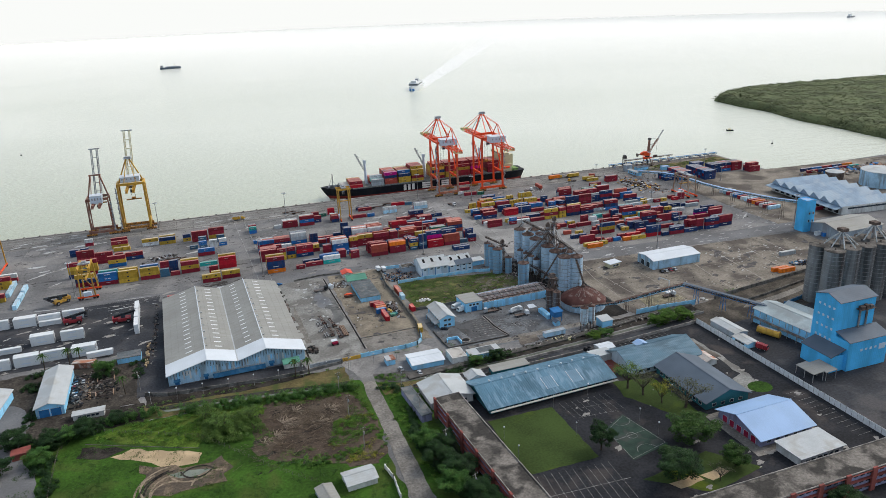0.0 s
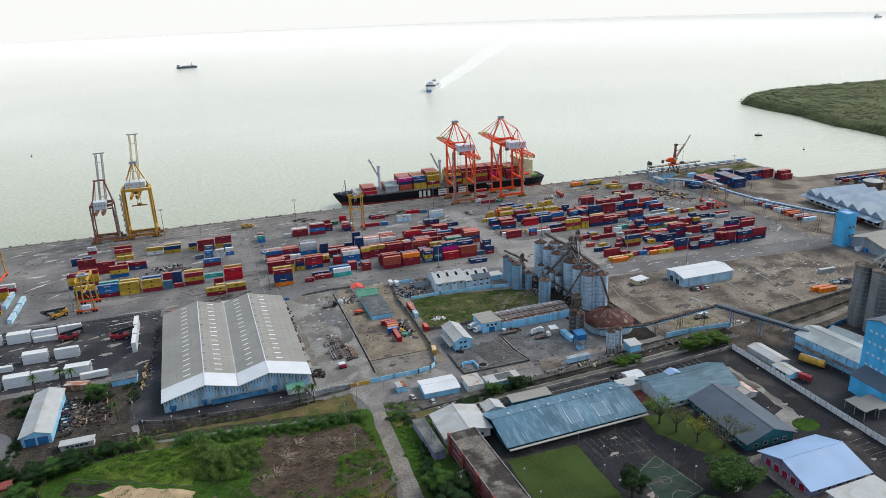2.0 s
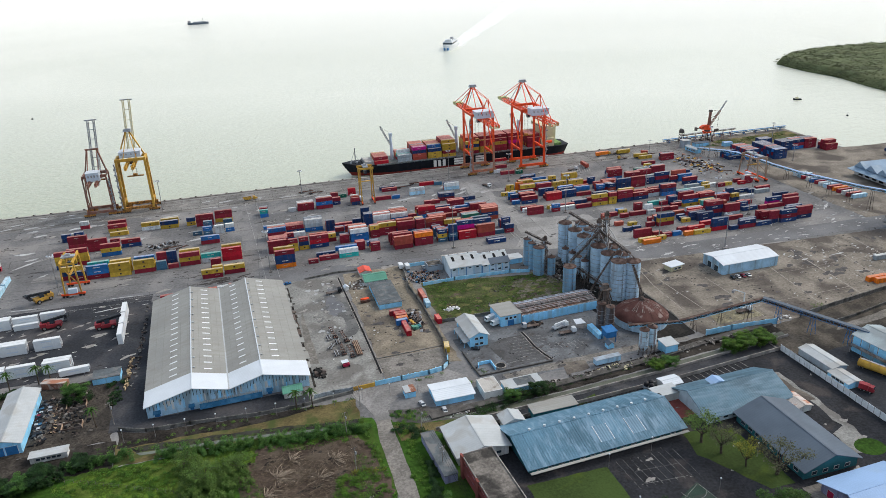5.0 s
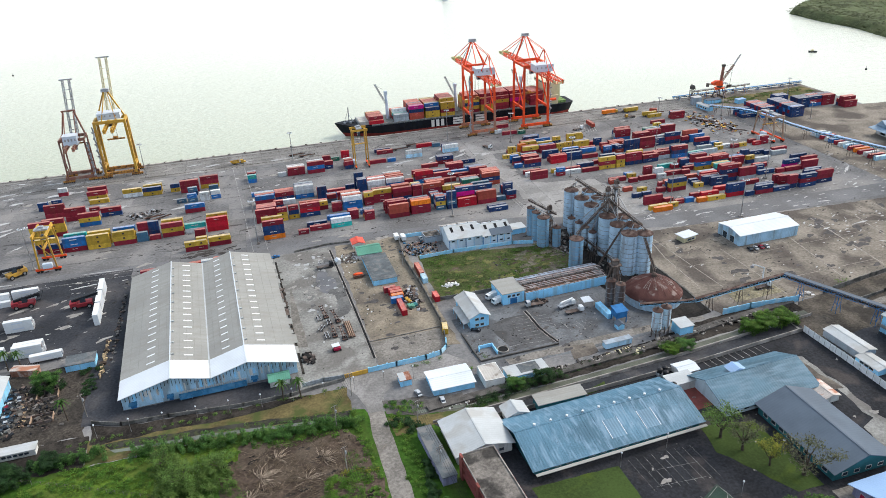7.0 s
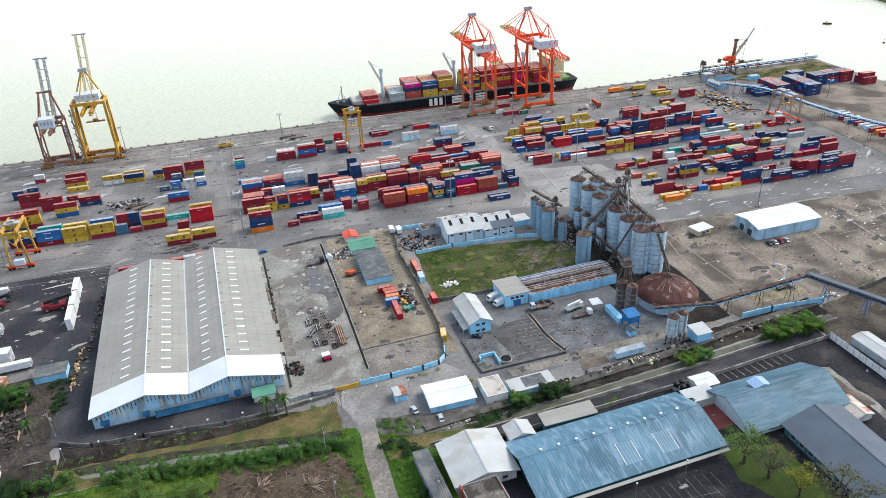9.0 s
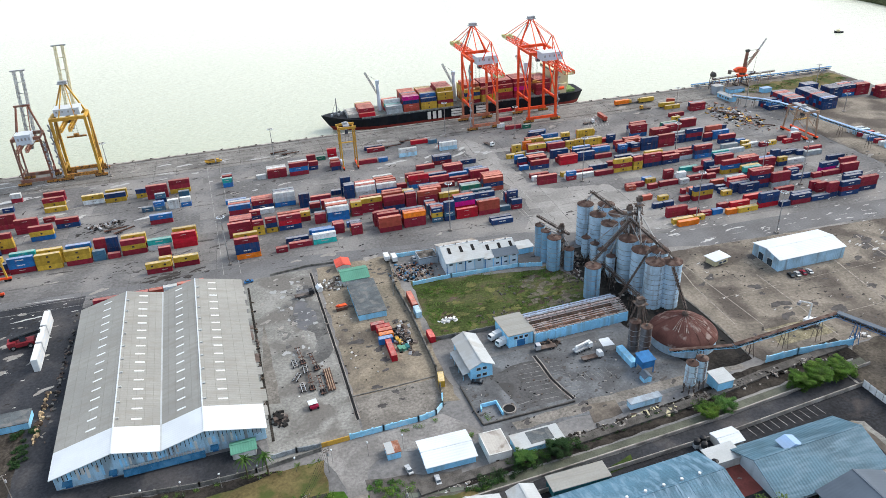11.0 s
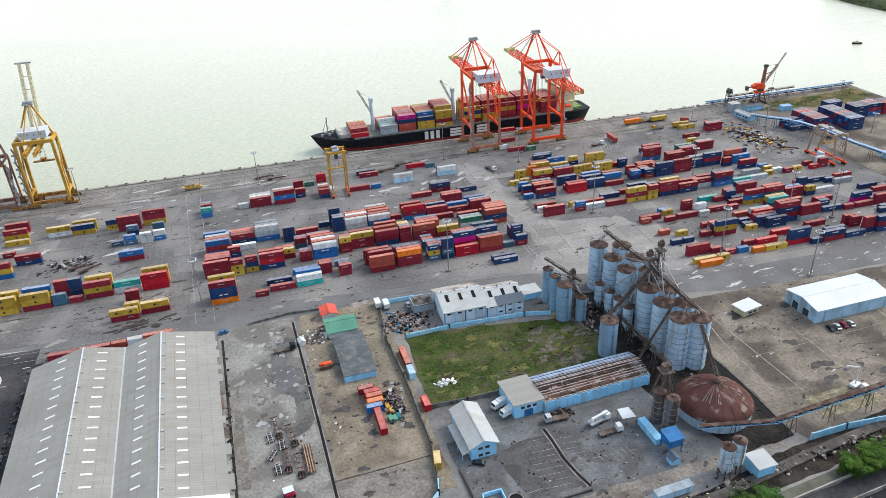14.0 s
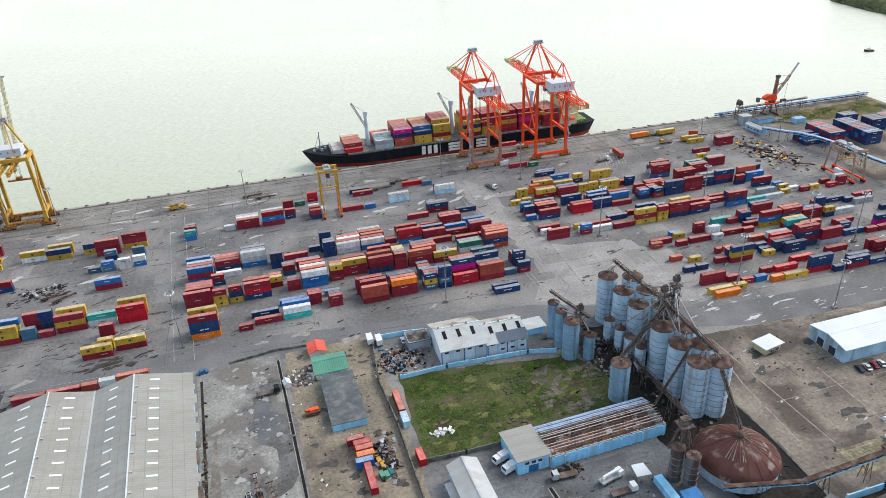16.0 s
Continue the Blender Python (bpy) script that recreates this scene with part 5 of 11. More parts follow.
def elevator_tower(x, y, top, spouts):
    """A slim braced mast with two bucket-elevator legs, landings and a fan of spouts."""
    w = 1.25
    root = thing("elevator_tower", "rusty steel elevator tower with spouts above the silos", "tower", x, y, 0, 0, "elevator towers")
    g = Geo()
    for k in range(int(top / 3.1) - 1):
        z0 = k * 3.1
        for sx, sy in ((-1, -1), (1, -1), (1, 1), (-1, 1)):
            g.beam((sx * w, sy * w, z0), (sx * w, sy * w, z0 + 3.1), 0.2)
        for a, b in (((-w, -w), (w, -w)), ((w, -w), (w, w)), ((w, w), (-w, w)), ((-w, w), (-w, -w))):
            g.beam((*a, z0 + 3.1), (*b, z0 + 3.1), 0.18)
            g.beam((*a, z0), (*b, z0 + 3.1), 0.14)
    part("frame", g, M["rusty"], root)
    for k in (top - 13.5, top - 8.5, top - 4):
        part("platform", Geo().box(-2.0, 2.0, -2.0, 2.0, k, k + 0.15), M["rusty"], root)
        r = Geo()
        for s in (-1.95, 1.95):
            r.beam((s, -1.95, k + 1.1), (s, 1.95, k + 1.1), 0.08).beam((-1.95, s, k + 1.1), (1.95, s, k + 1.1), 0.08)
        part("railing", r, M["rusty"], root)
    for s in (-0.6, 0.6):
        part("elevator_leg", Geo().box(s - 0.3, s + 0.3, -0.4, 0.4, 0, top - 1.6), M["greysteel"], root)
    part("head", Geo().box(-1.2, 1.2, -0.8, 0.8, top - 2.2, top - 0.2).box(-0.5, 0.9, -0.5, 0.5, top - 0.2, top + 0.6), M["rusty"], root)
    for i, (dx, dy, dz) in enumerate(spouts):
        part("spout", Geo().tube((0, 0, top - 4.5 - (i % 3) * 1.2), (dx, dy, dz), 0.24, n=8), M["steel"] if i % 3 else M["greysteel"], root)


elevator_tower(207.4, 414.8, 35.5, ((-3.7, 10.6, 23.6), (-4.3, 21.5, 23.6), (4.6, 6.6, 23.6), (4.6, 18.6, 23.6), (-2.8, -6.0, 23.6), (-2.5, -17.5, 23.6), (4.6, -9.2, 23.6), (-10, -3, 14), (-10.4, 3.4, 14), (-11, 9.6, 14)))
elevator_tower(212.2, 415.0, 39.0, ((-3, -5.5, 29), (-3.5, 6.0, 29), (0, -20, 23.6), (0, 18, 23.6), (-7.4, -17.4, 23.6)))
elevator_tower(182.4, 433.0, 21.5, ((-5.6, 12.2, 17.4), (-5.4, 5.4, 17.4), (-4.8, -2.6, 18.0), (1.8, -5.8, 12.0)))
# ridged spout frames on the silo tops
for x, y in ((202.7, 449.1), (203.1, 436.3), (204.9, 397.3), (205.1, 385.8), (212.0, 383.6), (212.0, 394.6)):
    root = thing("grain_distributor", "small rusty spout frame on a silo roof", "machine", x, y, 23.2, 0, "spout frames")
    for sx, sy in ((-1.6, -1.2), (1.6, -1.2), (1.6, 1.2), (-1.6, 1.2)):
        part("strut", Geo().beam((sx, sy, -0.4), ((207.6 - x) * 0.45 + sx * 0.2, sy * 0.2, 2.9), 0.16), M["rusty"], root)
    part("spout", Geo().tube((0, 0, 0), ((207.6 - x) * 0.7, 0, 3.4), 0.28, n=8), M["greysteel"], root)


def spout_tower():
    root = thing("elevator_tower", "rusty spouted leg tower beside the dome", "tower", 184.5, 362.0, 0)
    for i in range(8):
        a = 2 * math.pi * i / 8
        part("spout", Geo().tube((4.0 * math.cos(a), 4.0 * math.sin(a), 8 if i % 2 else 13), (0.5 * math.cos(a), 0.5 * math.sin(a), 22.5), 0.3, n=8), M["rusty"], root)
    part("leg_casing", Geo().box(-0.6, 0.6, -0.6, 0.6, 0, 21), M["rusty"], root)
    part("head", Geo().box(-1.5, 1.5, -1.2, 1.2, 20.4, 22.4), M["rusty"], root)
    part("platform", Geo().box(-2.4, 2.4, -2.4, 2.4, 19.9, 20.1), M["rusty"], root)


spout_tower()
g = thing("hopper_shed", "deep blue loading hopper with pale blue side panels", "shed", 179.0, 345.8, 0, LAND)
part("bin", Geo().box(-2.6, 2.6, -2.6, 2.6, 3.0, 6.4), M["deepblue"], g)
part("roof", slab(Geo(), (-3, -3, 6.4), (3, -3, 6.4), (3, 3, 7.0), (-3, 3, 7.0), 0.2), M["deepblue"], g)
for sx in (-2.4, 2.4):
    for sy in (-2.4, 2.4):
        part("leg", Geo().beam((sx, sy, 0), (sx, sy, 3), 0.35), M["deepblue"], g)
part("side_panel", Geo().box(-4.0, -1.2, 2.9, 14.5, 0, 2.6), M["bluepaint"], g)
gabled("gate_hut", "small pale blue hut with grey roof", "hut", 176.4, 340.2, 3.2, 3.2, 2.6, 3.6, "y", LAND, "bluepaint", "roofslate", 0.4)
flat_block("pump_house", "small blue pump house with pale roof", "shed", 200.5, 328.2, 6.5, 6.5, 4.6, LAND, "bluepaint", "roofpale", over=0.4, pitch=0.5)

# ---- lorry park buildings ----
h = gabled("office_house", "two-storey pale blue house with pale gabled roof", "house", 117.2, 371.8, 9.0, 20.0, 6.2, 8.2, "y", LAND, "bluepaint", "roofpale", 0.9)
openings(h, M["window"], 9, 20, 6, "s", 2, 3.9, 1.6, 1.2)
openings(h, M["window"], 9, 20, 6, "w", 5, 3.9, 1.4, 1.1)
openings(h, M["window"], 9, 20, 6, "s", 2, 0.9, 1.6, 1.2)
part("veranda_roof", slab(Geo(), (-4.5, -9.6, 3.9), (-4.5, 6.0, 3.9), (-7.6, 6.0, 3.0), (-7.6, -9.6, 3.0), 0.15), M["roofpale"], h)
for yy in (-9.0, -4.0, 1.0, 5.6):
    part("veranda_post", Geo().beam((-7.3, yy, 0), (-7.3, yy, 3.0), 0.18), M["bluepaint"], h)
h = flat_block("gate_office", "two-storey pale blue office with grey sheet roof", "house", 139.4, 384.0, 11.0, 15.0, 6.0, LAND, "bluepaint", "roofgrey", over=0.6, pitch=-0.8)
openings(h, M["window"], 11, 15, 6, "s", 3, 3.7, 1.5, 1.2)
openings(h, M["deepblue"], 11, 15, 6, "s", 1, 0.0, 3.6, 3.2, "door", 3.0)


M["rustroof"] = surf("rust_red_sheet", (0.26, 0.115, 0.075), 0.8, var=0.25, scale=0.4, stain=(0.45, 0.40, 0.36), amount=0.6, stain_scale=0.4, ribs=("X", 0.9))
M["charred"] = surf("reddish_rubble_floor", (0.20, 0.115, 0.08), 0.95, var=0.4, scale=0.3, stain=(0.05, 0.04, 0.035), amount=0.8, stain_scale=0.2, grain=0.3)
M["pinksteel"] = surf("heat_faded_purlin_paint", (0.50, 0.44, 0.43), 0.8, var=0.2, scale=0.5, stain=(0.22, 0.10, 0.07), amount=0.6, stain_scale=0.5)
M["bluegrey_steel"] = surf("blue_grey_purlin_paint", (0.40, 0.46, 0.53), 0.7, var=0.2, scale=0.5, stain=(0.18, 0.12, 0.10), amount=0.5, stain_scale=0.4)


def burnt_shed():
    root = thing("roofless_shed", "long white-walled shed whose roof has lost its sheets", "shed", 167.2, 384.5, 0, LAND + 0.6)
    w, d, e = 44.0, 15.0, 4.6
    for nm, x0, x1, y0, y1 in (("wall", -w / 2, w / 2, -d / 2, -d / 2 + 0.3), ("wall", -w / 2, w / 2, d / 2 - 0.3, d / 2), ("wall", -w / 2, -w / 2 + 0.3, -d / 2, d / 2), ("wall", w / 2 - 0.3, w / 2, -d / 2, d / 2)):
        part(nm, Geo().box(x0, x1, y0, y1, 0, e), M["bluepaint"] if y0 < 0 and x1 > x0 + 1 else M["whitewall"], root)
    part("floor", Geo().box(-w / 2 + 0.3, w / 2 - 0.3, -d / 2 + 0.3, d / 2 - 0.3, 0.2, 0.4), M["charred"], root)
    for i in range(11):
        x = -w / 2 + 1 + i * (w - 2) / 10
        part("buttress", Geo().box(x - 0.25, x + 0.25, -d / 2 - 0.35, -d / 2, 0, e - 0.5), M["bluepaint"], root)
        part("rafter", Geo().beam((x, -d / 2, e), (x, 0, e + 2.2), 0.24).beam((x, 0, e + 2.2), (x, d / 2, e), 0.24), M["rusty"], root)
    for k in range(15):
        y = -d / 2 + 0.4 + k * (d - 0.8) / 14
        z = e + 2.2 * (1 - abs(y) / (d / 2)) + 0.2
        part("purlin", Geo().beam((-w / 2, y, z), (w / 2, y, z), 0.24), M["rusty"] if k % 4 == 1 else M["bluegrey_steel"] if k > 8 else M["pinksteel"], root)
    part("roof_sheet", slab(Geo(), (-w / 2, d / 2 + 0.5, e), (w / 2, d / 2 + 0.5, e), (w / 2, d / 2 - 3.0, e + 1.0), (-w / 2, d / 2 - 3.0, e + 1.0), 0.12), M["rooflight"], root)
    rng = random.Random(4)
    for k in range(60):
        x, y = rng.uniform(-20, 20), rng.uniform(-5.5, 5.5)
        part("debris", Geo().block(pose(x, y, 0.7, rng.uniform(-9, 9), rng.uniform(-9, 9), rng.uniform(0, 90)), rng.uniform(1, 3.4), rng.uniform(0.8, 2.2), 0.5), M[rng.choice(("rusty", "pinksteel", "rustroof", "charred"))], root)


burnt_shed()


def twin_office():
    root = thing("depot_building", "white and pale blue depot with two dirty pale gabled roofs", "building", 0, 0, 0, 0)
    for x0, x1, y0, y1, eave, ridge in ((126.6, 145.8, 441.0, 460.5, 7.2, 10.6), (145.8, 163.0, 440.2, 456.8, 6.6, 10.0)):
        ym = (y0 + y1) / 2 + 0.6
        part("wall", Geo().solid([(x0, y0, 0), (x0, y1, 0), (x0, y1, eave), (x0, ym, ridge - 0.3), (x0, y0, eave)], (x1 - x0, 0, 0)), M["whiteblue"], root)
        for ya in (y0 - 0.9, y1 + 0.9):
            za = ridge - (ridge - eave) * abs(ya - ym) / abs((y0 if ya < ym else y1) - ym)
            part("roof", slab(Geo(), (x0 - 0.5, ym, ridge), (x1 + 0.3, ym, ridge), (x1 + 0.3, ya, za), (x0 - 0.5, ya, za), 0.2), M["dirtyroof"] if ya > ym else M["roofpale"], root)
        part("ridge_cap", Geo().beam((x0 - 0.5, ym, ridge + 0.05), (x1 + 0.3, ym, ridge + 0.05), 0.5, 0.14), M["roofwhite"], root)
        for i in range(3):
            x = x0 + 2.6 + i * 6.0
            t0, t1 = 0.18, 0.55
            p = [(xx, ym + (y0 - ym) * t, ridge + (eave - ridge) * t + 0.1) for xx, t in ((x, t0), (x + 1.5, t0), (x + 1.5, t1), (x, t1))]
            part("skylight", slab(Geo(), *p, 0.08), M["dark"], root)
            part("roof_vent", Geo().tube((x - 0.8, ym, ridge), (x - 0.8, ym, ridge + 0.8), 0.35, n=8), M["steel"], root)
        for i in range(5):
            x = x0 + i * (x1 - x0 - 0.4) / 4
            part("pilaster", Geo().box(x, x + 0.4, y0 - 0.15, y0, 0, eave - 0.2), M["deepblue"] if i in (0, 2) else M["bluepaint"], root)
        for i in range(4):
            x = x0 + 1.4 + i * (x1 - x0) / 4
            part("window", Geo().box(x, x + 1.7, y0 - 0.06, y0, 5.0, 5.8), M["window"], root)
            if x0 > 140 and i:
                part("window", Geo().box(x, x + 1.7, y0 - 0.06, y0, 2.0, 2.9), M["window"], root)
    part("roof_patch", slab(Geo(), (150.5, 444.0, 8.36), (163.3, 444.0, 8.36), (163.3, 439.3, 6.42), (150.5, 439.3, 6.42), 0.06), M["roofslate"], root, "grey replacement roof sheet")


M["whiteblue"] = surf("white_blue_wall", (0.58, 0.68, 0.76), 0.7, var=0.08, scale=0.2, stain=(0.34, 0.42, 0.48), amount=0.5, stain_scale=0.25, streak=True)
M["dirtyroof"] = surf("brown_stained_roof_sheet", (0.40, 0.385, 0.36), 0.7, var=0.15, scale=0.15, stain=(0.17, 0.14, 0.115), amount=0.8, stain_scale=0.14, ribs=("X", 1.0), bump=0.3)
twin_office()
flat_block("wreck_store", "mouldy grey flat-roofed store beside scrap", "shed", 121.0, 458.5, 9.5, 8.0, 3.6, LAND, "greywall", "flatroof", 0.3)
flat_block("lean_to", "pale flat-roofed lean-to beside silos", "shed", 170.5, 452.0, 8.0, 7.0, 3.2, LAND, "bluepaint", "roofpale", over=0.5)
flat_block("storage_shed", "low storage shed with dark felt roof and blue walls", "shed", 85.0, 431.0, 12.5, 29.0, 3.0, 1.0, "bluepaint", "roofdark", over=0.3)
gabled("site_office", "small site office with green gabled roof", "hut", 83.2, 453.2, 12.5, 11.0, 3.4, 5.2, "x", 1.0, "whitewall", "roofgreen", 0.6)
gabled("red_hut", "small hut with bright red roof", "hut", 79.6, 466.3, 6.6, 7.2, 3.0, 4.0, "y", 1.0, "whitewall", "roofred", 0.5)
gabled("guard_hut", "small hut with green roof at the warehouse front", "hut", 26.5, 350.0, 8.0, 5.5, 3.2, 4.6, "x", LAND, "whitewall", "roofgreen", 0.5)
gabled("bright_roofed_shed", "low blue shed with brilliant white roof", "shed", 93.0, 326.4, 17.0, 12.4, 3.2, 4.2, "x", 0.5, "bluepaint", "roofwhite", 0.6)
flat_block("canal_store", "small worn store with stained flat roof", "shed", 109.5, 323.5, 8.2, 11.0, 3.4, 1.0, "whitewall", "dirtyroof", 0.12)
h = flat_block("canal_workshop", "low pale blue workshop with pale blackened flat roof", "shed", 124.0, 321.5, 17.0, 7.0, 3.2, 2.0, "bluepaint", "roofpale", over=0.4)
part("roof_patch", Geo().box(-3.2, 5.4, -2.6, 3.2, 3.5, 3.56), M["roofdark"], h, "blackened roof sheet")
h = flat_block("kiosk", "tiny blue kiosk with half rusty and half pale roof", "hut", 75.6, 332.8, 4.6, 5.2, 2.8, 2, "bluepaint", "rustroof", over=0.3)
part("roof_patch", Geo().box(-2.5, 0.2, -2.8, 2.8, 3.1, 3.18), M["roofpale"], h, "pale roof sheet")
h = thing("wash_basin", "round concrete basin with pale rim on the lorry park", "basin", 121.2, 341.0, 0.08)
part("rim", Geo().turned((0, 0, 0), [(2.6, 0), (2.6, 0.7), (2.2, 0.7), (2.2, 0.25), (0.01, 0.25)], 20), M["kerb"], h)
part("water", Geo().turned((0, 0, 0.4), [(2.19, 0), (2.19, 0.02), (0.01, 0.02)], 20), M["dark"], h)
h = thing("wash_wall", "low pale blue wall around a washing place", "wall", 0, 0, 0.08)
for p, q in (((111.6, 345.4), (117.8, 345.6)), ((117.8, 345.6), (118.0, 338.8)), ((111.6, 345.4), (111.2, 343.0))):
    part("wall_panel", Geo().beam((*p, 0.8), (*q, 0.8), 0.4, 1.6), M["bluepaint"], h)
h = thing("park_wall", "low dark stone kerb wall round the lorry park", "wall", 0, 0, 0.08)
for p, q in (((108.0, 358.9), (108.8, 344.4)), ((108.8, 344.4), (109.6, 335.9)), ((109.6, 335.9), (128.0, 336.6)), ((128.0, 336.6), (145.7, 337.2))):
    part("wall_panel", Geo().beam((*p, 0.4), (*q, 0.4), 0.45, 0.8), M["darkstone"], h)
h = thing("sun_sail", "white tarpaulin shade stretched on thin poles", "canopy", 171.6, 363.6, 0.08, -4)
part("sheet", slab(Geo(), (-2.4, -2.6, 2.9), (2.6, -2.8, 3.1), (2.0, 2.4, 3.2), (-2.2, 2.6, 2.9), 0.06), M["roofwhite"], h)
for px in (-2.1, 2.1):
    for py in (-2.3, 2.2):
        part("pole", Geo().beam((px, py, 0), (px, py, 2.95), 0.1), M["steel"], h)
h = thing("market_stall", "small magenta cart with a white roof", "cart", 52.7, 364.8, 0.08, 8)
part("body", Geo().box(-1.6, 1.6, -0.9, 0.9, 0.5, 1.7), M["magenta"], h)
part("roof", slab(Geo(), (-1.9, -0.2, 2.3), (1.5, -0.2, 2.3), (1.5, 2.4, 2.5), (-1.9, 2.4, 2.5), 0.1), M["roofwhite"], h)
for px in (-1.5, 1.3):
    part("post", Geo().beam((px, 0.4, 1.6), (px, 0.4, 2.3), 0.1), M["steel"], h)
    part("wheel", Geo().tube((px, -1.0, 0.5), (px, 1.0, 0.5), 0.45, n=12), M["dark"], h)

# ---- concrete pad sheds ----
h = gabled("white_shed", "pale blue clad shed with white low-pitched roof", "shed", 293.5, 400.6, 37.5, 18.5, 6.4, 8.0, "x", 1.2, "bluewall", "roofwhite", 0.4)
openings(h, M["window"], 37.5, 18.5, 6, "w", 2, 0.2, 3.4, 3.6, "door", 3.0)
h = flat_block("gate_kiosk", "small cream kiosk with white overhanging flat roof", "hut", 253.8, 408.4, 8.6, 5.6, 3.2, 12, "cream", "roofwhite", over=0.9)
openings(h, M["window"], 9.5, 7, 3, "s", 2, 1.2, 2.2, 1.1)

# ---- blue mill ----
def mill():
    root = thing("flour_mill", "tall bright blue clad mill tower with grey stepped roofs", "mill", 292.5, 252.0, 0, 1.0)
    part("tower", Geo().solid([(-11.5, -5.5, 0), (-11.5, 9.5, 0), (-11.5, 9.5, 33.0), (-11.5, 2.0, 35.5), (-11.5, -5.5, 33.0)], (23, 0, 0)), M["brightblue"], root)
    for s, y1 in ((-1, -6.2), (1, 10.2)):
        part("roof", slab(Geo(), (-12, 2.0, 36.0), (12, 2.0, 36.0), (12, y1, 33.2), (-12, y1, 33.2), 0.3), M["roofslate"], root)
    part("annex", Geo().box(-11.5, 13.5, -14, -5.5, 0, 15.5), M["brightblue"], root)
    part("annex_roof", slab(Geo(), (-12, -14.6, 15.6), (14, -14.6, 15.6), (14, -5.5, 18.4), (-12, -5.5, 18.4), 0.3), M["roofslate"], root)
    part("side_annex", Geo().box(-20, -11.5, -12, 6, 0, 8.5), M["brightblue"], root)
    part("side_roof", slab(Geo(), (-20.5, -12.6, 8.6), (-11.5, -12.6, 11.5), (-11.5, 6.6, 11.5), (-20.5, 6.6, 8.6), 0.3), M["roofslate"], root)
    for k in range(5):
        for i in range(4):
            part("window", Geo().box(-11.56, -11.5, -3 + i * 2.9, -1.8 + i * 2.9, 6 + k * 5.6, 7.2 + k * 5.6), M["palehouse"], root)
    for k in range(6):
        part("window", Geo().box(-4 + k * 3, -2.6 + k * 3, -14.06, -14, 9.5 + (k % 2) * 0.2, 10.8), M["palehouse"], root)
    for x in (1.5, 6.0):
        part("duct", Geo().tube((x, -6.1, 17), (x, -6.1, 28.5), 0.55, n=10), M["steel"], root, smooth=True)
    part("fan_deck", Geo().box(-1, 9, -8.5, -5.5, 28.2, 28.5).box(0, 2.5, -8, -6, 28.5, 30).box(3.2, 5, -8, -6, 28.5, 30.4).box(6, 8, -8, -6, 28.5, 29.8), M["rusty"], root)
    part("sign_panel", Geo().box(8, 12, -14.1, -14, 8.5, 11.5), M["palehouse"], root, "plain pale panel in place of a sign")
    g2 = gabled("mill_store", "long pale blue store with grey-green roof", "shed", 291.5, 281.0, 17.5, 42.0, 8.6, 11.0, "y", 8.0, "bluepaint", "roofmill", 0.8)
    g3 = gabled("mill_annex", "grey-roofed store with dark blue gable beside the mill", "shed", 306.5, 292.0, 10.5, 19.0, 6.2, 8.4, "y", 12.0, "deepblue", "roofmill", 0.6)
    openings(g3, M["window"], 10.5, 19, 6, "s", 2, 1.0, 2.0, 1.6)
    openings(g2, M["canopyblue"], 17.5, 42, 9, "w", 9, 4.6, 0.3, 3.6)
    part("gallery", Geo().box(-11.0, -8.75, -21, 21, 3.6, 3.9).box(-11.1, -11.0, -21, 21, 3.9, 5.0), M["steel"], g2)
    for i in range(8):
        part("gallery_post", Geo().beam((-10.9, -20.5 + i * 5.8, 0), (-10.9, -20.5 + i * 5.8, 3.6), 0.25), M["steel"], g2)


mill()
for k in range(10):
    silo("tall streaked grey concrete silo", 333 + 11.2 * (k % 5), 301 + 11.2 * (k // 5), 5.6, 35.0, "oldconcrete", "flatroof", 0.4, "concrete silos")


def distributor(x, y):
    root = thing("grain_distributor", "star of pale grain spouts on the concrete silo roof", "machine", x, y, 35.4, 0, "spout heads")
    part("mast", Geo().beam((0, 0, 0), (0, 0, 9.5), 1.2), M["steel"], root)
    part("head", Geo().box(-2.2, 2.2, -2.2, 2.2, 8.5, 10.2), M["rusty"], root)
    for i in range(8):
        a = 2 * math.pi * i / 8 + 0.2
        part("spout", Geo().tube((0, 0, 8.4), (9 * math.cos(a), 9 * math.sin(a), 0.3), 0.35, n=8), M["roofpale"], root)


distributor(342, 306)
distributor(368, 308)

# ---- far port buildings ----
M["sawroof"] = surf("faded_blue_roof_sheet", (0.19, 0.29, 0.40), 0.5, var=0.15, scale=0.08, stain=(0.30, 0.38, 0.45), amount=0.6, stain_scale=0.06, ribs=("X", 1.2), bump=0.4)
def saw_shed():
    root = thing("transit_shed", "long transit shed with pale blue saw-tooth roof and dark truck docks", "warehouse", 509, 474, 0, -4)
    part("wall", Geo().box(-26, 26, -42, 42, 0, 7), M["whitewall"], root)
    part("canopy", slab(Geo(), (-33, -43, 5.4), (-26, -43, 6.6), (-26, 43, 6.6), (-33, 43, 5.4), 0.25), M["sawroof"], root)
    for k in range(7):
        y0 = -42 + k * 12
        part("roof_bay", Geo().solid([(-27, y0, 7), (-27, y0 + 12, 7), (-27, y0 + 7.5, 11.5)], (54, 0, 0)), M["sawroof"], root)
    for k in range(11):
        part("dock_door", Geo().box(-26.1, -26, -39 + k * 7.2, -34.6 + k * 7.2, 0.8, 4.8), M["dark"], root)
    part("window_band", Geo().box(-20, 22, -42.1, -42, 4.2, 5.6), M["window"], root)


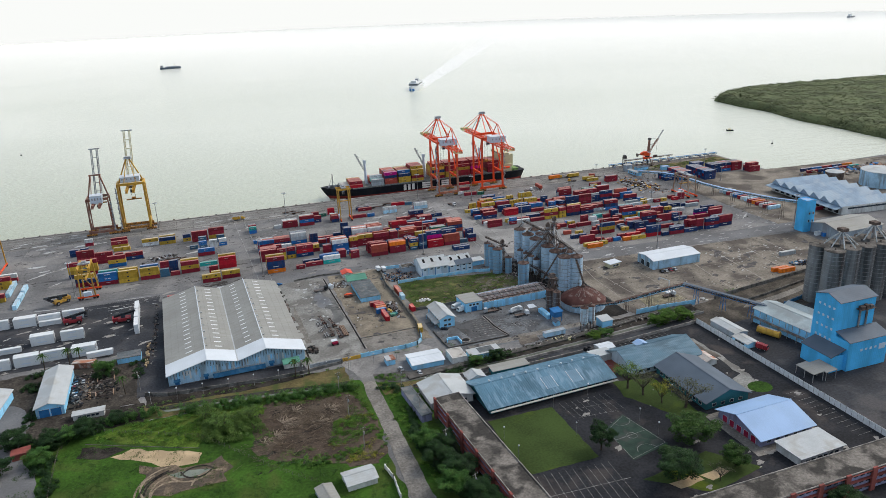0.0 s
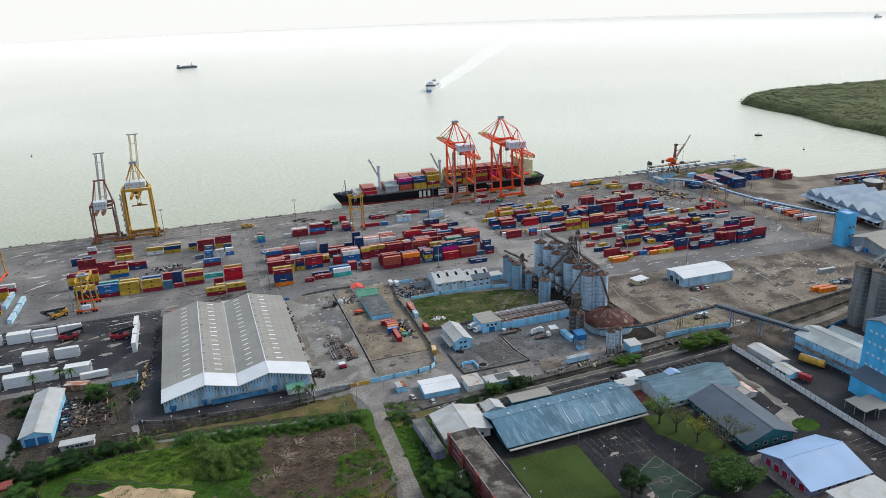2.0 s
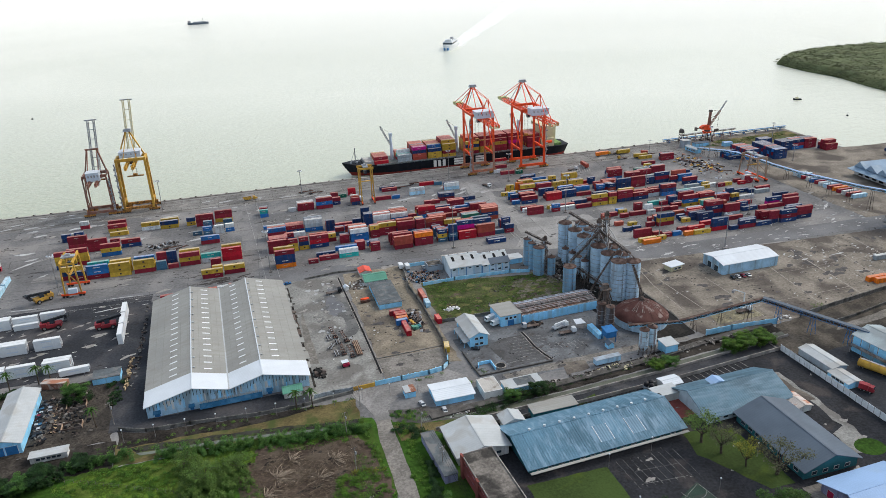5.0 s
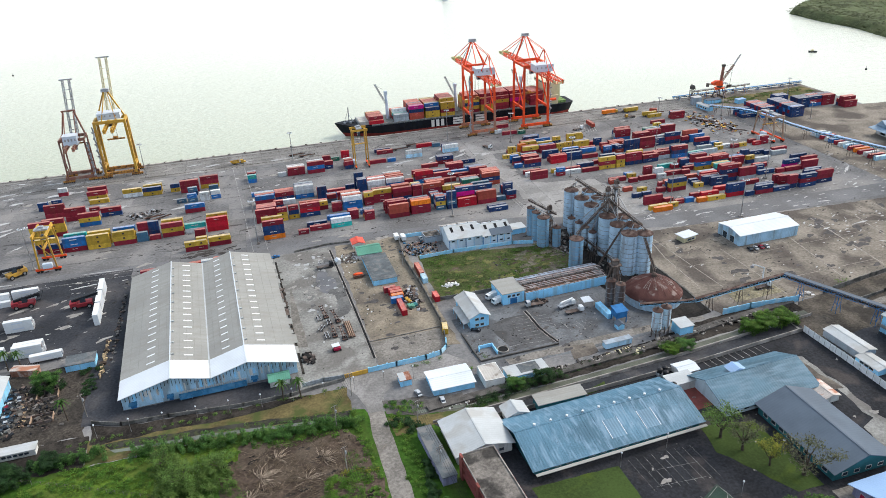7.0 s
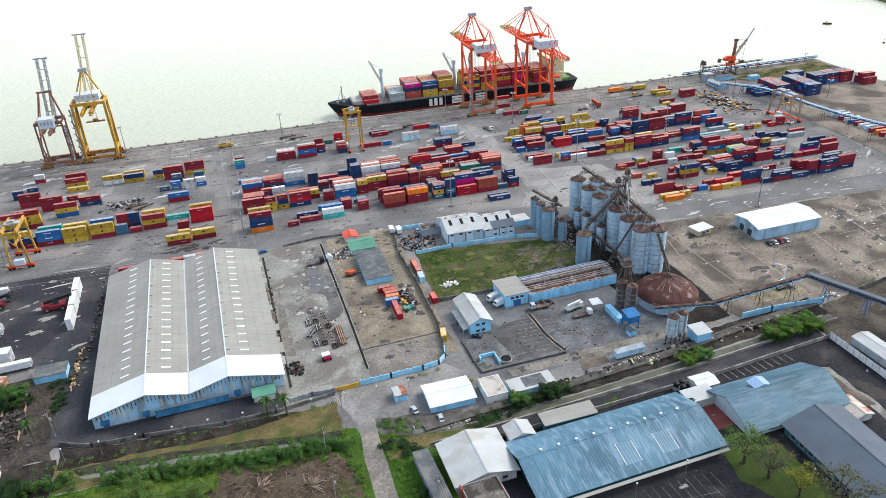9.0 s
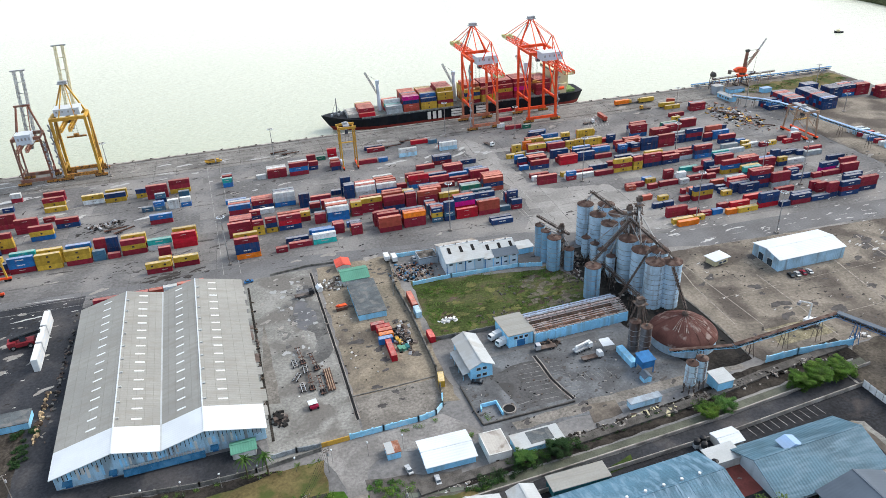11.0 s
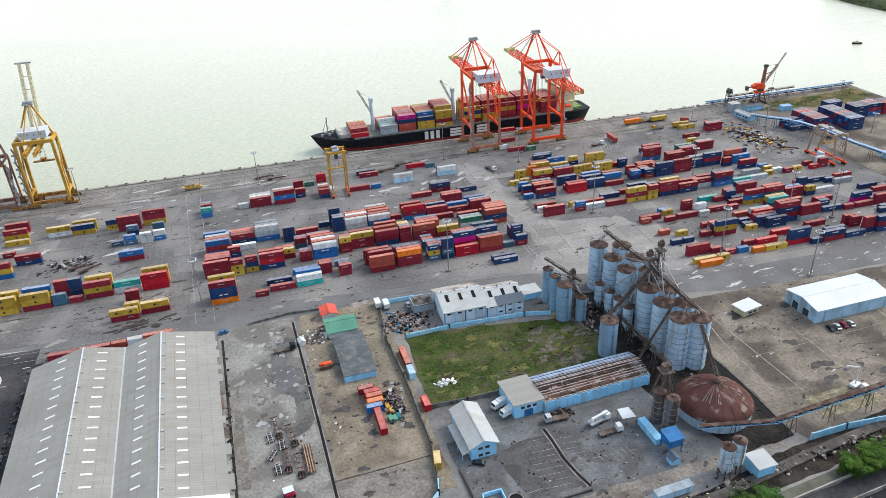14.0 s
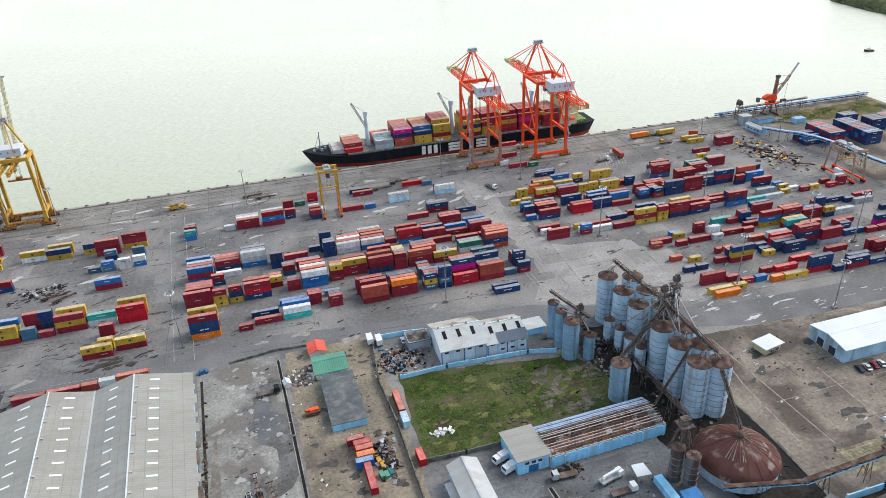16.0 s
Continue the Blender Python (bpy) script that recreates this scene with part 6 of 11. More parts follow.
saw_shed()
h = gabled("pale_hall", "wide hall with dirty pale roof and dark end", "warehouse", 450, 401, 42, 28, 7, 10.5, "x", 3, "greywall", "roofgrey", 1.0)
h = flat_block("conveyor_tower", "tall blue clad conveyor tower", "tower", 426, 417, 9, 9, 24, 2, "brightblue", "rooflight", 0.5)
openings(h, M["dark"], 11, 11, 23, "s", 2, 8, 1.2, 1.6)
openings(h, M["dark"], 11, 11, 23, "s", 2, 14, 1.2, 1.6)
for x, y, r, hh in ((585, 492, 17, 14), (560, 520, 8, 9), (618, 470, 12, 11), (640, 440, 12, 11)):
    root = thing("storage_tank", "pale flat-topped storage tank", "tank", x, y, 0, 0, "storage tanks")
    part("wall", Geo().turned((0, 0, 0), [(r, 0), (r, hh)], 32), M["bluewall"] if r > 10 else M["rusty"], root, smooth=True)
    part("roof", Geo().turned((0, 0, hh), [(r + 0.2, 0), (r + 0.2, 0.3), (0.01, 2.2)], 32), M["roofpale"], root, smooth=True)
for x, y, w, d, hh in ((470, 355, 30, 22, 9), (520, 345, 40, 26, 8), (560, 400, 36, 24, 8), (600, 400, 26, 22, 7), (480, 300, 44, 30, 9), (560, 300, 40, 30, 8)):
    gabled("port_shed", "low port shed with pale sheet roof", "shed", x, y, w, d, hh - 3, hh, "x", 2, "greywall", "roofpale", 0.6, "far sheds")


# ---- school compound ----
M["tankblack"] = surf("black_plastic", (0.022, 0.023, 0.026), 0.45, var=0.15)
M["ruststreak"] = surf("rust_streaked_sheet", (0.47, 0.43, 0.40), 0.7, var=0.2, scale=0.2, stain=(0.36, 0.13, 0.06), amount=0.85, stain_scale=0.35, ribs=("Y", 1.0), streak=(0.2, 1, 1), edge=(0.47, 0.56))
M["roofold"] = surf("darkened_blue_roof_sheet", (0.080, 0.172, 0.245), 0.42, var=0.24, scale=0.07, stain=(0.20, 0.315, 0.42), amount=0.75, stain_scale=0.5, ribs=("X", 1.1), bump=0.2, streak=(1, 0.14, 1), edge=(0.48, 0.68))
M["roofdim"] = surf("dull_blue_corrugated_sheet", (0.064, 0.136, 0.19), 0.5, var=0.25, scale=0.08, stain=(0.145, 0.235, 0.305), amount=0.6, stain_scale=0.5, ribs=("X", 1.1), bump=0.35, streak=(0.2, 1, 1), edge=(0.46, 0.66))
M["sheetblue"] = surf("newer_blue_roof_sheet", (0.135, 0.235, 0.32), 0.45, var=0.1, scale=0.1, ribs=("X", 1.1), bump=0.4)
def long_hall(label, x, y, w, d, eave, ridge, rz, roof, walls, wins, over=1.6, peak=0.0):
    h = gabled("school_hall", label, "hall", x, y, w, d, eave, ridge, "x", rz, walls, roof, over, peak=peak)
    openings(h, M["window"], w, d, eave, "s", wins, 1.2, 2.2, 1.4)
    return h


h = long_hall("long hall with blue-grey ribbed roof and green fascia", 138.0, 282.5, 66, 26, 3.6, 7.6, 3.5, "roofold", "greenwall", 14, peak=1.5)
for i in range(9):
    part("roof_vent", Geo().tube((-26 + i * 6.5, 2.4, 7.4), (-26 + i * 6.5, 2.4, 8.1), 0.5, n=10), M["roofwhite"], h, smooth=True)
for xx in (-2, 12):
    part("roof_patch", slab(Geo(), (xx, -3.4, 6.34), (xx + 6.0, -3.4, 6.34), (xx + 6.0, -11.0, 4.22), (xx, -11.0, 4.22), 0.06), M["sheetblue"], h, "newer blue roof sheet")
    for e in (xx, xx + 5.8):
        part("roof_patch_edge", slab(Geo(), (e, -3.4, 6.44), (e + 0.22, -3.4, 6.44), (e + 0.22, -11.0, 4.32), (e, -11.0, 4.32), 0.16), M["roofwhite"], h, "white edging strip")
for k in range(17):
    part("roof_seam", slab(Geo(), (-34 + k * 4.2, 1.4, 7.66), (-33.8 + k * 4.2, 1.4, 7.66), (-33.8 + k * 4.2, -14.5, 3.22), (-34 + k * 4.2, -14.5, 3.22), 0.1), M["roofold"], h)
part("walkway_roof", Geo().box(-34, 34, -16.6, -15.3, 2.7, 2.85), M["roofgrey"], h)
h = flat_block("low_annex", "low annex with worn grey-green flat roof", "hall", 129.4, 300.4, 19.5, 5.6, 3.6, 1.5, "greenwall", "roofgrey", over=0.5, pitch=0.4)
patch("annex_lawn", [(142, 301.2), (151, 303.6), (152, 307.0), (143, 304.4)], 0.1, M["lawn"], "small lawn behind the long hall", "grass", 0.3, kind="stuff")
h = long_hall("second hall with streaked blue-grey roof", 203.8, 285.0, 40, 22, 4.2, 8.6, 3.0, "roofdim", "whiteblue", 8, peak=1.5)
part("roof_hatch", Geo().solid([(-9, 1.5, 8.2), (-2, 1.5, 8.2), (-5.5, 1.5, 9.6)], (0, 5.0, 0)), M["rooflight"], h)
h = gabled("classroom_block", "grey gabled classroom block with teal walls", "hall", 208.6, 253.0, 23.4, 37, 4.4, 8.8, "y", 1.2, "greenwall", "roofslate", 1.2)
openings(h, M["window"], 23.4, 37, 4, "s", 4, 1.2, 2.0, 1.4)
openings(h, M["window"], 23.4, 37, 4, "w", 8, 1.2, 2.2, 1.4)
h = gabled("assembly_hall", "assembly hall with light blue roof and crimson doors", "hall", 213.2, 215.8, 27.5, 25, 4.2, 8.2, "x", 2.5, "violetwall", "rooflight", 1.4, peak=1.2)
openings(h, M["magenta"], 27.5, 25, 4, "w", 5, 0.0, 2.6, 3.0, "door")
openings(h, M["window"], 27.5, 25, 4, "s", 5, 1.2, 2.0, 1.2)
h = flat_block("canteen", "flat-roofed canteen with cream roof", "hall", 216.2, 193.4, 22.6, 12.6, 3.8, 3.5, "whitewall", "roofpale", over=0.8)
openings(h, M["window"], 22.6, 12.6, 3.8, "s", 6, 1.1, 2.2, 1.3)
h = flat_block("stair_block", "small flat white link roof", "hall", 178.5, 295.0, 11, 6.5, 3.6, 3, "whitewall", "roofpale", over=0.4)
h = gabled("caretaker_house", "pale roofed house beside the lane", "house", 92.2, 290.5, 20.5, 19, 4.4, 7.0, "y", LAND, "whitewall", "roofpale", 1.0)
openings(h, M["window"], 20.5, 19, 4, "s", 4, 1.4, 1.8, 1.2)
gabled("small_annex", "small annex with pale gabled roof", "hut", 110.3, 298.8, 8.6, 6.6, 3.4, 5.0, "y", LAND, "whitewall", "roofpale", 0.6)
flat_block("lane_store", "low store with blackened flat roof", "shed", 76.2, 286.0, 5.0, 27, 3.6, 4.5, "violetwall", "roofdark", 0.0, 0.3)
patch("brick_yard", [(174.6, 279.5), (184, 280.5), (184.4, 292.5), (174.8, 292)], 0.09, M["brickred"], "brick-red paved court between the halls", "pavement", 0.2)
patch("pink_court", [(229, 298), (233, 297.5), (235, 284), (236.5, 274), (232, 273.5), (231, 284)], 0.088, M["pad"], "pale dusty concrete beside the fence", "pavement", 0.8)
gabled("rusty_shelter", "low open shelter with rust-streaked white gabled roof", "shed", 225.6, 272.6, 7.2, 10, 2.8, 3.9, "y", 3, "whitewall", "ruststreak", 0.5)
h = gabled("plant_room", "small plant room with white sheet roof beside the halls", "hut", 185.0, 301.6, 8.4, 6.6, 3.2, 4.0, "x", 3, "whitewall", "roofwhite", 0.4)
for k, (xx, yy) in enumerate(((174.6, 303.4), (177.2, 303.9), (176.0, 301.2))):
    h = thing("water_tank", "black plastic water tank on a low stand", "tank", xx, yy, 0.06, 0, "water tanks")
    part("stand", Geo().box(-1.1, 1.1, -1.1, 1.1, 0, 1.5), M["greysteel" if "greysteel" in M else "steel"], h)
    part("drum", Geo().turned((0, 0, 1.5), [(1.1, 0), (1.1, 1.7), (0.5, 2.1), (0.01, 2.1)], 14), M["tankblack"], h, smooth=True)


def classroom_wing(x, y, w, d, rz, face, storeys=3):
    """A long concrete wing with red piers, blue infill, galleries and a stained flat roof."""
    h = storeys * 3.1
    root = thing("school_wing", "three-storey school wing with brick-red piers and stained flat roof", "school", x, y, 0, rz, "school wings")
    part("wall", Geo().box(-w / 2, w / 2, -d / 2, d / 2, 0, h), M["violetwall"], root)
    part("roof", Geo().box(-w / 2 - 0.8, w / 2 + 0.8, -d / 2 - 0.8, d / 2 + 0.8, h, h + 0.35), M["flatroof"], root)
    par = Geo()
    par.box(-w / 2 - 0.8, -w / 2 - 0.5, -d / 2 - 0.8, d / 2 + 0.8, h + 0.35, h + 0.8).box(w / 2 + 0.5, w / 2 + 0.8, -d / 2 - 0.8, d / 2 + 0.8, h + 0.35, h + 0.8)
    par.box(-w / 2 - 0.5, w / 2 + 0.5, -d / 2 - 0.8, -d / 2 - 0.5, h + 0.35, h + 0.8).box(-w / 2 - 0.5, w / 2 + 0.5, d / 2 + 0.5, d / 2 + 0.8, h + 0.35, h + 0.8)
    part("parapet", par, M["kerb"], root)
    n = max(2, int(d / 13))
    for i in range(n + 1):
        yy = -d / 2 + i * d / n
        for sx in (face,):
            part("pier", Geo().box(sx * (w / 2) - 0.4 + sx * 0.9, sx * (w / 2) + 0.4 + sx * 0.9, yy - 1.1, yy + 1.1, 0, h + 1.0), M["brickred"], root)
    for k in range(storeys):
        for sx in (-1, 1):
            part("gallery_slab", Geo().box(min(sx * w / 2, sx * (w / 2 + 1.2)), max(sx * w / 2, sx * (w / 2 + 1.2)), -d / 2, d / 2, 3.1 * k + 2.9, 3.1 * k + 3.1), M["brickred"], root)
            m = int(d / 3.2)
            for i in range(m):
                yy = -d / 2 + (i + 0.5) * d / m
                part("window", Geo().box(sx * w / 2 - 0.05, sx * w / 2 + 0.05, yy - 1.0, yy + 1.0, 3.1 * k + 1.1, 3.1 * k + 2.5), M["window"], root)
    return root


classroom_wing(91.2, 231, 10.4, 87, 4.3, -1)
classroom_wing(193.0, 171.5, 10.8, 104, -88.2, 1)


# ---- walls, fences, kerbs, canal ----
M["bluewallpaint"] = surf("bright_pale_blue_wall", (0.28, 0.60, 0.82), 0.7, var=0.15, scale=0.3, stain=(0.55, 0.6, 0.62), amount=0.5, stain_scale=0.3)
M["greywallold"] = surf("mouldy_grey_wall", (0.17, 0.165, 0.155), 0.9, var=0.3, scale=0.3, stain=(0.06, 0.06, 0.055), amount=0.8, stain_scale=0.25)
M["dirtywhite"] = surf("flaking_white_wall", (0.34, 0.38, 0.41), 0.8, var=0.25, scale=0.4, stain=(0.10, 0.11, 0.12), amount=0.8, stain_scale=0.3, edge=(0.46, 0.58))
M["whitefence"] = surf("white_fence_panel", (0.78, 0.80, 0.82), 0.6, var=0.1, scale=0.3, stain=(0.45, 0.46, 0.46), amount=0.4, stain_scale=0.3)


def wall_run(name, pts, h, mat, label, category="wall", thick=0.35, pier=0.0, kind="structure"):
    """A wall along a line of points, with piers at even steps if asked for."""
    root = tagged(new(name), label, category, "", kind)
    for p, q in zip(pts, pts[1:]):
        part("wall_panel", Geo().beam((*p, h / 2), (*q, h / 2), thick, h), M[mat], root)
        if pier:
            n = max(1, int(math.dist(p, q) / pier))
            for i in range(n + 1):
                x, y = p[0] + (q[0] - p[0]) * i / n, p[1] + (q[1] - p[1]) * i / n
                part("pier", Geo().box(x - 0.3, x + 0.3, y - 0.3, y + 0.3, 0, h + 0.25), M[mat], root)
    return root


wall_run("wall_yard_south", [(63, 344.4), (75, 345.0), (88, 345.6), (95, 347.0), (98.5, 350.5), (99.6, 355)], 2.3, "bluewallpaint", "pale blue painted yard wall", pier=3.2)
wall_run("wall_gate_west", [(35.5, 343.2), (44, 344.0), (52.3, 343.6)], 2.0, "dirtywhite", "grey wall with flaking white and blue paint", pier=4.2)
wall_run("wall_gate", [(52.5, 343.6), (62.5, 344.2)], 2.0, "craneyellow", "mustard yellow gate panels")
wall_run("wall_yard_east", [(99.8, 355.5), (102, 372), (101.8, 412), (100.2, 438), (103, 466)], 2.2, "greywallold", "dark mouldy yard wall", pier=5.0)
wall_run("wall_lot_cross", [(67.2, 366.7), (84, 367.3), (100.5, 368.4)], 0.5, "greywallold", "low broken cross wall")
wall_run("wall_lot_north", [(44, 470), (63, 473), (76, 472)], 1.2, "greywallold", "low dark wall beside the road")
wall_run("wall_field_north", [(109, 437.5), (128, 438.5), (162, 437), (173, 434)], 2.0, "bluewallpaint", "pale blue wall along the grass field", pier=4.0)
wall_run("wall_field_south", [(105.5, 391.5), (121, 391), (134, 391.2)], 1.8, "greywallold", "grey wall below the grass field", pier=4.0)
wall_run("wall_front", [(-45.3, 346.5), (-34.3, 342.0), (-16.8, 341.3), (11.5, 338.6), (30, 338.8), (52, 342)], 1.6, "greywallold", "mouldy wall along the warehouse front", pier=6.0)
wall_run("wall_scrap", [(105, 467), (118, 466.5), (127, 465)], 2.2, "bluewallpaint", "pale blue wall beside scrap")
wall_run("wall_pad_west", [(222.6, 424), (221.3, 392), (222.8, 370), (222.6, 341)], 0.35, "greywallold", "dark broken kerb of the concrete pad", thick=0.7)
wall_run("wall_pad_south", [(226, 334.6), (240.4, 335.0), (265, 333.3)], 3.0, "bluewallpaint", "pale blue wall along the pad", pier=6.0)
wall_run("wall_pad_east", [(281, 335), (313.5, 340.6), (367.4, 349.1), (420, 357.4)], 2.4, "greywallold", "dark wall beyond the pad", pier=8.0)
wall_run("wall_rail", [(291, 324.4), (308, 326.8), (352.6, 336.8), (420, 351)], 1.6, "greywallold", "low dark wall beside the dirt strip", pier=9.0)
wall_run("wall_mill_fence", [(311.5, 311.5), (345, 319.8), (420, 334.5)], 2.2, "canopyblue", "dark blue sheet fence of the mill", pier=4.0)
patch("rail_strip", [(252, 318), (265, 333), (281, 335), (420, 357), (420, 322), (300, 304), (252, 304)], 0.066, surf("dark_trodden_dirt", (0.082, 0.072, 0.060), 0.95, var=0.4, scale=0.12, fine=0.8, bump=0.6, stain=(0.034, 0.031, 0.028), amount=0.8, stain_scale=0.09, grain=0.3), "dark trodden dirt between the pad and the mill", "ground", 0.6)
patch("mill_road", [(287.7, 317.8), (293, 321.8), (319.7, 325.9), (348, 332.6), (420, 347.4), (420, 342), (343.8, 326.6), (316, 319.8)], 0.09, M["lane"], "pale concrete road behind the mill", "road", 0.2)

wall_run("wall_canal_north", [(80, 313), (140, 318.5), (186, 323), (222, 329), (262, 334)], 0.9, "darkstone", "dark rubble canal bank", thick=3.6)
wall_run("wall_canal_south", [(80, 304.5), (120, 307), (188, 312.5), (262, 321)], 1.3, "kerb", "concrete canal wall", thick=0.5)
patch("canal", [(80, 305.4), (120, 307.8), (188, 313.4), (262, 321.8), (262, 325.6), (222, 320.8), (186, 316.6), (140, 312.6), (80, 309.6)], 0.1, surf("canal_water", (0.085, 0.092, 0.070), 0.4, var=0.3, scale=0.2, spec=0.15, bump=0.1), "murky green canal water", "water")
patch("canal_slope", [(80, 310.5), (140, 313.6), (186, 317.6), (222, 322.0), (262, 326.6), (262, 333.5), (222, 328.5), (186, 323), (140, 318.6), (80, 313.6)], 0.0815, M["dirt"], "dark stony slope down to the canal", "bank", 0.5)
patch("canal_walk", [(80, 304.2), (120, 306.6), (188, 312.1), (249, 319.3), (249, 312.6), (192, 306.2), (112, 301.2), (82, 301.6)], 0.082, M["asphalt"], "dark stained asphalt beside the canal", "pavement", 0.3)
wall_run("wall_school_north", [(82, 301), (112, 300.5), (192, 305.5), (250, 311.5)], 1.8, "kerb", "concrete schoolyard wall")


def panel_fence(pts, h=2.6):
    root = tagged(new("white_fence"), "white steel panel fence along the mill yard", "fence", "", "structure")
    for p, q in zip(pts, pts[1:]):
        n = max(1, int(math.dist(p, q) / 3.0))
        for i in range(n):
            a, b = i / n, (i + 0.94) / n
            pa = (p[0] + (q[0] - p[0]) * a, p[1] + (q[1] - p[1]) * a)
            pb = (p[0] + (q[0] - p[0]) * b, p[1] + (q[1] - p[1]) * b)
            part("fence_panel", Geo().beam((*pa, h / 2 + 0.1), (*pb, h / 2 + 0.1), 0.08, h), M["whitefence"], root)
            part("post", Geo().beam((*pa, 0), (*pa, h + 0.3), 0.14), M["steel"], root)


panel_fence([(249.7, 311.3), (250.6, 287), (250.8, 267), (252.4, 216), (253.5, 165)], 3.1)


def wire_fence(pts, h=1.9, step=3.0):
    root = tagged(new("wire_fence"), "thin wire fence on steel posts", "fence", "", "structure")
    for p, q in zip(pts, pts[1:]):
        n = max(1, int(math.dist(p, q) / step))
        for i in range(n):
            x, y = p[0] + (q[0] - p[0]) * i / n, p[1] + (q[1] - p[1]) * i / n
            part("post", Geo().beam((x, y, 0), (x, y, h), 0.1), M["greywallold"], root)
        for z in (0.5, 1.2, h - 0.05):
            part("wire", Geo().beam((*p, z), (*q, z), 0.035), M["rusty"], root)


wire_fence([(-77.5, 316), (-79.3, 308), (-78.5, 279.5), (-78, 230)])
wire_fence([(-68, 321), (-58, 317), (-21, 298.5), (-8.5, 284.3), (8, 262.5), (23.7, 247.1)])
wall_run("wall_plot_kerb", [(-69, 311.7), (-50, 302.8), (-21, 289.8)], 0.16, "darkstone", "low dark kerb along the sand plot")


# markings, joints, puddles and stains
M["fadedpaint"] = surf("faded_yard_paint", (0.33, 0.33, 0.32), 0.8, var=0.3, scale=0.5, stain=(0.10, 0.10, 0.10), amount=0.8, stain_scale=0.4)
def strips(name, rows, label, mat="paint", level=0.12):
    """Flat painted or sawn lines: x0, y0, x1, y1, width."""
    g = Geo()
    for x0, y0, x1, y1, w in rows:
        d = Vector((x1 - x0, y1 - y0, 0)).normalized()
        s = Vector((-d.y, d.x, 0)) * (w / 2)
        g.solid([Vector((x0, y0, level - 0.04)) + s, Vector((x0, y0, level - 0.04)) - s, Vector((x1, y1, level - 0.04)) - s, Vector((x1, y1, level - 0.04)) + s], (0, 0, 0.04))
    return setting(name, g, M[mat], label, "marking", "stuff")


CHANNEL = [(142.0, 368, 142.5, 362), (142.5, 362, 142.8, 352.7), (142.8, 352.7, 144.1, 346), (144.1, 346, 146.0, 339)]
strips("bay_marking", [(132, 364 - i * 2.7, 141.4, 363.6 - i * 2.7, 0.1) for i in range(9)] + [(145 + i * 0.3, 362 - i * 2.7, 150 + i * 0.3, 361.6 - i * 2.7, 0.1) for i in range(8)]
       + [(154 + i * 2.2, 353 - (i % 2), 155.4 + i * 2.2, 346, 0.1) for i in range(6)] + [(152, 350, 168, 349, 0.1), (122 + 0.6, 342, 131, 343, 0.1)], "worn white parking bay lines", "fadedpaint", 0.125)
strips("kerb_channel", [(*q, 0.9) for q in CHANNEL], "dark drain channel", "dark", 0.13)
strips("kerb_line", [(x0 + s, y0, x1 + s, y1, 0.35) for s in (-0.8, 0.8) for x0, y0, x1, y1 in CHANNEL], "pale kerbs beside the drain", "kerb", 0.2)
strips("lot_trench", [(63.4, 466, 66.1, 393.5, 0.9), (66.1, 393.5, 66.6, 376.7, 0.9), (66.6, 376.7, 67.2, 353.5, 0.9)], "dark open drain between the lots", "dark", 0.12)
strips("trench_kerb", [(x0 + s, y0, x1 + s, y1, 0.3) for s in (-0.7, 0.7) for x0, y0, x1, y1 in ((63.4, 466, 66.1, 393.5), (66.1, 393.5, 66.6, 376.7), (66.6, 376.7, 67.2, 353.5))], "pale concrete kerbs of the drain", "kerb", 0.22)
strips("court_marking", [(106 + i * 3.1, 219 - i * 0.2, 104 + i * 3.1 + i * 0.1, 192, 0.09) for i in range(11)] + [(104, 206, 140, 205, 0.14), (142, 250, 160, 249, 0.07), (143, 257, 161, 256, 0.07)] + [(139 + 3 * i, 264, 140.4 + 3 * i, 248, 0.05) for i in range(9)]
       + [(196 + i * 3.3, 306.5 + i * 0.2, 197 + i * 3.3, 301.5 + i * 0.2, 0.2) for i in range(10)] + [(240 + i * 0.3, 232 - i * 3.4, 248 + i * 0.3, 232.5 - i * 3.4, 0.09) for i in range(12)], "worn white yard lines", "fadedpaint", 0.12)
strips("lane_marking", [(14 + k * 0.9, 630, 22 + k * 0.9, 478, 0.25) for k in (0, 9)] + [(182 + k, 600, 186 + k, 476, 0.3) for k in (0, 2.2, 12)] + [(-150, 483 - k, 14, 478 - k, 0.16) for k in (0, 6)] + [(262 + i * 16, 431 - i * 0.25, 269 + i * 16, 430.9 - i * 0.25, 0.3) for i in range(10)]
       + [(283 + k * 2.2, 606, 290 + k * 2.2, 628, 0.5) for k in range(8)] + [(-1000, 650, 420, 650, 0.25), (-400, 640, 400, 640, 0.25)], "worn white yard lanes", "fadedpaint", 0.10)
M["joint"] = surf("filled_joint", (0.30, 0.275, 0.24), 0.9, var=0.3, scale=0.3, stain=(0.10, 0.09, 0.085), amount=0.7, stain_scale=0.3)
M["crack"] = surf("dark_joint", (0.055, 0.05, 0.048), 0.95, var=0.3)
strips("pad_joint", [(234.6, 412, 231.4, 393, 0.5), (231.4, 393, 230.4, 360, 0.5), (237, 421, 241, 356, 0.4), (264.3, 392, 264.8, 340, 0.5), (307.2, 392, 301.0, 345, 0.7), (236, 380, 420, 386, 0.2), (238, 352, 330, 355, 0.3), (335, 408, 329.2, 346, 0.7), (360.6, 402, 354, 360, 0.6), (384, 412, 378, 366, 0.5)], "pale filled joints in the concrete pad", "joint", 0.11)
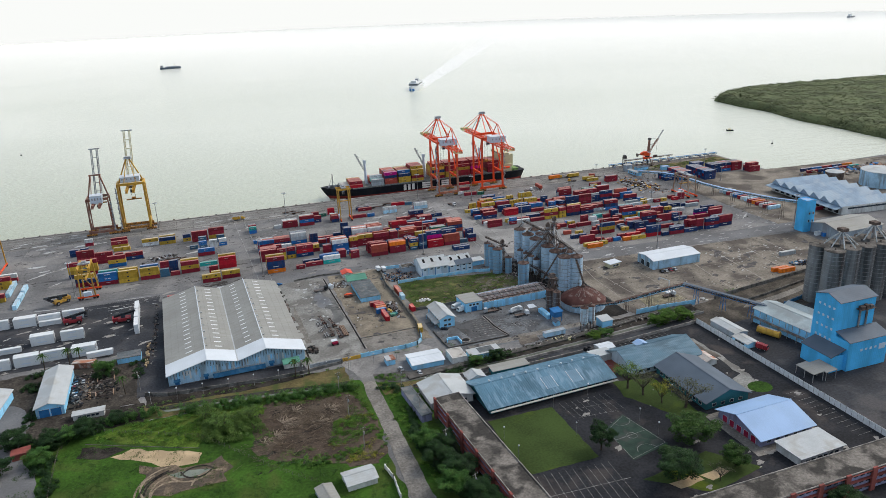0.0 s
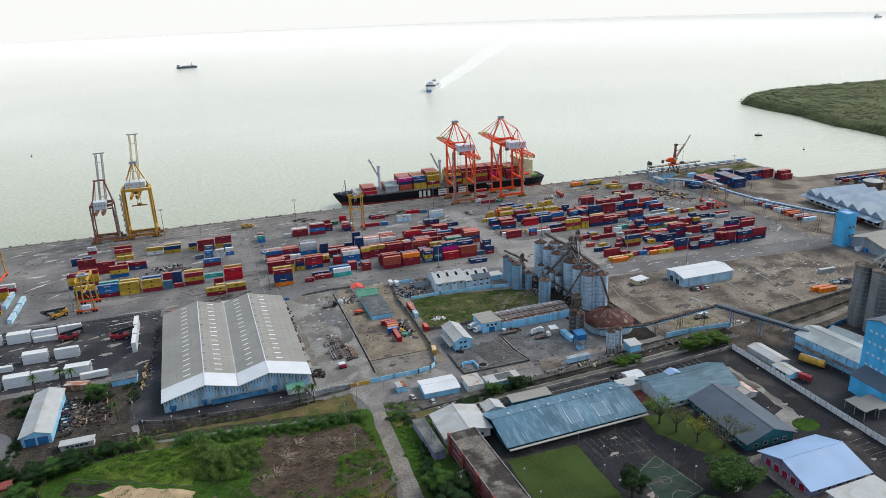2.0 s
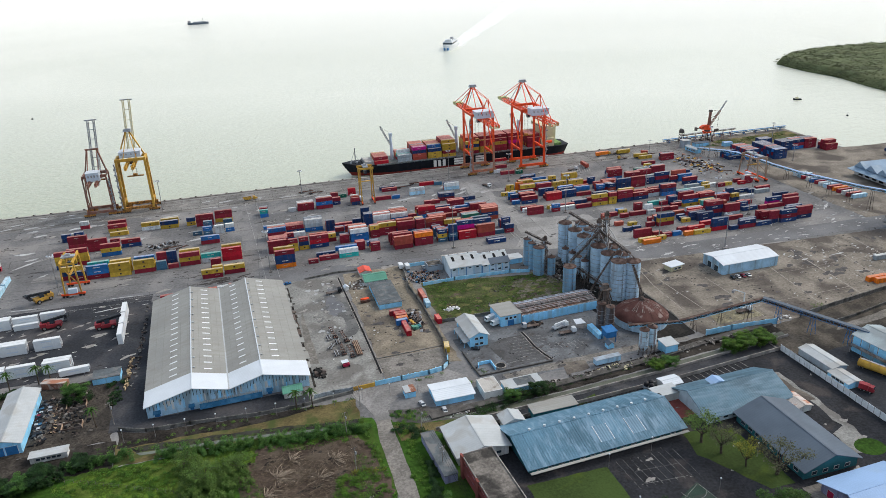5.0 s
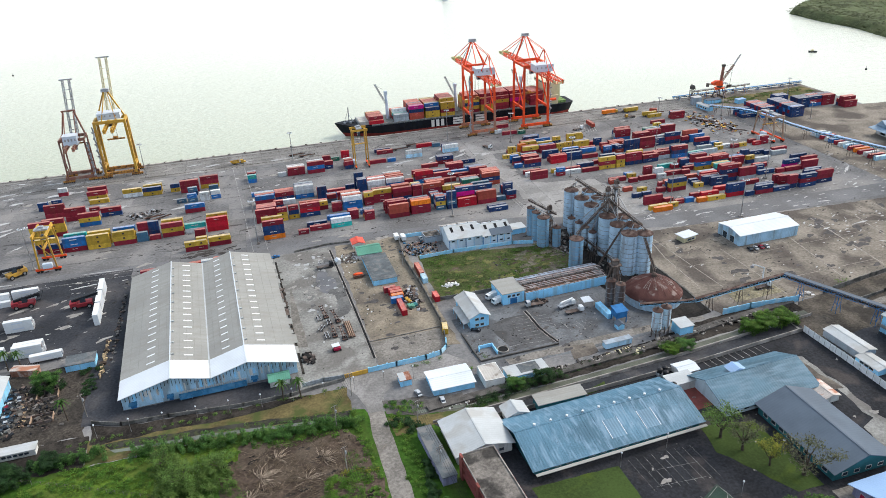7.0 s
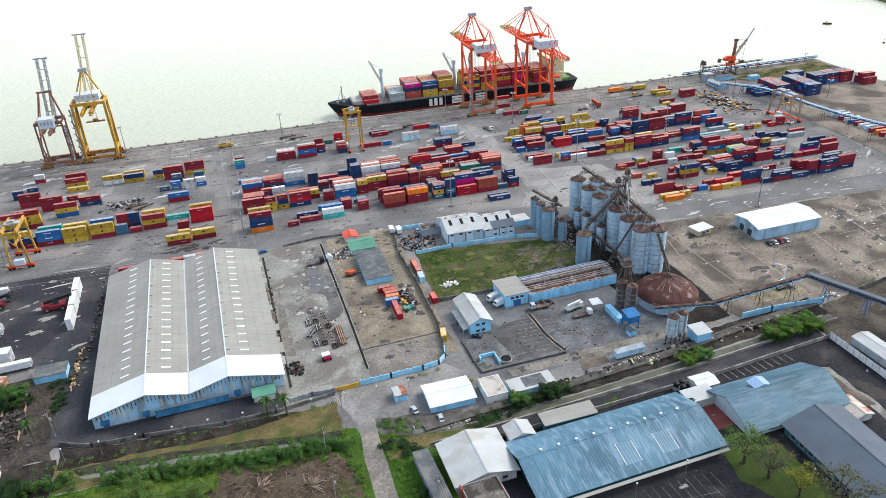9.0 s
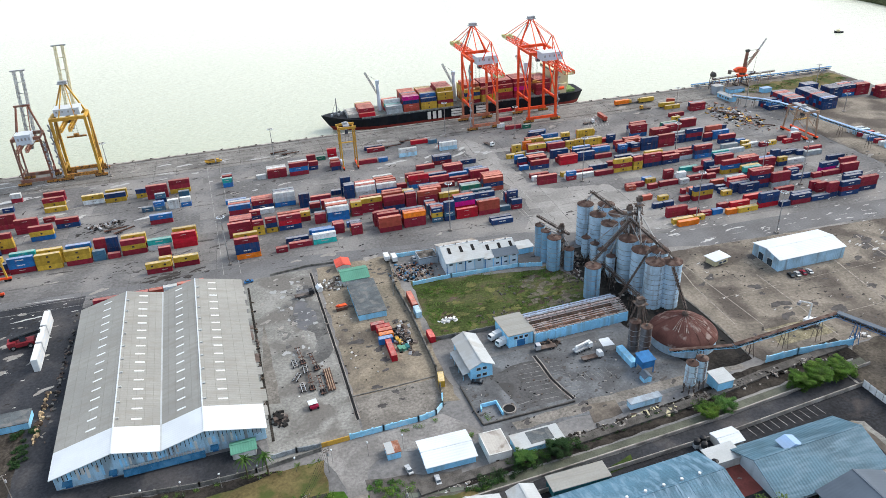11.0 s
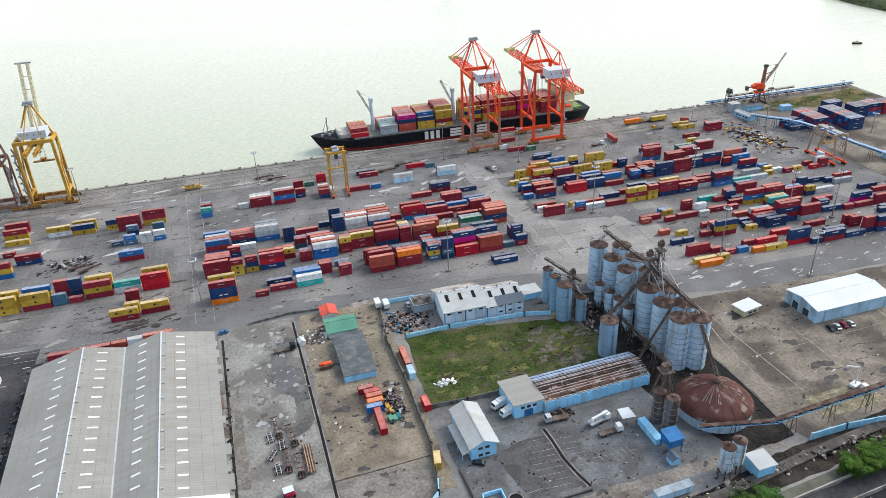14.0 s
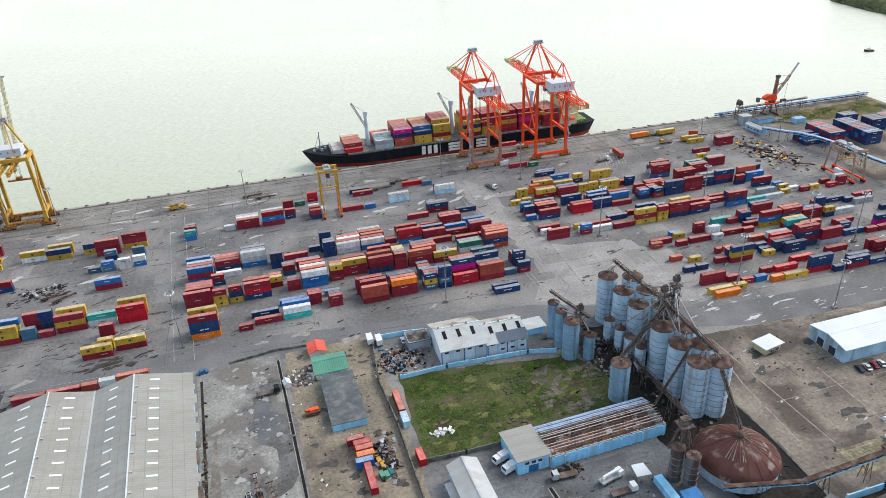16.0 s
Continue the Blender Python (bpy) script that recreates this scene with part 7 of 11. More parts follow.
def broken_joints(name, rows, label, mat, level, seed, keep=0.6):
    """Joints that show only here and there, in uneven widths."""
    rng, out = random.Random(seed), []
    for x0, y0, x1, y1, w in rows:
        n = max(2, int(math.dist((x0, y0), (x1, y1)) / 11))
        for i in range(n):
            if rng.random() < keep:
                a, b = i / n, (i + 1) / n
                j, k = rng.uniform(-0.12, 0.12), rng.uniform(-0.12, 0.12)
                out.append((x0 + (x1 - x0) * a + j, y0 + (y1 - y0) * a + j, x0 + (x1 - x0) * b + k, y0 + (y1 - y0) * b + k, w * rng.uniform(0.5, 1.7)))
    return strips(name, out, label, mat, level)


M["jointfaint"] = surf("dusty_joint", (0.10, 0.098, 0.095), 0.95, var=0.35, scale=0.4)
broken_joints("yard_joint", [(-150, 476 + k * 13, 12, 472 + k * 13, 0.11) for k in range(12)] + [(24, 478 + k * 14, 186, 470 + k * 14, 0.10) for k in range(11)] + [(200, 450 + k * 15, 420, 444 + k * 15, 0.10) for k in range(13)]
              + [(-150 + k * 21, 476, -146 + k * 21, 630, 0.10) for k in range(26)], "faint joints between concrete bays", "jointfaint", 0.09, 301)


def wandering(name, n, box, width, mat, label, seed, level):
    """Crooked cracks and runnels, joined."""
    rng, out = random.Random(seed), []
    for _ in range(n):
        x, y, a, w = rng.uniform(box[0], box[1]), rng.uniform(box[2], box[3]), rng.choice((0.0, 0.0, 1.6)) + rng.uniform(-0.25, 0.25), width * rng.uniform(0.4, 1.5)
        for _ in range(rng.randint(4, 11)):
            a += rng.uniform(-0.35, 0.35) - 0.25 * math.sin(4 * a)
            d = rng.uniform(0.5, 1.8)
            nx, ny = x + d * math.cos(a), y + d * math.sin(a)
            out.append((x, y, nx, ny, w * rng.uniform(0.5, 1.5)))
            x, y = nx, ny
    return strips(name, out, label, mat, level)


wandering("yard_crack", 80, (-150, 430, 470, 640), 0.13, "crack", "crooked dark cracks in the yard concrete", 311, 0.094)
wandering("yard_runnel", 22, (-150, 420, 480, 600), 0.4, "crack", "black wet runnels between the box stacks", 312, 0.098)
wandering("pad_crack", 50, (232, 415, 342, 422), 0.16, "crack", "crooked dark cracks in the concrete pad", 313, 0.112)

# concrete bays recast at different times, in tones of their own
M["bay"] = surf("recast_concrete", (0.245, 0.241, 0.235), 0.88, var=0.2, scale=0.06, fine=0.8, rnd=0.1, stain=(0.20, 0.196, 0.19), amount=0.55, stain_scale=0.12, grain=0.14)
M["baydull"] = surf("older_recast_concrete", (0.195, 0.192, 0.19), 0.88, var=0.2, scale=0.06, fine=0.8, rnd=0.16, stain=(0.135, 0.132, 0.13), amount=0.55, stain_scale=0.12, grain=0.14)
patch("yard_lane", [(181, 472), (196, 463), (246, 449), (262, 447), (276, 462), (268, 480), (256, 492), (247, 512), (206, 520), (202, 560), (203, 600), (192, 618), (184, 612), (186, 560), (192, 530), (194, 505)], 0.012, M["bay"], "broad pale concrete lane between the box blocks", "pavement", 1.6, 8)
bays = tagged(new("yard_bays"), "concrete bays recast in uneven greys", "pavement", "", "structure")
BAY = []
for k in range(4):
    rng, ring = random.Random(320 + k), []
    wx, wy = ((10.4, 13.8), (12.6, 9.2), (20.8, 6.6), (8.2, 13.8))[k]
    for x0, y0, x1, y1 in ((0, 0, wx, 0), (wx, 0, wx, wy), (wx, wy, 0, wy), (0, wy, 0, 0)):
        ring += [(x0 + (x1 - x0) * i / 4 + rng.uniform(-0.12, 0.12), y0 + (y1 - y0) * i / 4 + rng.uniform(-0.12, 0.12), 0) for i in range(4)]
    BAY.append([Geo().solid(ring, (0, 0, 0.03)).mesh("concrete_bay", M[mt]) for mt in ("baydull", "bay")])
rng = random.Random(33)
for i in range(26):
    for j in range(12):
        x, y = -150 + i * 21 + rng.choice((0, 10.5)) + j * 0.36, 470 + j * 13.9 - i * 0.6
        pale = 184 < x < 268 and y < 590
        if y > 612 or rng.random() > (0.55 if pale else 0.3) or (x > 250 and y < 458) or (x < 40 and y < 486):
            continue
        bay = new("concrete_bay", BAY[rng.randrange(4)][1 if pale else 0])
        bay.parent = bays
        bay.matrix_local = pose(x, y, 0.002 + 0.0021 * ((i * 7 + j * 3) % 8), 0, 0, -1.6)
strips("apron_joint", [(-300, 634 + k * 6.5, 530, 634 + k * 6.5, 0.14) for k in range(4)] + [(-300 + k * 14, 629, -300 + k * 14, 660, 0.14) for k in range(58)], "dark joints in the quay apron", "crack", 0.085)
# flat strip, the trench's shaded depth is only its black colour
strips("pad_trench", [(220.4, 424, 219.4, 392, 2.6), (219.4, 392, 220.7, 370, 3.0), (220.7, 370, 220.5, 342, 2.6)], "flat black strip for the shaded trench beside the pad wall", "dark", 0.13)
strips("drain_cut", [(36.6, 352, 33.0, 462, 1.0)], "dark drain along the warehouse side", "dirt", 0.11)


def blots(name, n, box, size, mat, label, seed, level=0.1, stretch=2.0, keep=None):
    """Scattered irregular flat patches, joined."""
    rng, g = random.Random(seed), Geo()
    while n:
        x, y, s = rng.uniform(box[0], box[1]), rng.uniform(box[2], box[3]), rng.uniform(0.3, 1.0) ** 2 * size
        n -= 1
        if keep and not keep(x, y):
            continue
        k = rng.randint(15, 19)
        a0, p2, p3 = rng.uniform(0, 0.6), rng.uniform(0, 6.28), rng.uniform(0, 6.28)
        ring = []
        for i in range(k):
            a, r = 2 * math.pi * i / k, s * (0.72 + 0.2 * math.sin(2 * 2 * math.pi * i / k + p2) + 0.16 * math.sin(3 * 2 * math.pi * i / k + p3) + rng.uniform(-0.16, 0.16))
            u, v = r * stretch * math.cos(a), r * math.sin(a)
            ring.append((x + u * math.cos(a0) - v * math.sin(a0), y + u * math.sin(a0) + v * math.cos(a0), 0))
        g.solid(ring, (0, 0, level + 0.004 * (n % 9)))
    return setting(name, g, M[mat], label, name.replace("_", " "), "stuff")


# sky reflection on puddles put into a pale base colour, besides the gloss
M["puddle_glare"] = surf("sky_pale_puddle", (0.46, 0.46, 0.45), 0.22, var=0.15, scale=0.3, spec=0.8, bump=0.05)
M["oil"] = surf("oil_stain", (0.07, 0.066, 0.066), 0.7, var=0.3, scale=0.4)
M["patchy"] = surf("repaired_concrete", (0.27, 0.26, 0.245), 0.9, var=0.2, scale=0.3)
blots("shallow_puddle", 190, (236, 440, 424, 475), 0.7, "puddle_glare", "shallow bright puddles on the haul road", 5, 0.115, 4.0)
blots("pad_puddle", 90, (236, 420, 340, 424), 0.5, "puddle_glare", "small bright puddles on the pad", 15, 0.115, 3.4)
blots("pad_pool", 110, (326, 392, 362, 408), 0.75, "puddle_glare", "bright rain pools on the broken pad", 43, 0.115, 2.4)
blots("bright_puddle", 80, (-150, 200, 560, 640), 2.4, "puddle_glare", "shallow bright puddles on the quay", 6, 0.10, 3.2)
for k, (x0, y0, x1, y1, w) in enumerate(((-134, 550, -118, 564, 2.6), (-121, 486, -101, 484, 1.8), (-73, 467.5, -58, 469.7, 1.8), (-115, 531, -109.5, 536, 2.0), (-70, 483.8, -48, 482.2, 1.0), (-142, 655, -129, 653, 2.0), (-121, 652.8, -111, 653, 2.0),
                                         (418, 470, 404, 458, 2.2), (356, 426, 364, 425, 2.0), (344, 425.6, 349, 425, 1.4), (400, 443, 394, 440, 1.8), (362, 394, 352, 393, 2.0), (336, 394, 331, 393, 2.2), (348, 371, 352, 369, 1.2), (258, 428, 268, 430, 2.6), (246, 440, 254, 441, 2.0), (280, 436, 290, 436, 1.4))):
    rng, rim = random.Random(60 + k), []
    ln = math.dist((x0, y0), (x1, y1))
    nx, ny = -(y1 - y0) / ln, (x1 - x0) / ln
    for side in (1, -1):
        for i in range(13):
            u = (i if side == 1 else 12 - i) / 12
            off = side * w * 0.5 * math.sin(math.pi * min(max(u, 0.06), 0.94)) * rng.uniform(0.25, 1.1)
            rim.append((x0 + (x1 - x0) * u + nx * off, y0 + (y1 - y0) * u + ny * off))
    patch("bright_puddle", rim, 0.118, M["puddle_glare"], "long bright puddle on the yard", "puddle", kind="stuff")
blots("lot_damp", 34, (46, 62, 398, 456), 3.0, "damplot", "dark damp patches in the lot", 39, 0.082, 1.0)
# sheen of the wet lot painted as a paler grey base colour
M["sheen"] = surf("painted_rain_sheen", (0.30, 0.31, 0.31), 0.28, var=0.15, scale=0.3, spec=0.6, bump=0.05)
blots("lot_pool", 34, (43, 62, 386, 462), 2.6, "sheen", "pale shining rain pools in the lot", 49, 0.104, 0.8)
blots("lot_puddle", 60, (37, 62, 380, 466), 1.7, "patchy", "drying pale patches in the lot", 9, 0.10, 1.3)
blots("oil_stain", 180, (-150, 430, 470, 655), 1.6, "oil", "dark oil stains on the yard", 7, 0.075, 1.7)
M["patchy_soil"] = surf("stony_soil", (0.125, 0.112, 0.092), 0.95, var=0.4, scale=0.25, fine=1.0, bump=0.6, stain=(0.07, 0.072, 0.04), amount=0.7, stain_scale=0.2)
M["straw"] = surf("straw_grass", (0.105, 0.105, 0.040), 0.95, var=0.35, scale=0.2, fine=1.0, bump=0.6, stain=(0.062, 0.084, 0.024), amount=0.7, stain_scale=0.15)
M["grime"] = surf("black_grime", (0.030, 0.029, 0.028), 0.85, var=0.4, scale=0.6)
blots("yard_wet", 26, (-16, 14, 483, 491), 1.5, "crack", "black wet cracks and puddles before the yellow boxes", 44, 0.101, 2.6)
blots("wreck_soot", 40, (-58, -30, 552, 568), 1.5, "grime", "black soot and oil round the wreckage", 45, 0.076, 2.0)
blots("stack_wet", 34, (-50, 12, 496, 514), 0.7, "crack", "black wet patches along the box rows", 46, 0.099, 3.0)
blots("stack_wet", 44, (24, 190, 484, 494), 0.5, "crack", "black wet patches along the middle block", 47, 0.099, 3.4)
blots("stack_wet", 60, (262, 420, 446, 520), 0.6, "crack", "black wet patches among the eastern rows", 48, 0.099, 3.4)
blots("lot_grime", 90, (40, 102, 350, 468), 0.42, "grime", "black grime and oil spots in the lots", 21, 0.078, 2.2)
blots("park_grime", 130, (108, 200, 328, 374), 0.42, "grime", "black oil spots on the lorry park", 22, 0.09, 2.2)
blots("yard_grime", 620, (-150, 430, 440, 640), 0.75, "grime", "black oil spots on the yard", 23, 0.07, 2.6)
blots("pad_grime", 420, (230, 415, 340, 424), 0.6, "grime", "black grime on the concrete pad", 24, 0.083, 2.2)
blots("trailer_grime", 200, (-150, -44, 398, 478), 0.8, "grime", "black oil spots in the trailer yard", 25, 0.085, 2.4)
blots("trailer_scuff", 130, (-150, -44, 398, 478), 0.5, "paint", "pale scuffs in the trailer yard", 26, 0.075, 3.0)
blots("field_bare", 60, (112, 184, 394, 430), 2.2, "soil", "bare brown patches in the grass field", 27, 0.115, 1.6)
blots("field_rubbly", 46, (158, 186, 394, 426), 3.2, "patchy_soil", "pale stony soil at the field edge", 29, 0.118, 1.5)
blots("field_straw", 90, (110, 180, 394, 432), 2.6, "straw", "yellowed grass in the field", 30, 0.108, 1.8)
blots("quay_puddle", 34, (-170, 70, 630, 648), 1.3, "puddle_glare", "long bright puddles along the quay", 28, 0.095, 8.0)
blots("tyre_wear", 90, (-150, 430, 470, 655), 0.9, "oil", "long dark tyre marks on the yard", 17, 0.072, 9.0)
blots("pale_wear", 150, (-150, 430, 470, 655), 0.8, "patchy", "long pale scuffs on the yard", 18, 0.066, 9.0)
blots("lot_stain", 60, (70, 100, 356, 466), 2.2, "oil", "oil-dark stains in the storage lot", 19, 0.08, 1.6)
blots("trailer_yard_stain", 70, (-150, -48, 398, 475), 2.0, "patchy", "pale scuffs on dark asphalt", 8, 0.10, 3.0)
blots("concrete_repair", 150, (-150, 430, 470, 655), 3.0, "patchy", "pale repaired concrete patches", 10, 0.07, 2.0)
blots("pad_stain", 90, (232, 415, 345, 412), 3.6, "oil", "black stains on the concrete pad", 12, 0.09, 1.6)
blots("lorry_park_stain", 60, (110, 198, 330, 372), 1.7, "oil", "dark stains on the lorry park", 13, 0.085, 1.8)
blots("school_stain", 60, (140, 250, 170, 300), 2.0, "patchy", "pale worn patches on the schoolyard", 14, 0.09, 1.6)
blots("soil_scrape", 70, (2, 52, 258, 316), 1.6, "dirt", "dark scraped soil", 15, 0.13, 2.2)
patch("play_court", [(148, 238), (161, 245), (167, 219), (147, 214)], 0.1, surf("green_court_paint", (0.024, 0.046, 0.036), 0.8, var=0.25, scale=0.2, stain=(0.055, 0.058, 0.056), amount=0.7, stain_scale=0.15), "faded green play court", "pavement")
def arc(cx, cy, r, a0, a1, w=0.1, n=14):
    p = [(cx + r * math.cos(radians(a0 + (a1 - a0) * i / n)), cy + r * math.sin(radians(a0 + (a1 - a0) * i / n))) for i in range(n + 1)]
    return [(*u, *v, w) for u, v in zip(p, p[1:])]


strips("play_marking", arc(156, 229.5, 2.2, 0, 360) + arc(157.5, 242, 4.6, 180, 350) + arc(156.5, 217.6, 4.6, 10, 170) + [(148, 229, 164.4, 231, 0.1), (148.6, 237, 160.5, 244, 0.1), (147.4, 215, 166, 220, 0.1), (148, 238, 147.4, 215, 0.1), (161, 244, 166.2, 220, 0.1)], "worn white court lines", "fadedpaint", 0.13)
patch("garden", [(144, 202), (178, 208.5), (192, 192), (164, 186)], 0.1, M["lawn"], "school garden lawn", "grass", 0.4, kind="stuff")
patch("roundabout", [(233.7 + 6 * math.cos(a * 0.42), 241.7 + 5 * math.sin(a * 0.42)) for a in range(15)], 0.14, M["grass"], "round lawn", "grass", kind="stuff")
patch("tree_lawn", [(172, 272), (192, 268), (194, 234), (184, 234), (170, 258)], 0.1, M["lawn"], "lawn under trees", "grass", 0.4, kind="stuff")
for y0 in (0, 1):
    patch("garden_path", [(152 + y0 * 14, 196), (164 + y0 * 12, 198), (166 + y0 * 12, 194), (154 + y0 * 14, 192)], 0.13, M["sand"], "curved pale garden path", "pavement", 0.5)


# ---- vehicles and loose things ----
M["truckwhite"] = surf("white_truck_paint", (0.66, 0.69, 0.71), 0.4, var=0.05, stain=(0.40, 0.39, 0.37), amount=0.15, stain_scale=0.6)
M["truckred"] = surf("dark_red_truck_paint", (0.25, 0.03, 0.04), 0.4, var=0.15)
M["carsilver"] = surf("silver_car_paint", (0.50, 0.52, 0.54), 0.3, 0.3, var=0.06)
M["carblack"] = surf("black_car_paint", (0.02, 0.022, 0.026), 0.25, var=0.2)
M["carred"] = surf("dark_red_car_paint", (0.22, 0.012, 0.03), 0.3, var=0.1)
M["bag"] = surf("white_bulk_bag", (0.62, 0.63, 0.63), 0.9, var=0.2, scale=0.8)
_kinds = {}


def again(key, build, x, y, rz=0.0):
    """The first call builds a thing, later calls copy it."""
    if key in _kinds:
        return copy_thing(_kinds[key], pose(x, y, 0.08, 0, 0, rz))
    root = build()
    root.matrix_world = pose(x, y, 0.08, 0, 0, rz)
    _kinds[key] = root
    return root


def wheels(root, spots, r=0.5):
    for x, y in spots:
        s = 1 if y > 0 else -1
        w = part("wheel", Geo().tube((x, y - 0.15 * s, r), (x, y + 0.15 * s, r), r, n=14), M["tyre"], root, smooth=True)
        part("rim", Geo().tube((x, y + 0.14 * s, r), (x, y + 0.17 * s, r), r * 0.55, n=10), M["steel"], w)


def car(x, y, rz, paint):
    def build():
        root = thing("car", "parked saloon car beside the shed", "car", group="parked cars")
        part("body", Geo().solid([(-2.2, -0.85, 0.35), (2.2, -0.85, 0.35), (2.25, -0.85, 0.75), (1.2, -0.85, 0.92), (-1.9, -0.85, 0.95), (-2.25, -0.85, 0.8)], (0, 1.7, 0)), M[paint], root)
        c = part("cabin", Geo().solid([(-1.7, -0.74, 0.93), (1.1, -0.74, 0.9), (0.45, -0.74, 1.42), (-1.1, -0.74, 1.44)], (0, 1.48, 0)), M["window"], root)
        part("roof", Geo().box(-1.05, 0.42, -0.7, 0.7, 1.43, 1.47), M[paint], c)
        wheels(root, ((-1.35, -0.86), (-1.35, 0.86), (1.35, -0.86), (1.35, 0.86)), 0.32)
        return root
    return again("car" + paint, build, x, y, rz)


def lorry(x, y, rz, cab="truckwhite", load="flat"):
    def build():
        root = thing("lorry", {"flat": "flatbed lorry with pale cab", "mixer": "pale crane lorry parked in the yard", "dump": "yellow dumper lorry on the quay", "box": "small pale box lorry with square body"}[load], "lorry", group="lorries")
        lng = 9.0 if load != "box" else 6.0
        c = part("cab", Geo().solid([(lng / 2 - 2.2, -1.2, 0.9), (lng / 2, -1.2, 0.9), (lng / 2, -1.2, 2.2), (lng / 2 - 0.35, -1.2, 3.1), (lng / 2 - 2.2, -1.2, 3.1)], (0, 2.4, 0)), M[cab], root)
        part("windscreen", slab(Geo(), (lng / 2 + 0.02, -1.05, 2.2), (lng / 2 + 0.02, 1.05, 2.2), (lng / 2 - 0.3, 1.05, 3.0), (lng / 2 - 0.3, -1.05, 3.0), 0.04), M["window"], c)
        part("chassis", Geo().box(-lng / 2, lng / 2 - 0.4, -0.5, 0.5, 0.7, 1.0), M["carblack"], root)
        if load == "flat":
            part("bed", Geo().box(-lng / 2, lng / 2 - 2.4, -1.25, 1.25, 1.0, 1.25), M["rusty"], root)
        elif load == "mixer":
            part("deck", Geo().box(-lng / 2, lng / 2 - 2.4, -1.25, 1.25, 1.0, 1.7), M["greysteel"], root)
            part("crane_boom", Geo().beam((-lng / 2 + 1, 0, 3.0), (lng / 2 - 1, 0, 3.4), 0.8, 0.8).beam((-lng / 2 + 1.2, 0, 1.7), (-lng / 2 + 1.2, 0, 3.0), 1.0), M["truckwhite"], root)
        elif load == "dump":
            t = Geo()
            for s in (-1.5, 1.38):
                t.solid([(-lng / 2 - 0.6, s, 2.3), (-lng / 2 + 1.4, s, 1.3), (lng / 2 - 3.4, s, 1.2), (lng / 2 - 3.1, s, 2.9), (-lng / 2 - 0.9, s, 2.7)], (0, 0.12, 0))
            t.box(-lng / 2 + 1.2, lng / 2 - 3.3, -1.4, 1.4, 1.15, 1.35).box(lng / 2 - 3.35, lng / 2 - 3.2, -1.4, 1.4, 1.3, 3.1)
            slab(t, (-lng / 2 - 0.7, -1.4, 2.3), (-lng / 2 + 1.3, -1.4, 1.3), (-lng / 2 + 1.3, 1.4, 1.3), (-lng / 2 - 0.7, 1.4, 2.3), 0.1)
            part("tipper", t, M["craneyellow"], root)
            part("load", Geo().solid([(-lng / 2 + 0.4, -1.3, 1.5), (lng / 2 - 3.5, -1.3, 1.5), (lng / 2 - 3.6, -1.3, 2.3), (-lng / 2 + 1.0, -1.3, 2.2)], (0, 2.6, 0)), M["soil"], root)
            part("bonnet", Geo().solid([(lng / 2 - 0.1, -0.9, 1.0), (lng / 2 + 1.5, -0.9, 1.0), (lng / 2 + 1.4, -0.9, 1.9), (lng / 2 - 0.1, -0.9, 2.2)], (0, 1.8, 0)), M["craneyellow"], root)
        else:
            part("box_body", Geo().box(-lng / 2, lng / 2 - 2.3, -1.25, 1.25, 1.0, 3.4), M[cab], root)
        wheels(root, [(xx, s * 1.05) for xx in (lng / 2 - 1.2, -lng / 2 + 1.2, -lng / 2 + 2.5) for s in (-1, 1)], 0.5)
        return root
    return again("lorry" + cab + load, build, x, y, rz)


def stacker(x, y, rz, paint="truckred"):
    def build():
        root = thing("reach_stacker", "dark red reach stacker with raised boom", "vehicle", group="reach stackers")
        part("body", Geo().box(-4.2, 3.2, -1.6, 1.6, 0.9, 2.2).box(-4.4, -2.0, -1.7, 1.7, 1.6, 2.9), M[paint], root)
        part("cab", Geo().box(-0.8, 1.0, -0.8, 0.8, 2.2, 4.0), M["window"], root)
        part("boom", Geo().beam((-3.6, 0, 3.2), (5.4, 0, 4.6), 0.9, 1.0), M["carblack"], root)
        part("spreader", Geo().box(4.6, 6.0, -3.6, 3.6, 3.4, 4.0).box(5.0, 5.6, -1.0, 1.0, 4.0, 4.6), M["carblack"], root)
        wheels(root, ((2.0, -1.9), (2.0, 1.9), (-3.0, -1.5), (-3.0, 1.5)), 0.9)
        return root
    o = again("stacker" + paint, build, x, y, rz)
    o.matrix_world = pose(x, y, 0.08, 0, 0, rz) @ Matrix.Scale(1.35, 4)
    return o


M["chassisred"] = surf("faded_red_brown_steel", (0.135, 0.075, 0.058), 0.85, var=0.35, scale=0.5, stain=(0.05, 0.045, 0.042), amount=0.7, stain_scale=0.4)


def chassis(x, y, rz):
    def build():
        root = thing("trailer_chassis", "rusty empty container trailer chassis", "trailer", group="parked trailer chassis")
        g = Geo()
        for s in (-0.5, 0.5):
            part("rail", Geo().beam((-6.0, s, 1.05), (6.0, s, 1.2), 0.2, 0.4), M["chassisred"], root)
        for k in range(6):
            e = 1.22 if k in (0, 2, 5) else 0.5
            part("crossbar", Geo().box(-5.9 + k * 2.3, -5.6 + k * 2.3, -e, e, 1.0, 1.25), M["carblack"] if k % 2 else M["chassisred"], root)
        part("axle_frame", Geo().box(-5.4, -2.6, -0.9, 0.9, 0.55, 0.9), M["carblack"], root)
        for s in (-1, 1):
            part("stand", Geo().beam((3.6, s * 0.6, 0), (3.6, s * 0.6, 1.0), 0.18), M["steel"], root)
        wheels(root, [(xx, s * 1.05) for xx in (-4.8, -3.5) for s in (-1, 1)], 0.5)
        return root
    return again("chassis", build, x, y, rz)


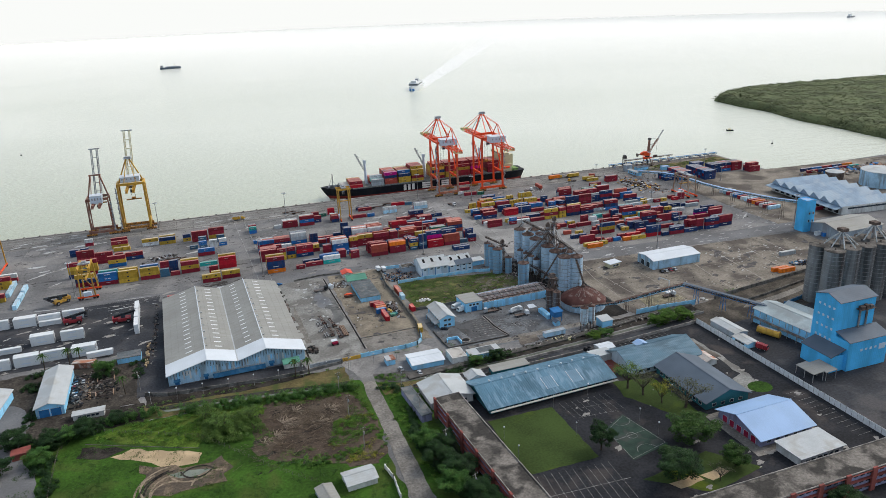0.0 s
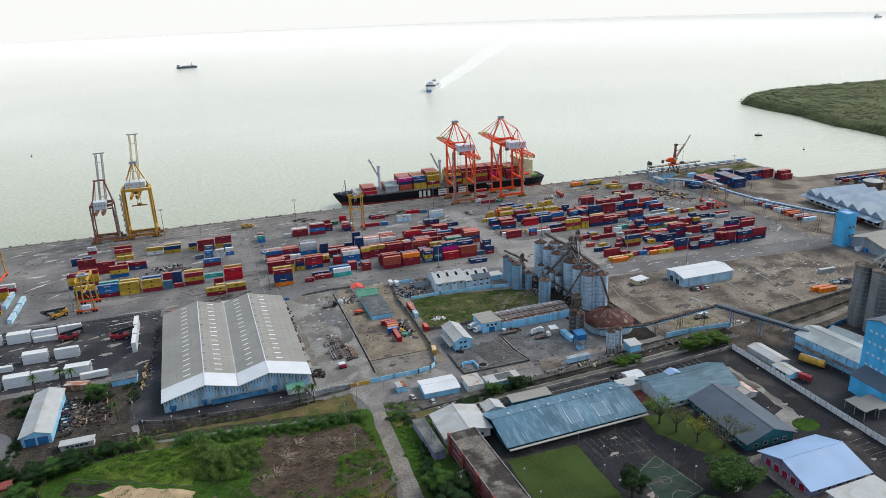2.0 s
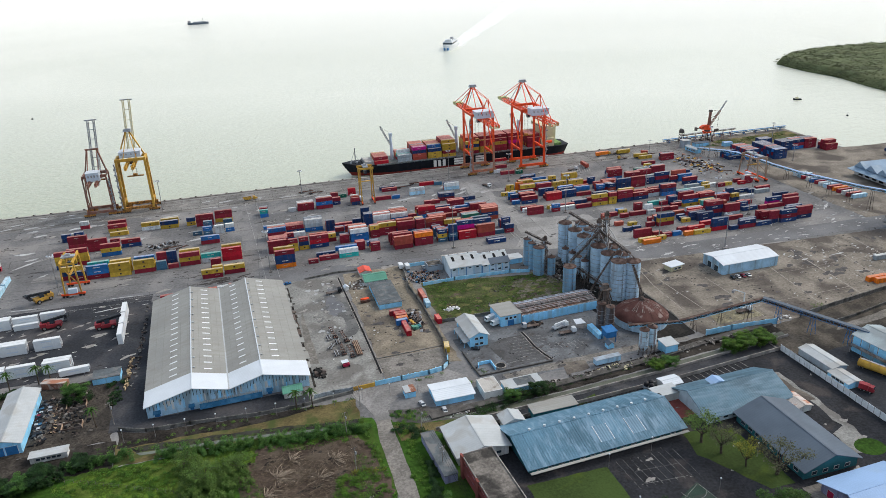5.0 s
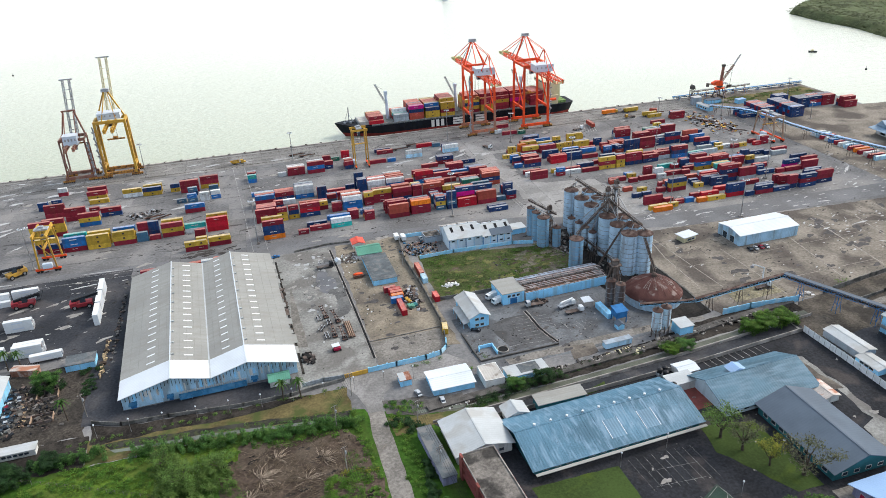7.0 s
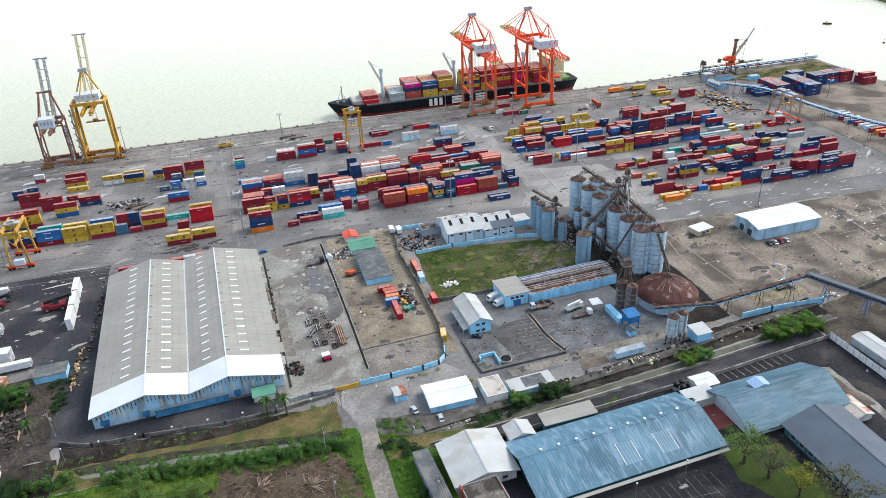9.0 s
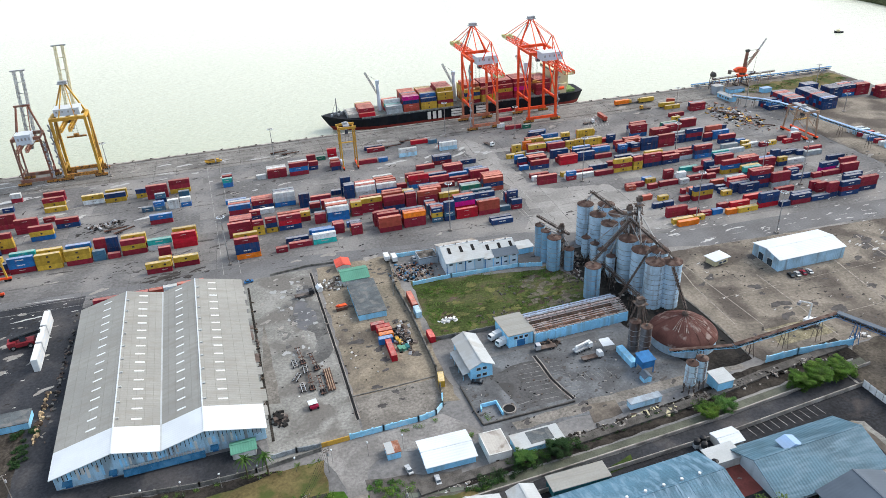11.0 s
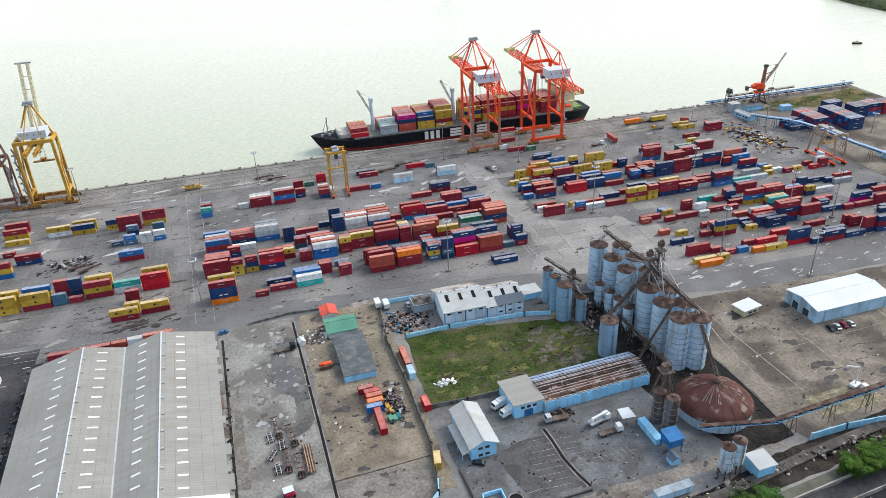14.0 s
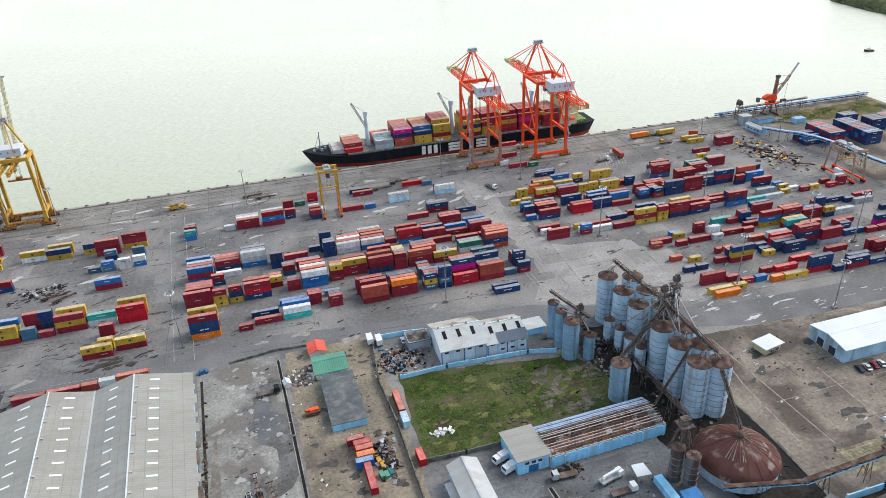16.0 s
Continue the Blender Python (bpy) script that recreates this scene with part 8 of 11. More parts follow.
def van_trailer(x, y, rz, z=1.15):
    """A white reefer box on trailer wheels."""
    def build():
        root = thing("semi_trailer", "white refrigerated box trailer parked in the asphalt yard", "trailer", group="white box trailers")
        b = part("box", Geo().box(-6.5, 6.5, -1.25, 1.25, 1.2, 4.15), M["truckwhite"], root)
        g = Geo()
        for k in range(9):
            xx = -6.4 + k * 1.6
            g.box(xx - 0.05, xx + 0.05, -1.29, 1.29, 1.3, 4.1)
        part("rib_panel", g, M["truckwhite"], b)
        part("name_bar", Geo().box(-2.4, 2.0, -1.31, -1.29, 2.7, 3.3), M["palehouse"], b, "plain pale bar in place of lettering")
        part("cooler", Geo().box(6.5, 6.9, -1.0, 1.0, 2.2, 4.0), M["greysteel"], b)
        part("frame", Geo().box(-6.3, 6.3, -0.5, 0.5, 0.9, 1.2), M["carblack"], root)
        part("landing_leg", Geo().box(3.8, 4.0, -0.8, 0.8, 0, 1.0), M["steel"], root)
        wheels(root, [(xx, s * 1.05) for xx in (-5.2, -3.9) for s in (-1, 1)], 0.5)
        return root
    return again("van", build, x, y, rz)


def reefer(x, y, z, rz):
    """A white refrigerated container, ribbed, with its cooling unit at one end."""
    def build():
        root = thing("reefer_container", "white refrigerated container stacked in the asphalt yard", "container", group="white reefers")
        part("body", Geo().box(-6.1, 6.1, -1.2, 1.2, 0.1, 2.8).box(-6.12, 6.12, -1.22, 1.22, 0, 0.14).box(-6.12, 6.12, -1.22, 1.22, 2.76, 2.88), M["truckwhite"], root)
        for k in range(12):
            part("rib", Geo().box(-5.8 + k * 1.05, -5.7 + k * 1.05, -1.23, -1.19, 0.14, 2.76), M["truckwhite"], root)
        part("name_bar", Geo().box(-2.6, 2.2, -1.25, -1.23, 1.5, 2.1), M["palehouse"], root, "plain pale bar in place of lettering")
        part("cooling_unit", Geo().box(6.12, 6.3, -1.0, 1.0, 0.4, 2.6), M["greysteel"], root)
        return root
    o = again("reefer", build, x, y, rz)
    o.matrix_world = pose(x, y, 0.07 + z, 0, 0, rz)
    return o


for x, y, tiers in ((-119, 462.6, 2), (-119, 465.2, 2), (-119.4, 467.8, 1), (-105, 460.2, 1), (-105.4, 463, 2), (-92.2, 464.4, 2), (-104.5, 431.6, 2), (-104.8, 434.2, 2), (-88.8, 432.2, 2), (-89.2, 434.8, 1), (-121, 426.2, 1),
                    (-108, 405.6, 2), (-108.4, 408.2, 2), (-95.2, 407.6, 2), (-79.8, 406.8, 2), (-79.6, 409.4, 2), (-122, 404.8, 2), (-135, 403.6, 2), (-134, 463.6, 2), (-137, 428, 2), (-148, 462.4, 2), (-150, 427, 1)):
    for k in range(tiers):
        reefer(x, y, k * 2.89, 1.0)
for y in (430.6, 444.0, 457.4):
    for k in range(2):
        reefer(-53.8 - (y - 430) * 0.04, y, k * 2.89, 92)
van_trailer(-71, 400, 4)
stacker(-91, 456.0, 4)
stacker(-62.5, 446, 6)
stacker(-104, 494, 215, "craneyellow")
for x, y, rz in ((51.1, 398.0, 97), (56.0, 392.4, 99), (53.3, 380.4, 91), (57.0, 376.8, 93)):
    chassis(x, y, rz)


def dolly(x, y, rz):
    def build():
        root = thing("axle_dolly", "short trailer bogie with two axles", "trailer", group="loose bogies")
        for s in (-0.7, 0.7):
            part("rail", Geo().box(-2.6, 2.6, s - 0.12, s + 0.12, 0.75, 1.05), M["greysteel"], root)
        for k in range(5):
            part("crossbar", Geo().box(-2.5 + k * 1.2, -2.3 + k * 1.2, -0.9, 0.9, 0.8, 1.0), M["carblack"], root)
        wheels(root, [(xx, s * 1.0) for xx in (-1.6, 1.4) for s in (-1, 1)], 0.48)
        return root
    return again("dolly", build, x, y, rz)


for x, y, rz in ((48.4, 393.6, 98), (50.0, 377.4, 95), (48.4, 384.6, 60), (52.2, 388.6, 92)):
    dolly(x, y, rz)
h = thing("pipe_rack", "rack of rusty and yellowed steel lengths in the lot", "rack", 60.4, 379.0, 0.08, 92)
for k in range(7):
    part("pipe", Geo().beam((-7.2 + (k % 3) * 0.4, -1.3 + k * 0.43, 0.9 + 0.25 * (k % 2)), (7.4 - (k % 2) * 0.7, -1.3 + k * 0.43, 0.9 + 0.25 * (k % 2)), 0.34), M["cranebeige" if k % 2 else "chassisred"], h)
for k in range(4):
    part("bearer", Geo().box(-6 + k * 4, -5.7 + k * 4, -1.6, 1.6, 0, 0.75), M["rusty"], h)
h = thing("skip", "open skip heaped with orange scrap in the tan lot", "skip", 73.2, 428.2, 0.06, 4)
part("tub", Geo().solid([(-2.6, -1.2, 0.3), (2.2, -1.2, 0.3), (2.9, -1.2, 1.7), (-2.9, -1.2, 1.7)], (0, 2.4, 0)), M["chassisred"], h)
part("load", Geo().block(pose(0.6, 0.5, 1.9, 6, 8, 10), 3.6, 1.4, 0.8).block(pose(-1.6, 0.8, 1.8, -8, 4, 40), 1.4, 1.2, 0.7), M["craneorange"], h, "orange scrap")
gabled("white_cabin", "tiny white cabin among scrap", "hut", 65.6, 448.4, 2.6, 3.2, 2.0, 2.8, "y", 12, "whitewall", "roofwhite", 0.2)
for x, y, rz in ((62.5, 640, 5), (70, 635, 3), (-36, 552, 10), (-31, 549, 30), (140, 622, 3), (152, 628, 3), (400, 575, -40), (392, 590, -45), (385, 600, -42), (398, 562, -38)):
    chassis(x, y, rz)
for k, c in enumerate(("carblack", "carsilver", "carred", "carsilver")):
    car(278 + k * 3.4, 385.6, 78, c)
car(33.6, 467.4, 12, "deepblue")
car(87, 316, 88, "carsilver")
car(115, 359.3, 150, "carblack")
car(79, 323.4, 100, "carsilver")
car(115.5, 462, 88, "carsilver")
lorry(162, 365.0, 14, load="mixer")
lorry(163.2, 358.8, 2, load="flat")
lorry(148.2, 370.8, 178, "carsilver", "flat")
lorry(131, 384, 200, load="box")
lorry(132.5, 379, 200, load="box")
lorry(102, 466, 90, load="box")
lorry(105.5, 464, 90, load="box")
lorry(18, 638, 4, "craneyellow", "dump")
lorry(203.5, 600, -65, load="flat")
lorry(258, 349, 5, load="flat")
lorry(58.2, 445.3, 4, "carblack", "flat")
lorry(286, 614, 6, load="flat")
lorry(260.6, 271.6, -60, "truckred", "box")


def lifter():
    root = thing("boom_lift", "white boom lift parked on the concrete pad", "vehicle", 260, 352.5, 0.07, 20)
    part("base", Geo().box(-2, 2, -1.2, 1.2, 0.5, 1.6), M["truckwhite"], root)
    part("mast", Geo().beam((0, 0, 1.6), (0, 0, 9.0), 0.5), M["truckwhite"], root)
    part("jib", Geo().beam((0, 0, 9.0), (-9, 1, 13.5), 0.45), M["truckwhite"], root)
    part("bucket", Geo().box(-9.8, -8.6, 0.4, 1.6, 11.8, 13.0), M["greysteel"], root)
    wheels(root, ((-1.3, -1.2), (-1.3, 1.2), (1.3, -1.2), (1.3, 1.2)), 0.45)


lifter()


def rail_tank(x, y, rz, mat, label, r=1.5, length=13.0):
    root = thing("tank_trailer", label, "tank", x, y, 0.08, rz, "tank trailers")
    part("barrel", Geo().tube((-length / 2, 0, 2.4), (length / 2, 0, 2.4), r, n=18), M[mat], root, smooth=True)
    part("frame", Geo().box(-length / 2, length / 2, -0.5, 0.5, 0.7, 1.1), M["carblack"], root)
    part("walkway", Geo().box(-length / 2 + 0.6, length / 2 - 0.6, -0.5, 0.5, 2.4 + r, 2.5 + r), M["steel"], root)
    wheels(root, [(xx, s * 1.05) for xx in (-5.0, -3.7, 4.4) for s in (-1, 1)], 0.5)


rail_tank(275, 283, -66, "craneyellow", "yellow tank trailer beside the mill store", 1.9, 12)
g = thing("goods_wagon", "pale blue-grey covered wagon beside the canal", "wagon", 168.5, 327.5, 0.07, 3)
part("body", Geo().box(-6.4, 6.4, -1.4, 1.4, 0.9, 3.4), M["bluewall"], g)
part("roof", Geo().box(-6.6, 6.6, -1.55, 1.55, 3.4, 3.6), M["greywall"], g)
part("frame", Geo().box(-6.2, 6.2, -1.0, 1.0, 0.3, 0.9), M["rusty"], g)


def junk(name, label, n, x, y, sx, sy, mats, seed, size=(0.8, 2.6), h=1.0):
    """A heap of broken oddments, one joined heap."""
    for k, mt in enumerate(mats):
        rng, g = random.Random(seed + k), Geo()
        for _ in range(n // len(mats)):
            u, v = rng.gauss(0, 0.42), rng.gauss(0, 0.42)
            u, v = max(-1, min(1, u)), max(-1, min(1, v))
            hh = rng.uniform(0.2, h) * (1.2 - 0.5 * (u * u + v * v))
            s = rng.uniform(*size)
            g.block(pose(x + u * sx, y + v * sy, hh * 0.45, rng.uniform(-25, 25), rng.uniform(-25, 25), rng.uniform(0, 180)), s, s * rng.uniform(0.25, 0.9), hh)
        setting(name, g, M[mt], label, "scrap heap", "stuff")


junk("scrap_heap", "heap of mixed broken scrap", 460, 112, 450.5, 12, 8.5, ("rusty", "kerb", "cranebrown", "dark", "greysteel", "canopyblue", "cranebeige", "dark"), 31, (0.4, 1.7), 1.1)
junk("scrap_heap", "heap of scrap beside the silos", 90, 190, 436, 6, 12, ("rusty", "kerb", "dark"), 41, (0.6, 2.0))
junk("scrap_heap", "scattered junk in the lot", 60, 72, 452, 6, 7, ("bag", "rusty", "kerb"), 51, (0.6, 1.6))
for x, y, m in ((91.8, 396.6, "craneyellow"), (92.6, 394.4, "craneyellow"), (91.4, 390, "roofgreen"), (93.0, 389.6, "roofgreen"), (94.6, 390.2, "greenwall")):
    o = thing("pallet_stack", "small stack of painted steel pallets", "pallets", x, y, 0.06, 8, "lot pallets")
    for k in range(5):
        part("pallet", Geo().box(-0.75, 0.75, -1.4, 1.4, k * 0.3, k * 0.3 + 0.2), M[m], o)
junk("scrap_heap", "oily machine parts heap", 200, 95.0, 398, 4.0, 12, ("dark", "rusty", "greysteel"), 61, (0.8, 2.4), 1.4)
junk("white_bag_heap", "heap of white bulk bags on grass", 26, 116, 404, 4, 2.0, ("bag",), 71, (1.0, 1.8), 1.2)
junk("vehicle_wreck_heap", "rows of wrecked vehicle parts", 200, -77.5, 364, 4.5, 17, ("dark", "rusty", "darkstone", "carblack", "greywallold"), 81, (1.0, 2.6), 1.3)
junk("vehicle_wreck_heap", "scattered wrecked vehicle parts", 70, -66, 360, 9, 16, ("dark", "rusty", "carblack", "darkstone"), 85, (0.6, 2.0), 0.9)
for x, y, rz, c in ((-80, 374, 85, "carblack"), (-76.5, 373, 95, "carsilver"), (-80, 368, 88, "carred"), (-76.4, 366, 84, "carblack"), (-79.6, 361, 92, "carsilver"), (-76.2, 359, 86, "carblack"), (-79, 354, 95, "carblack")):
    car(x, y, rz, c)
for x, y in ((-65.8, 372), (-65, 356)):
    o = thing("enclosure", "low empty enclosure of dark timber rails", "pen", x, y, 0.06, 4, "yard enclosures")
    for s in (-1, 1):
        part("rail", Geo().box(-4, 4, s * 2.6 - 0.15, s * 2.6 + 0.15, 0, 1.1), M["rusty"], o)
        part("rail", Geo().box(s * 4 - 0.15, s * 4 + 0.15, -2.45, 2.45, 0, 1.1), M["cranebeige"], o)
junk("tyre_heap", "heap of black drums by the warehouse", 40, 40, 363, 3, 4.5, ("tyre", "rusty"), 91, (1.2, 2.4), 1.8)
junk("pallet_row", "row of stacked timber pallets", 50, -46.5, 390, 1.0, 24, ("sand", "soil"), 95, (1.0, 1.6), 1.4)
junk("yard_wreck", "burnt pale wreckage and scrap on the yard", 60, -47, 559.5, 5.5, 3.6, ("greysteel", "kerb", "dark", "rusty"), 560, (0.6, 2.4), 1.4)
junk("yard_wreck", "small heap of scrapped machinery on the yard", 44, -38.6, 562.5, 3.4, 3.2, ("dark", "rusty", "greysteel", "greysteel"), 565, (0.5, 2.0), 1.6)
# vehicle breaker's yard: two columns of engines, axles and hulks beside the long shed
rng = random.Random(77)
for k in range(8):
    car(-79.6 + 0.35 * k + rng.uniform(-0.4, 0.4), 376 - 3.1 * k, rng.uniform(-14, 14), ("carblack", "canopyblue", "carsilver", "carblack")[k % 4])
    junk("engine_heap", "tan and rusty engine parts in a row", 14, -74.8 + 0.3 * k, 375.5 - 3.1 * k, 1.6, 0.9, ("cranebeige", "rusty", "dark", "sand"), 500 + 3 * k, (0.4, 1.2), 0.8)
flat_block("breaker_hut", "rusty brown hut at the breaker's yard", "hut", -78.0, 392.0, 11.0, 4.0, 3.0, -16, "rustroof", "ruststreak", over=0.2)
junk("breaker_scrap", "dark scrap along the breaker's yard", 160, -70, 370, 9, 18, ("rusty", "dark", "dirt", "kerb"), 530, (0.4, 1.5), 0.6)
junk("pad_scrap", "dark blue wrecks and scrap beside orange containers", 70, 372, 362, 9, 4, ("canopyblue", "dark", "deepblue", "bag", "rusty"), 540, (0.8, 2.6), 1.6)
junk("wall_heap", "pale spoil heap at the pad corner", 60, 272, 337, 5, 1.6, ("kerb", "bag", "lane"), 545, (0.5, 1.8), 1.0)
junk("pier_scrap", "rusty scrap along the pier yard", 240, 392, 588, 15, 34, ("rusty", "craneyellow", "greysteel", "dark", "steel", "cranebrown"), 101, (0.6, 3.2), 1.0)
junk("pier_scrap", "scrap on the far eastern quay", 240, 610, 545, 60, 14, ("rusty", "kerb", "cranebeige", "deepblue", "cranebrown", "dark"), 111, (1.5, 5.0), 2.6)
junk("mill_scrap", "rusty scrap and dust heaps under the silos", 260, 206, 392, 17, 46, ("rusty", "darkstone", "dark", "kerb"), 151, (0.4, 1.8), 0.7)
junk("mill_scrap", "scrap beside the small silos", 120, 186, 424, 7, 20, ("rusty", "darkstone", "kerb"), 161, (0.4, 1.6), 0.6)
junk("side_scrap", "rusty scrap along the warehouse side", 56, 34.6, 406, 1.2, 50, ("rusty", "dark", "soil"), 401, (0.4, 1.3), 0.6)
junk("side_scrap", "dark oddments along the western lane", 90, -43.6, 420, 1.6, 46, ("rusty", "dark", "greywallold"), 411, (0.5, 1.8), 0.8)
junk("yard_litter", "scattered litter in the storage lots", 90, 74, 405, 26, 55, ("kerb", "rusty", "bag", "dark"), 171, (0.3, 1.0), 0.4)
junk("yard_litter", "scattered litter on the lorry park", 90, 150, 350, 40, 22, ("kerb", "rusty", "dark"), 181, (0.3, 1.0), 0.4)
junk("timber_heap", "dark timber baulks beside the shed", 30, 152, 373.5, 6, 1.6, ("rusty", "dark"), 121, (1.0, 2.6), 1.0)
junk("pipe_heap", "long pipes and junk on the canal bank", 50, 172, 322.5, 16, 2.0, ("rusty", "cream", "kerb", "dark"), 131, (0.8, 3.6), 0.7)
for k in range(8):
    junk("bank_stones", "dark broken stones on the canal bank", 60, 118 + k * 17.5, 317.6 + k * 1.75, 11, 2.6, ("darkstone", "kerb", "dirt"), 300 + 7 * k, (0.5, 1.6), 1.2)
junk("rubbish", "rubbish and stones along the canal", 80, 92, 313.5, 10, 3.0, ("bag", "kerb", "darkstone"), 141, (0.4, 1.3), 0.6)

# left-hand truck shed and huts
h = gabled("truck_shed", "long shed with pale gabled roof and blue front", "shed", -87.8, 363.5, 12.2, 40, 5.4, 7.4, "y", 1.5, "bluepaint", "roofpale", 0.8)
openings(h, M["deepblue"], 12.2, 40, 5, "s", 2, 0, 4.4, 4.0, "door", 1.0)
h = flat_block("low_hut", "low white hut with pale flat roof", "hut", -69.8, 336.6, 13.5, 4.0, 2.6, 1.5, "whitewall", "roofpale", over=0.5)
openings(h, M["window"], 13.5, 4.0, 2.6, "s", 5, 1.0, 1.5, 1.0)
gabled("west_shed", "white and blue shed at the lane", "shed", -118, 350, 16, 40, 5, 7, "y", -6, "bluepaint", "roofpale", 0.8)
flat_block("yard_store", "dark flat-roofed store beside the trailer yard", "shed", -55.5, 391.5, 12, 8, 3.0, 1.5, "bluepaint", "roofdark", over=0.2)
gabled("small_house", "small white house with patched pale roof", "house", 39.5, 242, 12, 9, 3.0, 4.4, "x", 6, "whitewall", "roofpale", 0.6)
gabled("tin_shed", "small grey tin shed on grass", "shed", 25.5, 236, 6.5, 10, 2.8, 3.6, "y", 8, "greywall", "roofgrey", 0.4)
flat_block("red_hut", "small dark red hut among trees", "hut", -94, 312, 7, 5, 2.8, 8, "brickred", "brickred", over=0.3)
wall_run("wall_gate_posts", [(51, 246), (52.5, 238), (52, 226)], 2.0, "whitewall", "white and green gate wall", pier=4.0)
for x, y in ((261.6, 240.6), (268.6, 239.8)):
    o = thing("loading_canopy", "open steel canopy with grey sheet roof beside the mill", "canopy", x, y, 0.06, 1, "loading canopies")
    part("roof", slab(Geo(), (-3.3, -5.6, 4.6), (3.3, -5.6, 5.2), (3.3, 5.6, 5.2), (-3.3, 5.6, 4.6), 0.2), M["roofgrey"], o)
    for px in (-3.0, 3.0):
        for py in (-5.2, 0, 5.2):
            part("post", Geo().beam((px, py, 0), (px, py, 4.7), 0.25), M["steel"], o)
h = gabled("side_shed", "long low shed with pale roof in the mill yard", "shed", 259.4, 296.0, 8.0, 19.5, 3.6, 4.5, "y", 3, "greywall", "roofpale", 0.4)
h = gabled("side_shed", "lower blue shed with pale roof joined to the long one", "shed", 257.4, 280.6, 7.2, 11.0, 2.9, 3.7, "y", 3, "bluepaint", "roofpale", 0.4)
openings(h, M["window"], 7.2, 11, 2.8, "w", 3, 1.2, 2.0, 1.0)
for i in range(3):
    root = thing("water_tank", "black plastic water tank on a steel stand", "tank", 168.0 + i * 3.0, 292.5, 0, 0, "water tanks")
    part("stand", Geo().box(-1.2, 1.2, -1.2, 1.2, 0, 2.0), M["steel"], root)
    part("barrel", Geo().turned((0, 0, 2.0), [(1.15, 0), (1.15, 2.0), (0.4, 2.5), (0.01, 2.5)], 18), M["carblack"], root, smooth=True)


# ---- power and street poles ----
def power_pole(x, y, h, rz=0.0):
    def build():
        root = thing("power_pole", "weathered power pole with cross arm and insulators", "pole", group="power poles")
        part("pole", Geo().tube((0, 0, -0.1), (0, 0, 11), 0.18, 0.13, 8), M["kerb"], root)
        for z in (10.4, 9.4):
            part("cross_arm", Geo().box(-1.3, 1.3, -0.08, 0.08, z, z + 0.14), M["rusty"], root)
        for xx in (-1.1, -0.4, 0.4, 1.1):
            part("insulator", Geo().tube((xx, 0, 10.54), (xx, 0, 10.8), 0.07, n=6), M["bag"], root)
        part("transformer", Geo().tube((0.4, 0, 7.6), (0.4, 0, 8.7), 0.32, n=10), M["greysteel"], root)
        return root
    return again("power", build, x, y, rz)


POLES = [(44.9, 313, 11), (53.5, 331, 11), (74.5, 306, 11), (76, 280, 11), (78, 248, 11), (79, 216, 11), (98, 432, 11), (-48, 352, 11), (45, 290, 11), (46, 262, 11)]
for px, py, ph in POLES:
    power_pole(px, py, ph, 20)
for a, b in ((1, 0), (2, 3), (3, 4), (4, 5), (0, 8), (8, 9)):
    root = thing("power_line", "thin overhead power cables between poles", "cable", group="overhead lines")
    for off in (-1.1, -0.4, 0.4, 1.1):
        p, q = Vector((POLES[a][0] + off, POLES[a][1], 10.8)), Vector((POLES[b][0] + off, POLES[b][1], 10.8))
        c = Geo()
        side = Vector((-(q - p).y, (q - p).x, 0)).normalized() * 0.03
        for i in range(13):
            u = i / 12
            mid = p.lerp(q, u) - Vector((0, 0, 0.9 * 4 * u * (1 - u)))
            c.v += [tuple(mid + side + Vector((0, 0, 0.03))), tuple(mid - side + Vector((0, 0, 0.03))), tuple(mid - side - Vector((0, 0, 0.03))), tuple(mid + side - Vector((0, 0, 0.03)))]
            if i:
                c.f += [(4 * i - 4 + k, 4 * i - 4 + (k + 1) % 4, 4 * i + (k + 1) % 4, 4 * i + k) for k in range(4)]
        part("cable", c, M["dark"], root)


def street_light(x, y):
    def build():
        root = thing("street_lamp", "slim street lamp with a white globe", "lamp", group="street lamps")
        part("pole", Geo().tube((0, 0, -0.1), (0, 0, 6.0), 0.09, 0.06, 8), M["steel"], root)
        part("globe", Geo().turned((0, 0, 5.9), [(0.05, 0), (0.28, 0.12), (0.36, 0.36), (0.26, 0.6), (0.02, 0.7)], 12), M["roofwhite"], root, smooth=True)
        return root
    return again("street", build, x, y)


for i in range(11):
    street_light(-42.4 + i * 12.2, 337.0 - i * 0.3)
for x, y in ((154.8, 265.5), (104.2, 232.3), (104, 247), (134.2, 238.6), (165.3, 238), (166.6, 225.7), (135, 262), (190, 250)):
    street_light(x, y)


# ---- shipping containers ----
PAINT = {
    "r": (0.235, 0.021, 0.040), "o": (0.36, 0.070, 0.050), "R": (0.44, 0.014, 0.032), "y": (0.52, 0.345, 0.050), "n": (0.014, 0.045, 0.135),
    "b": (0.02, 0.15, 0.42), "t": (0.03, 0.38, 0.36), "w": (0.62, 0.66, 0.68), "g": (0.36, 0.42, 0.46), "p": (0.62, 0.012, 0.27),
    "O": (0.78, 0.20, 0.02), "G": (0.02, 0.16, 0.11), "c": (0.38, 0.62, 0.78), "s": (0.05, 0.13, 0.21),
}
WORD = {"r": "dark red", "o": "faded rust-red", "R": "bright red", "y": "mustard yellow", "n": "navy blue", "b": "blue", "t": "teal", "w": "white",
        "g": "grey", "p": "pink", "O": "orange", "G": "dark green", "c": "light blue", "s": "slate blue"}
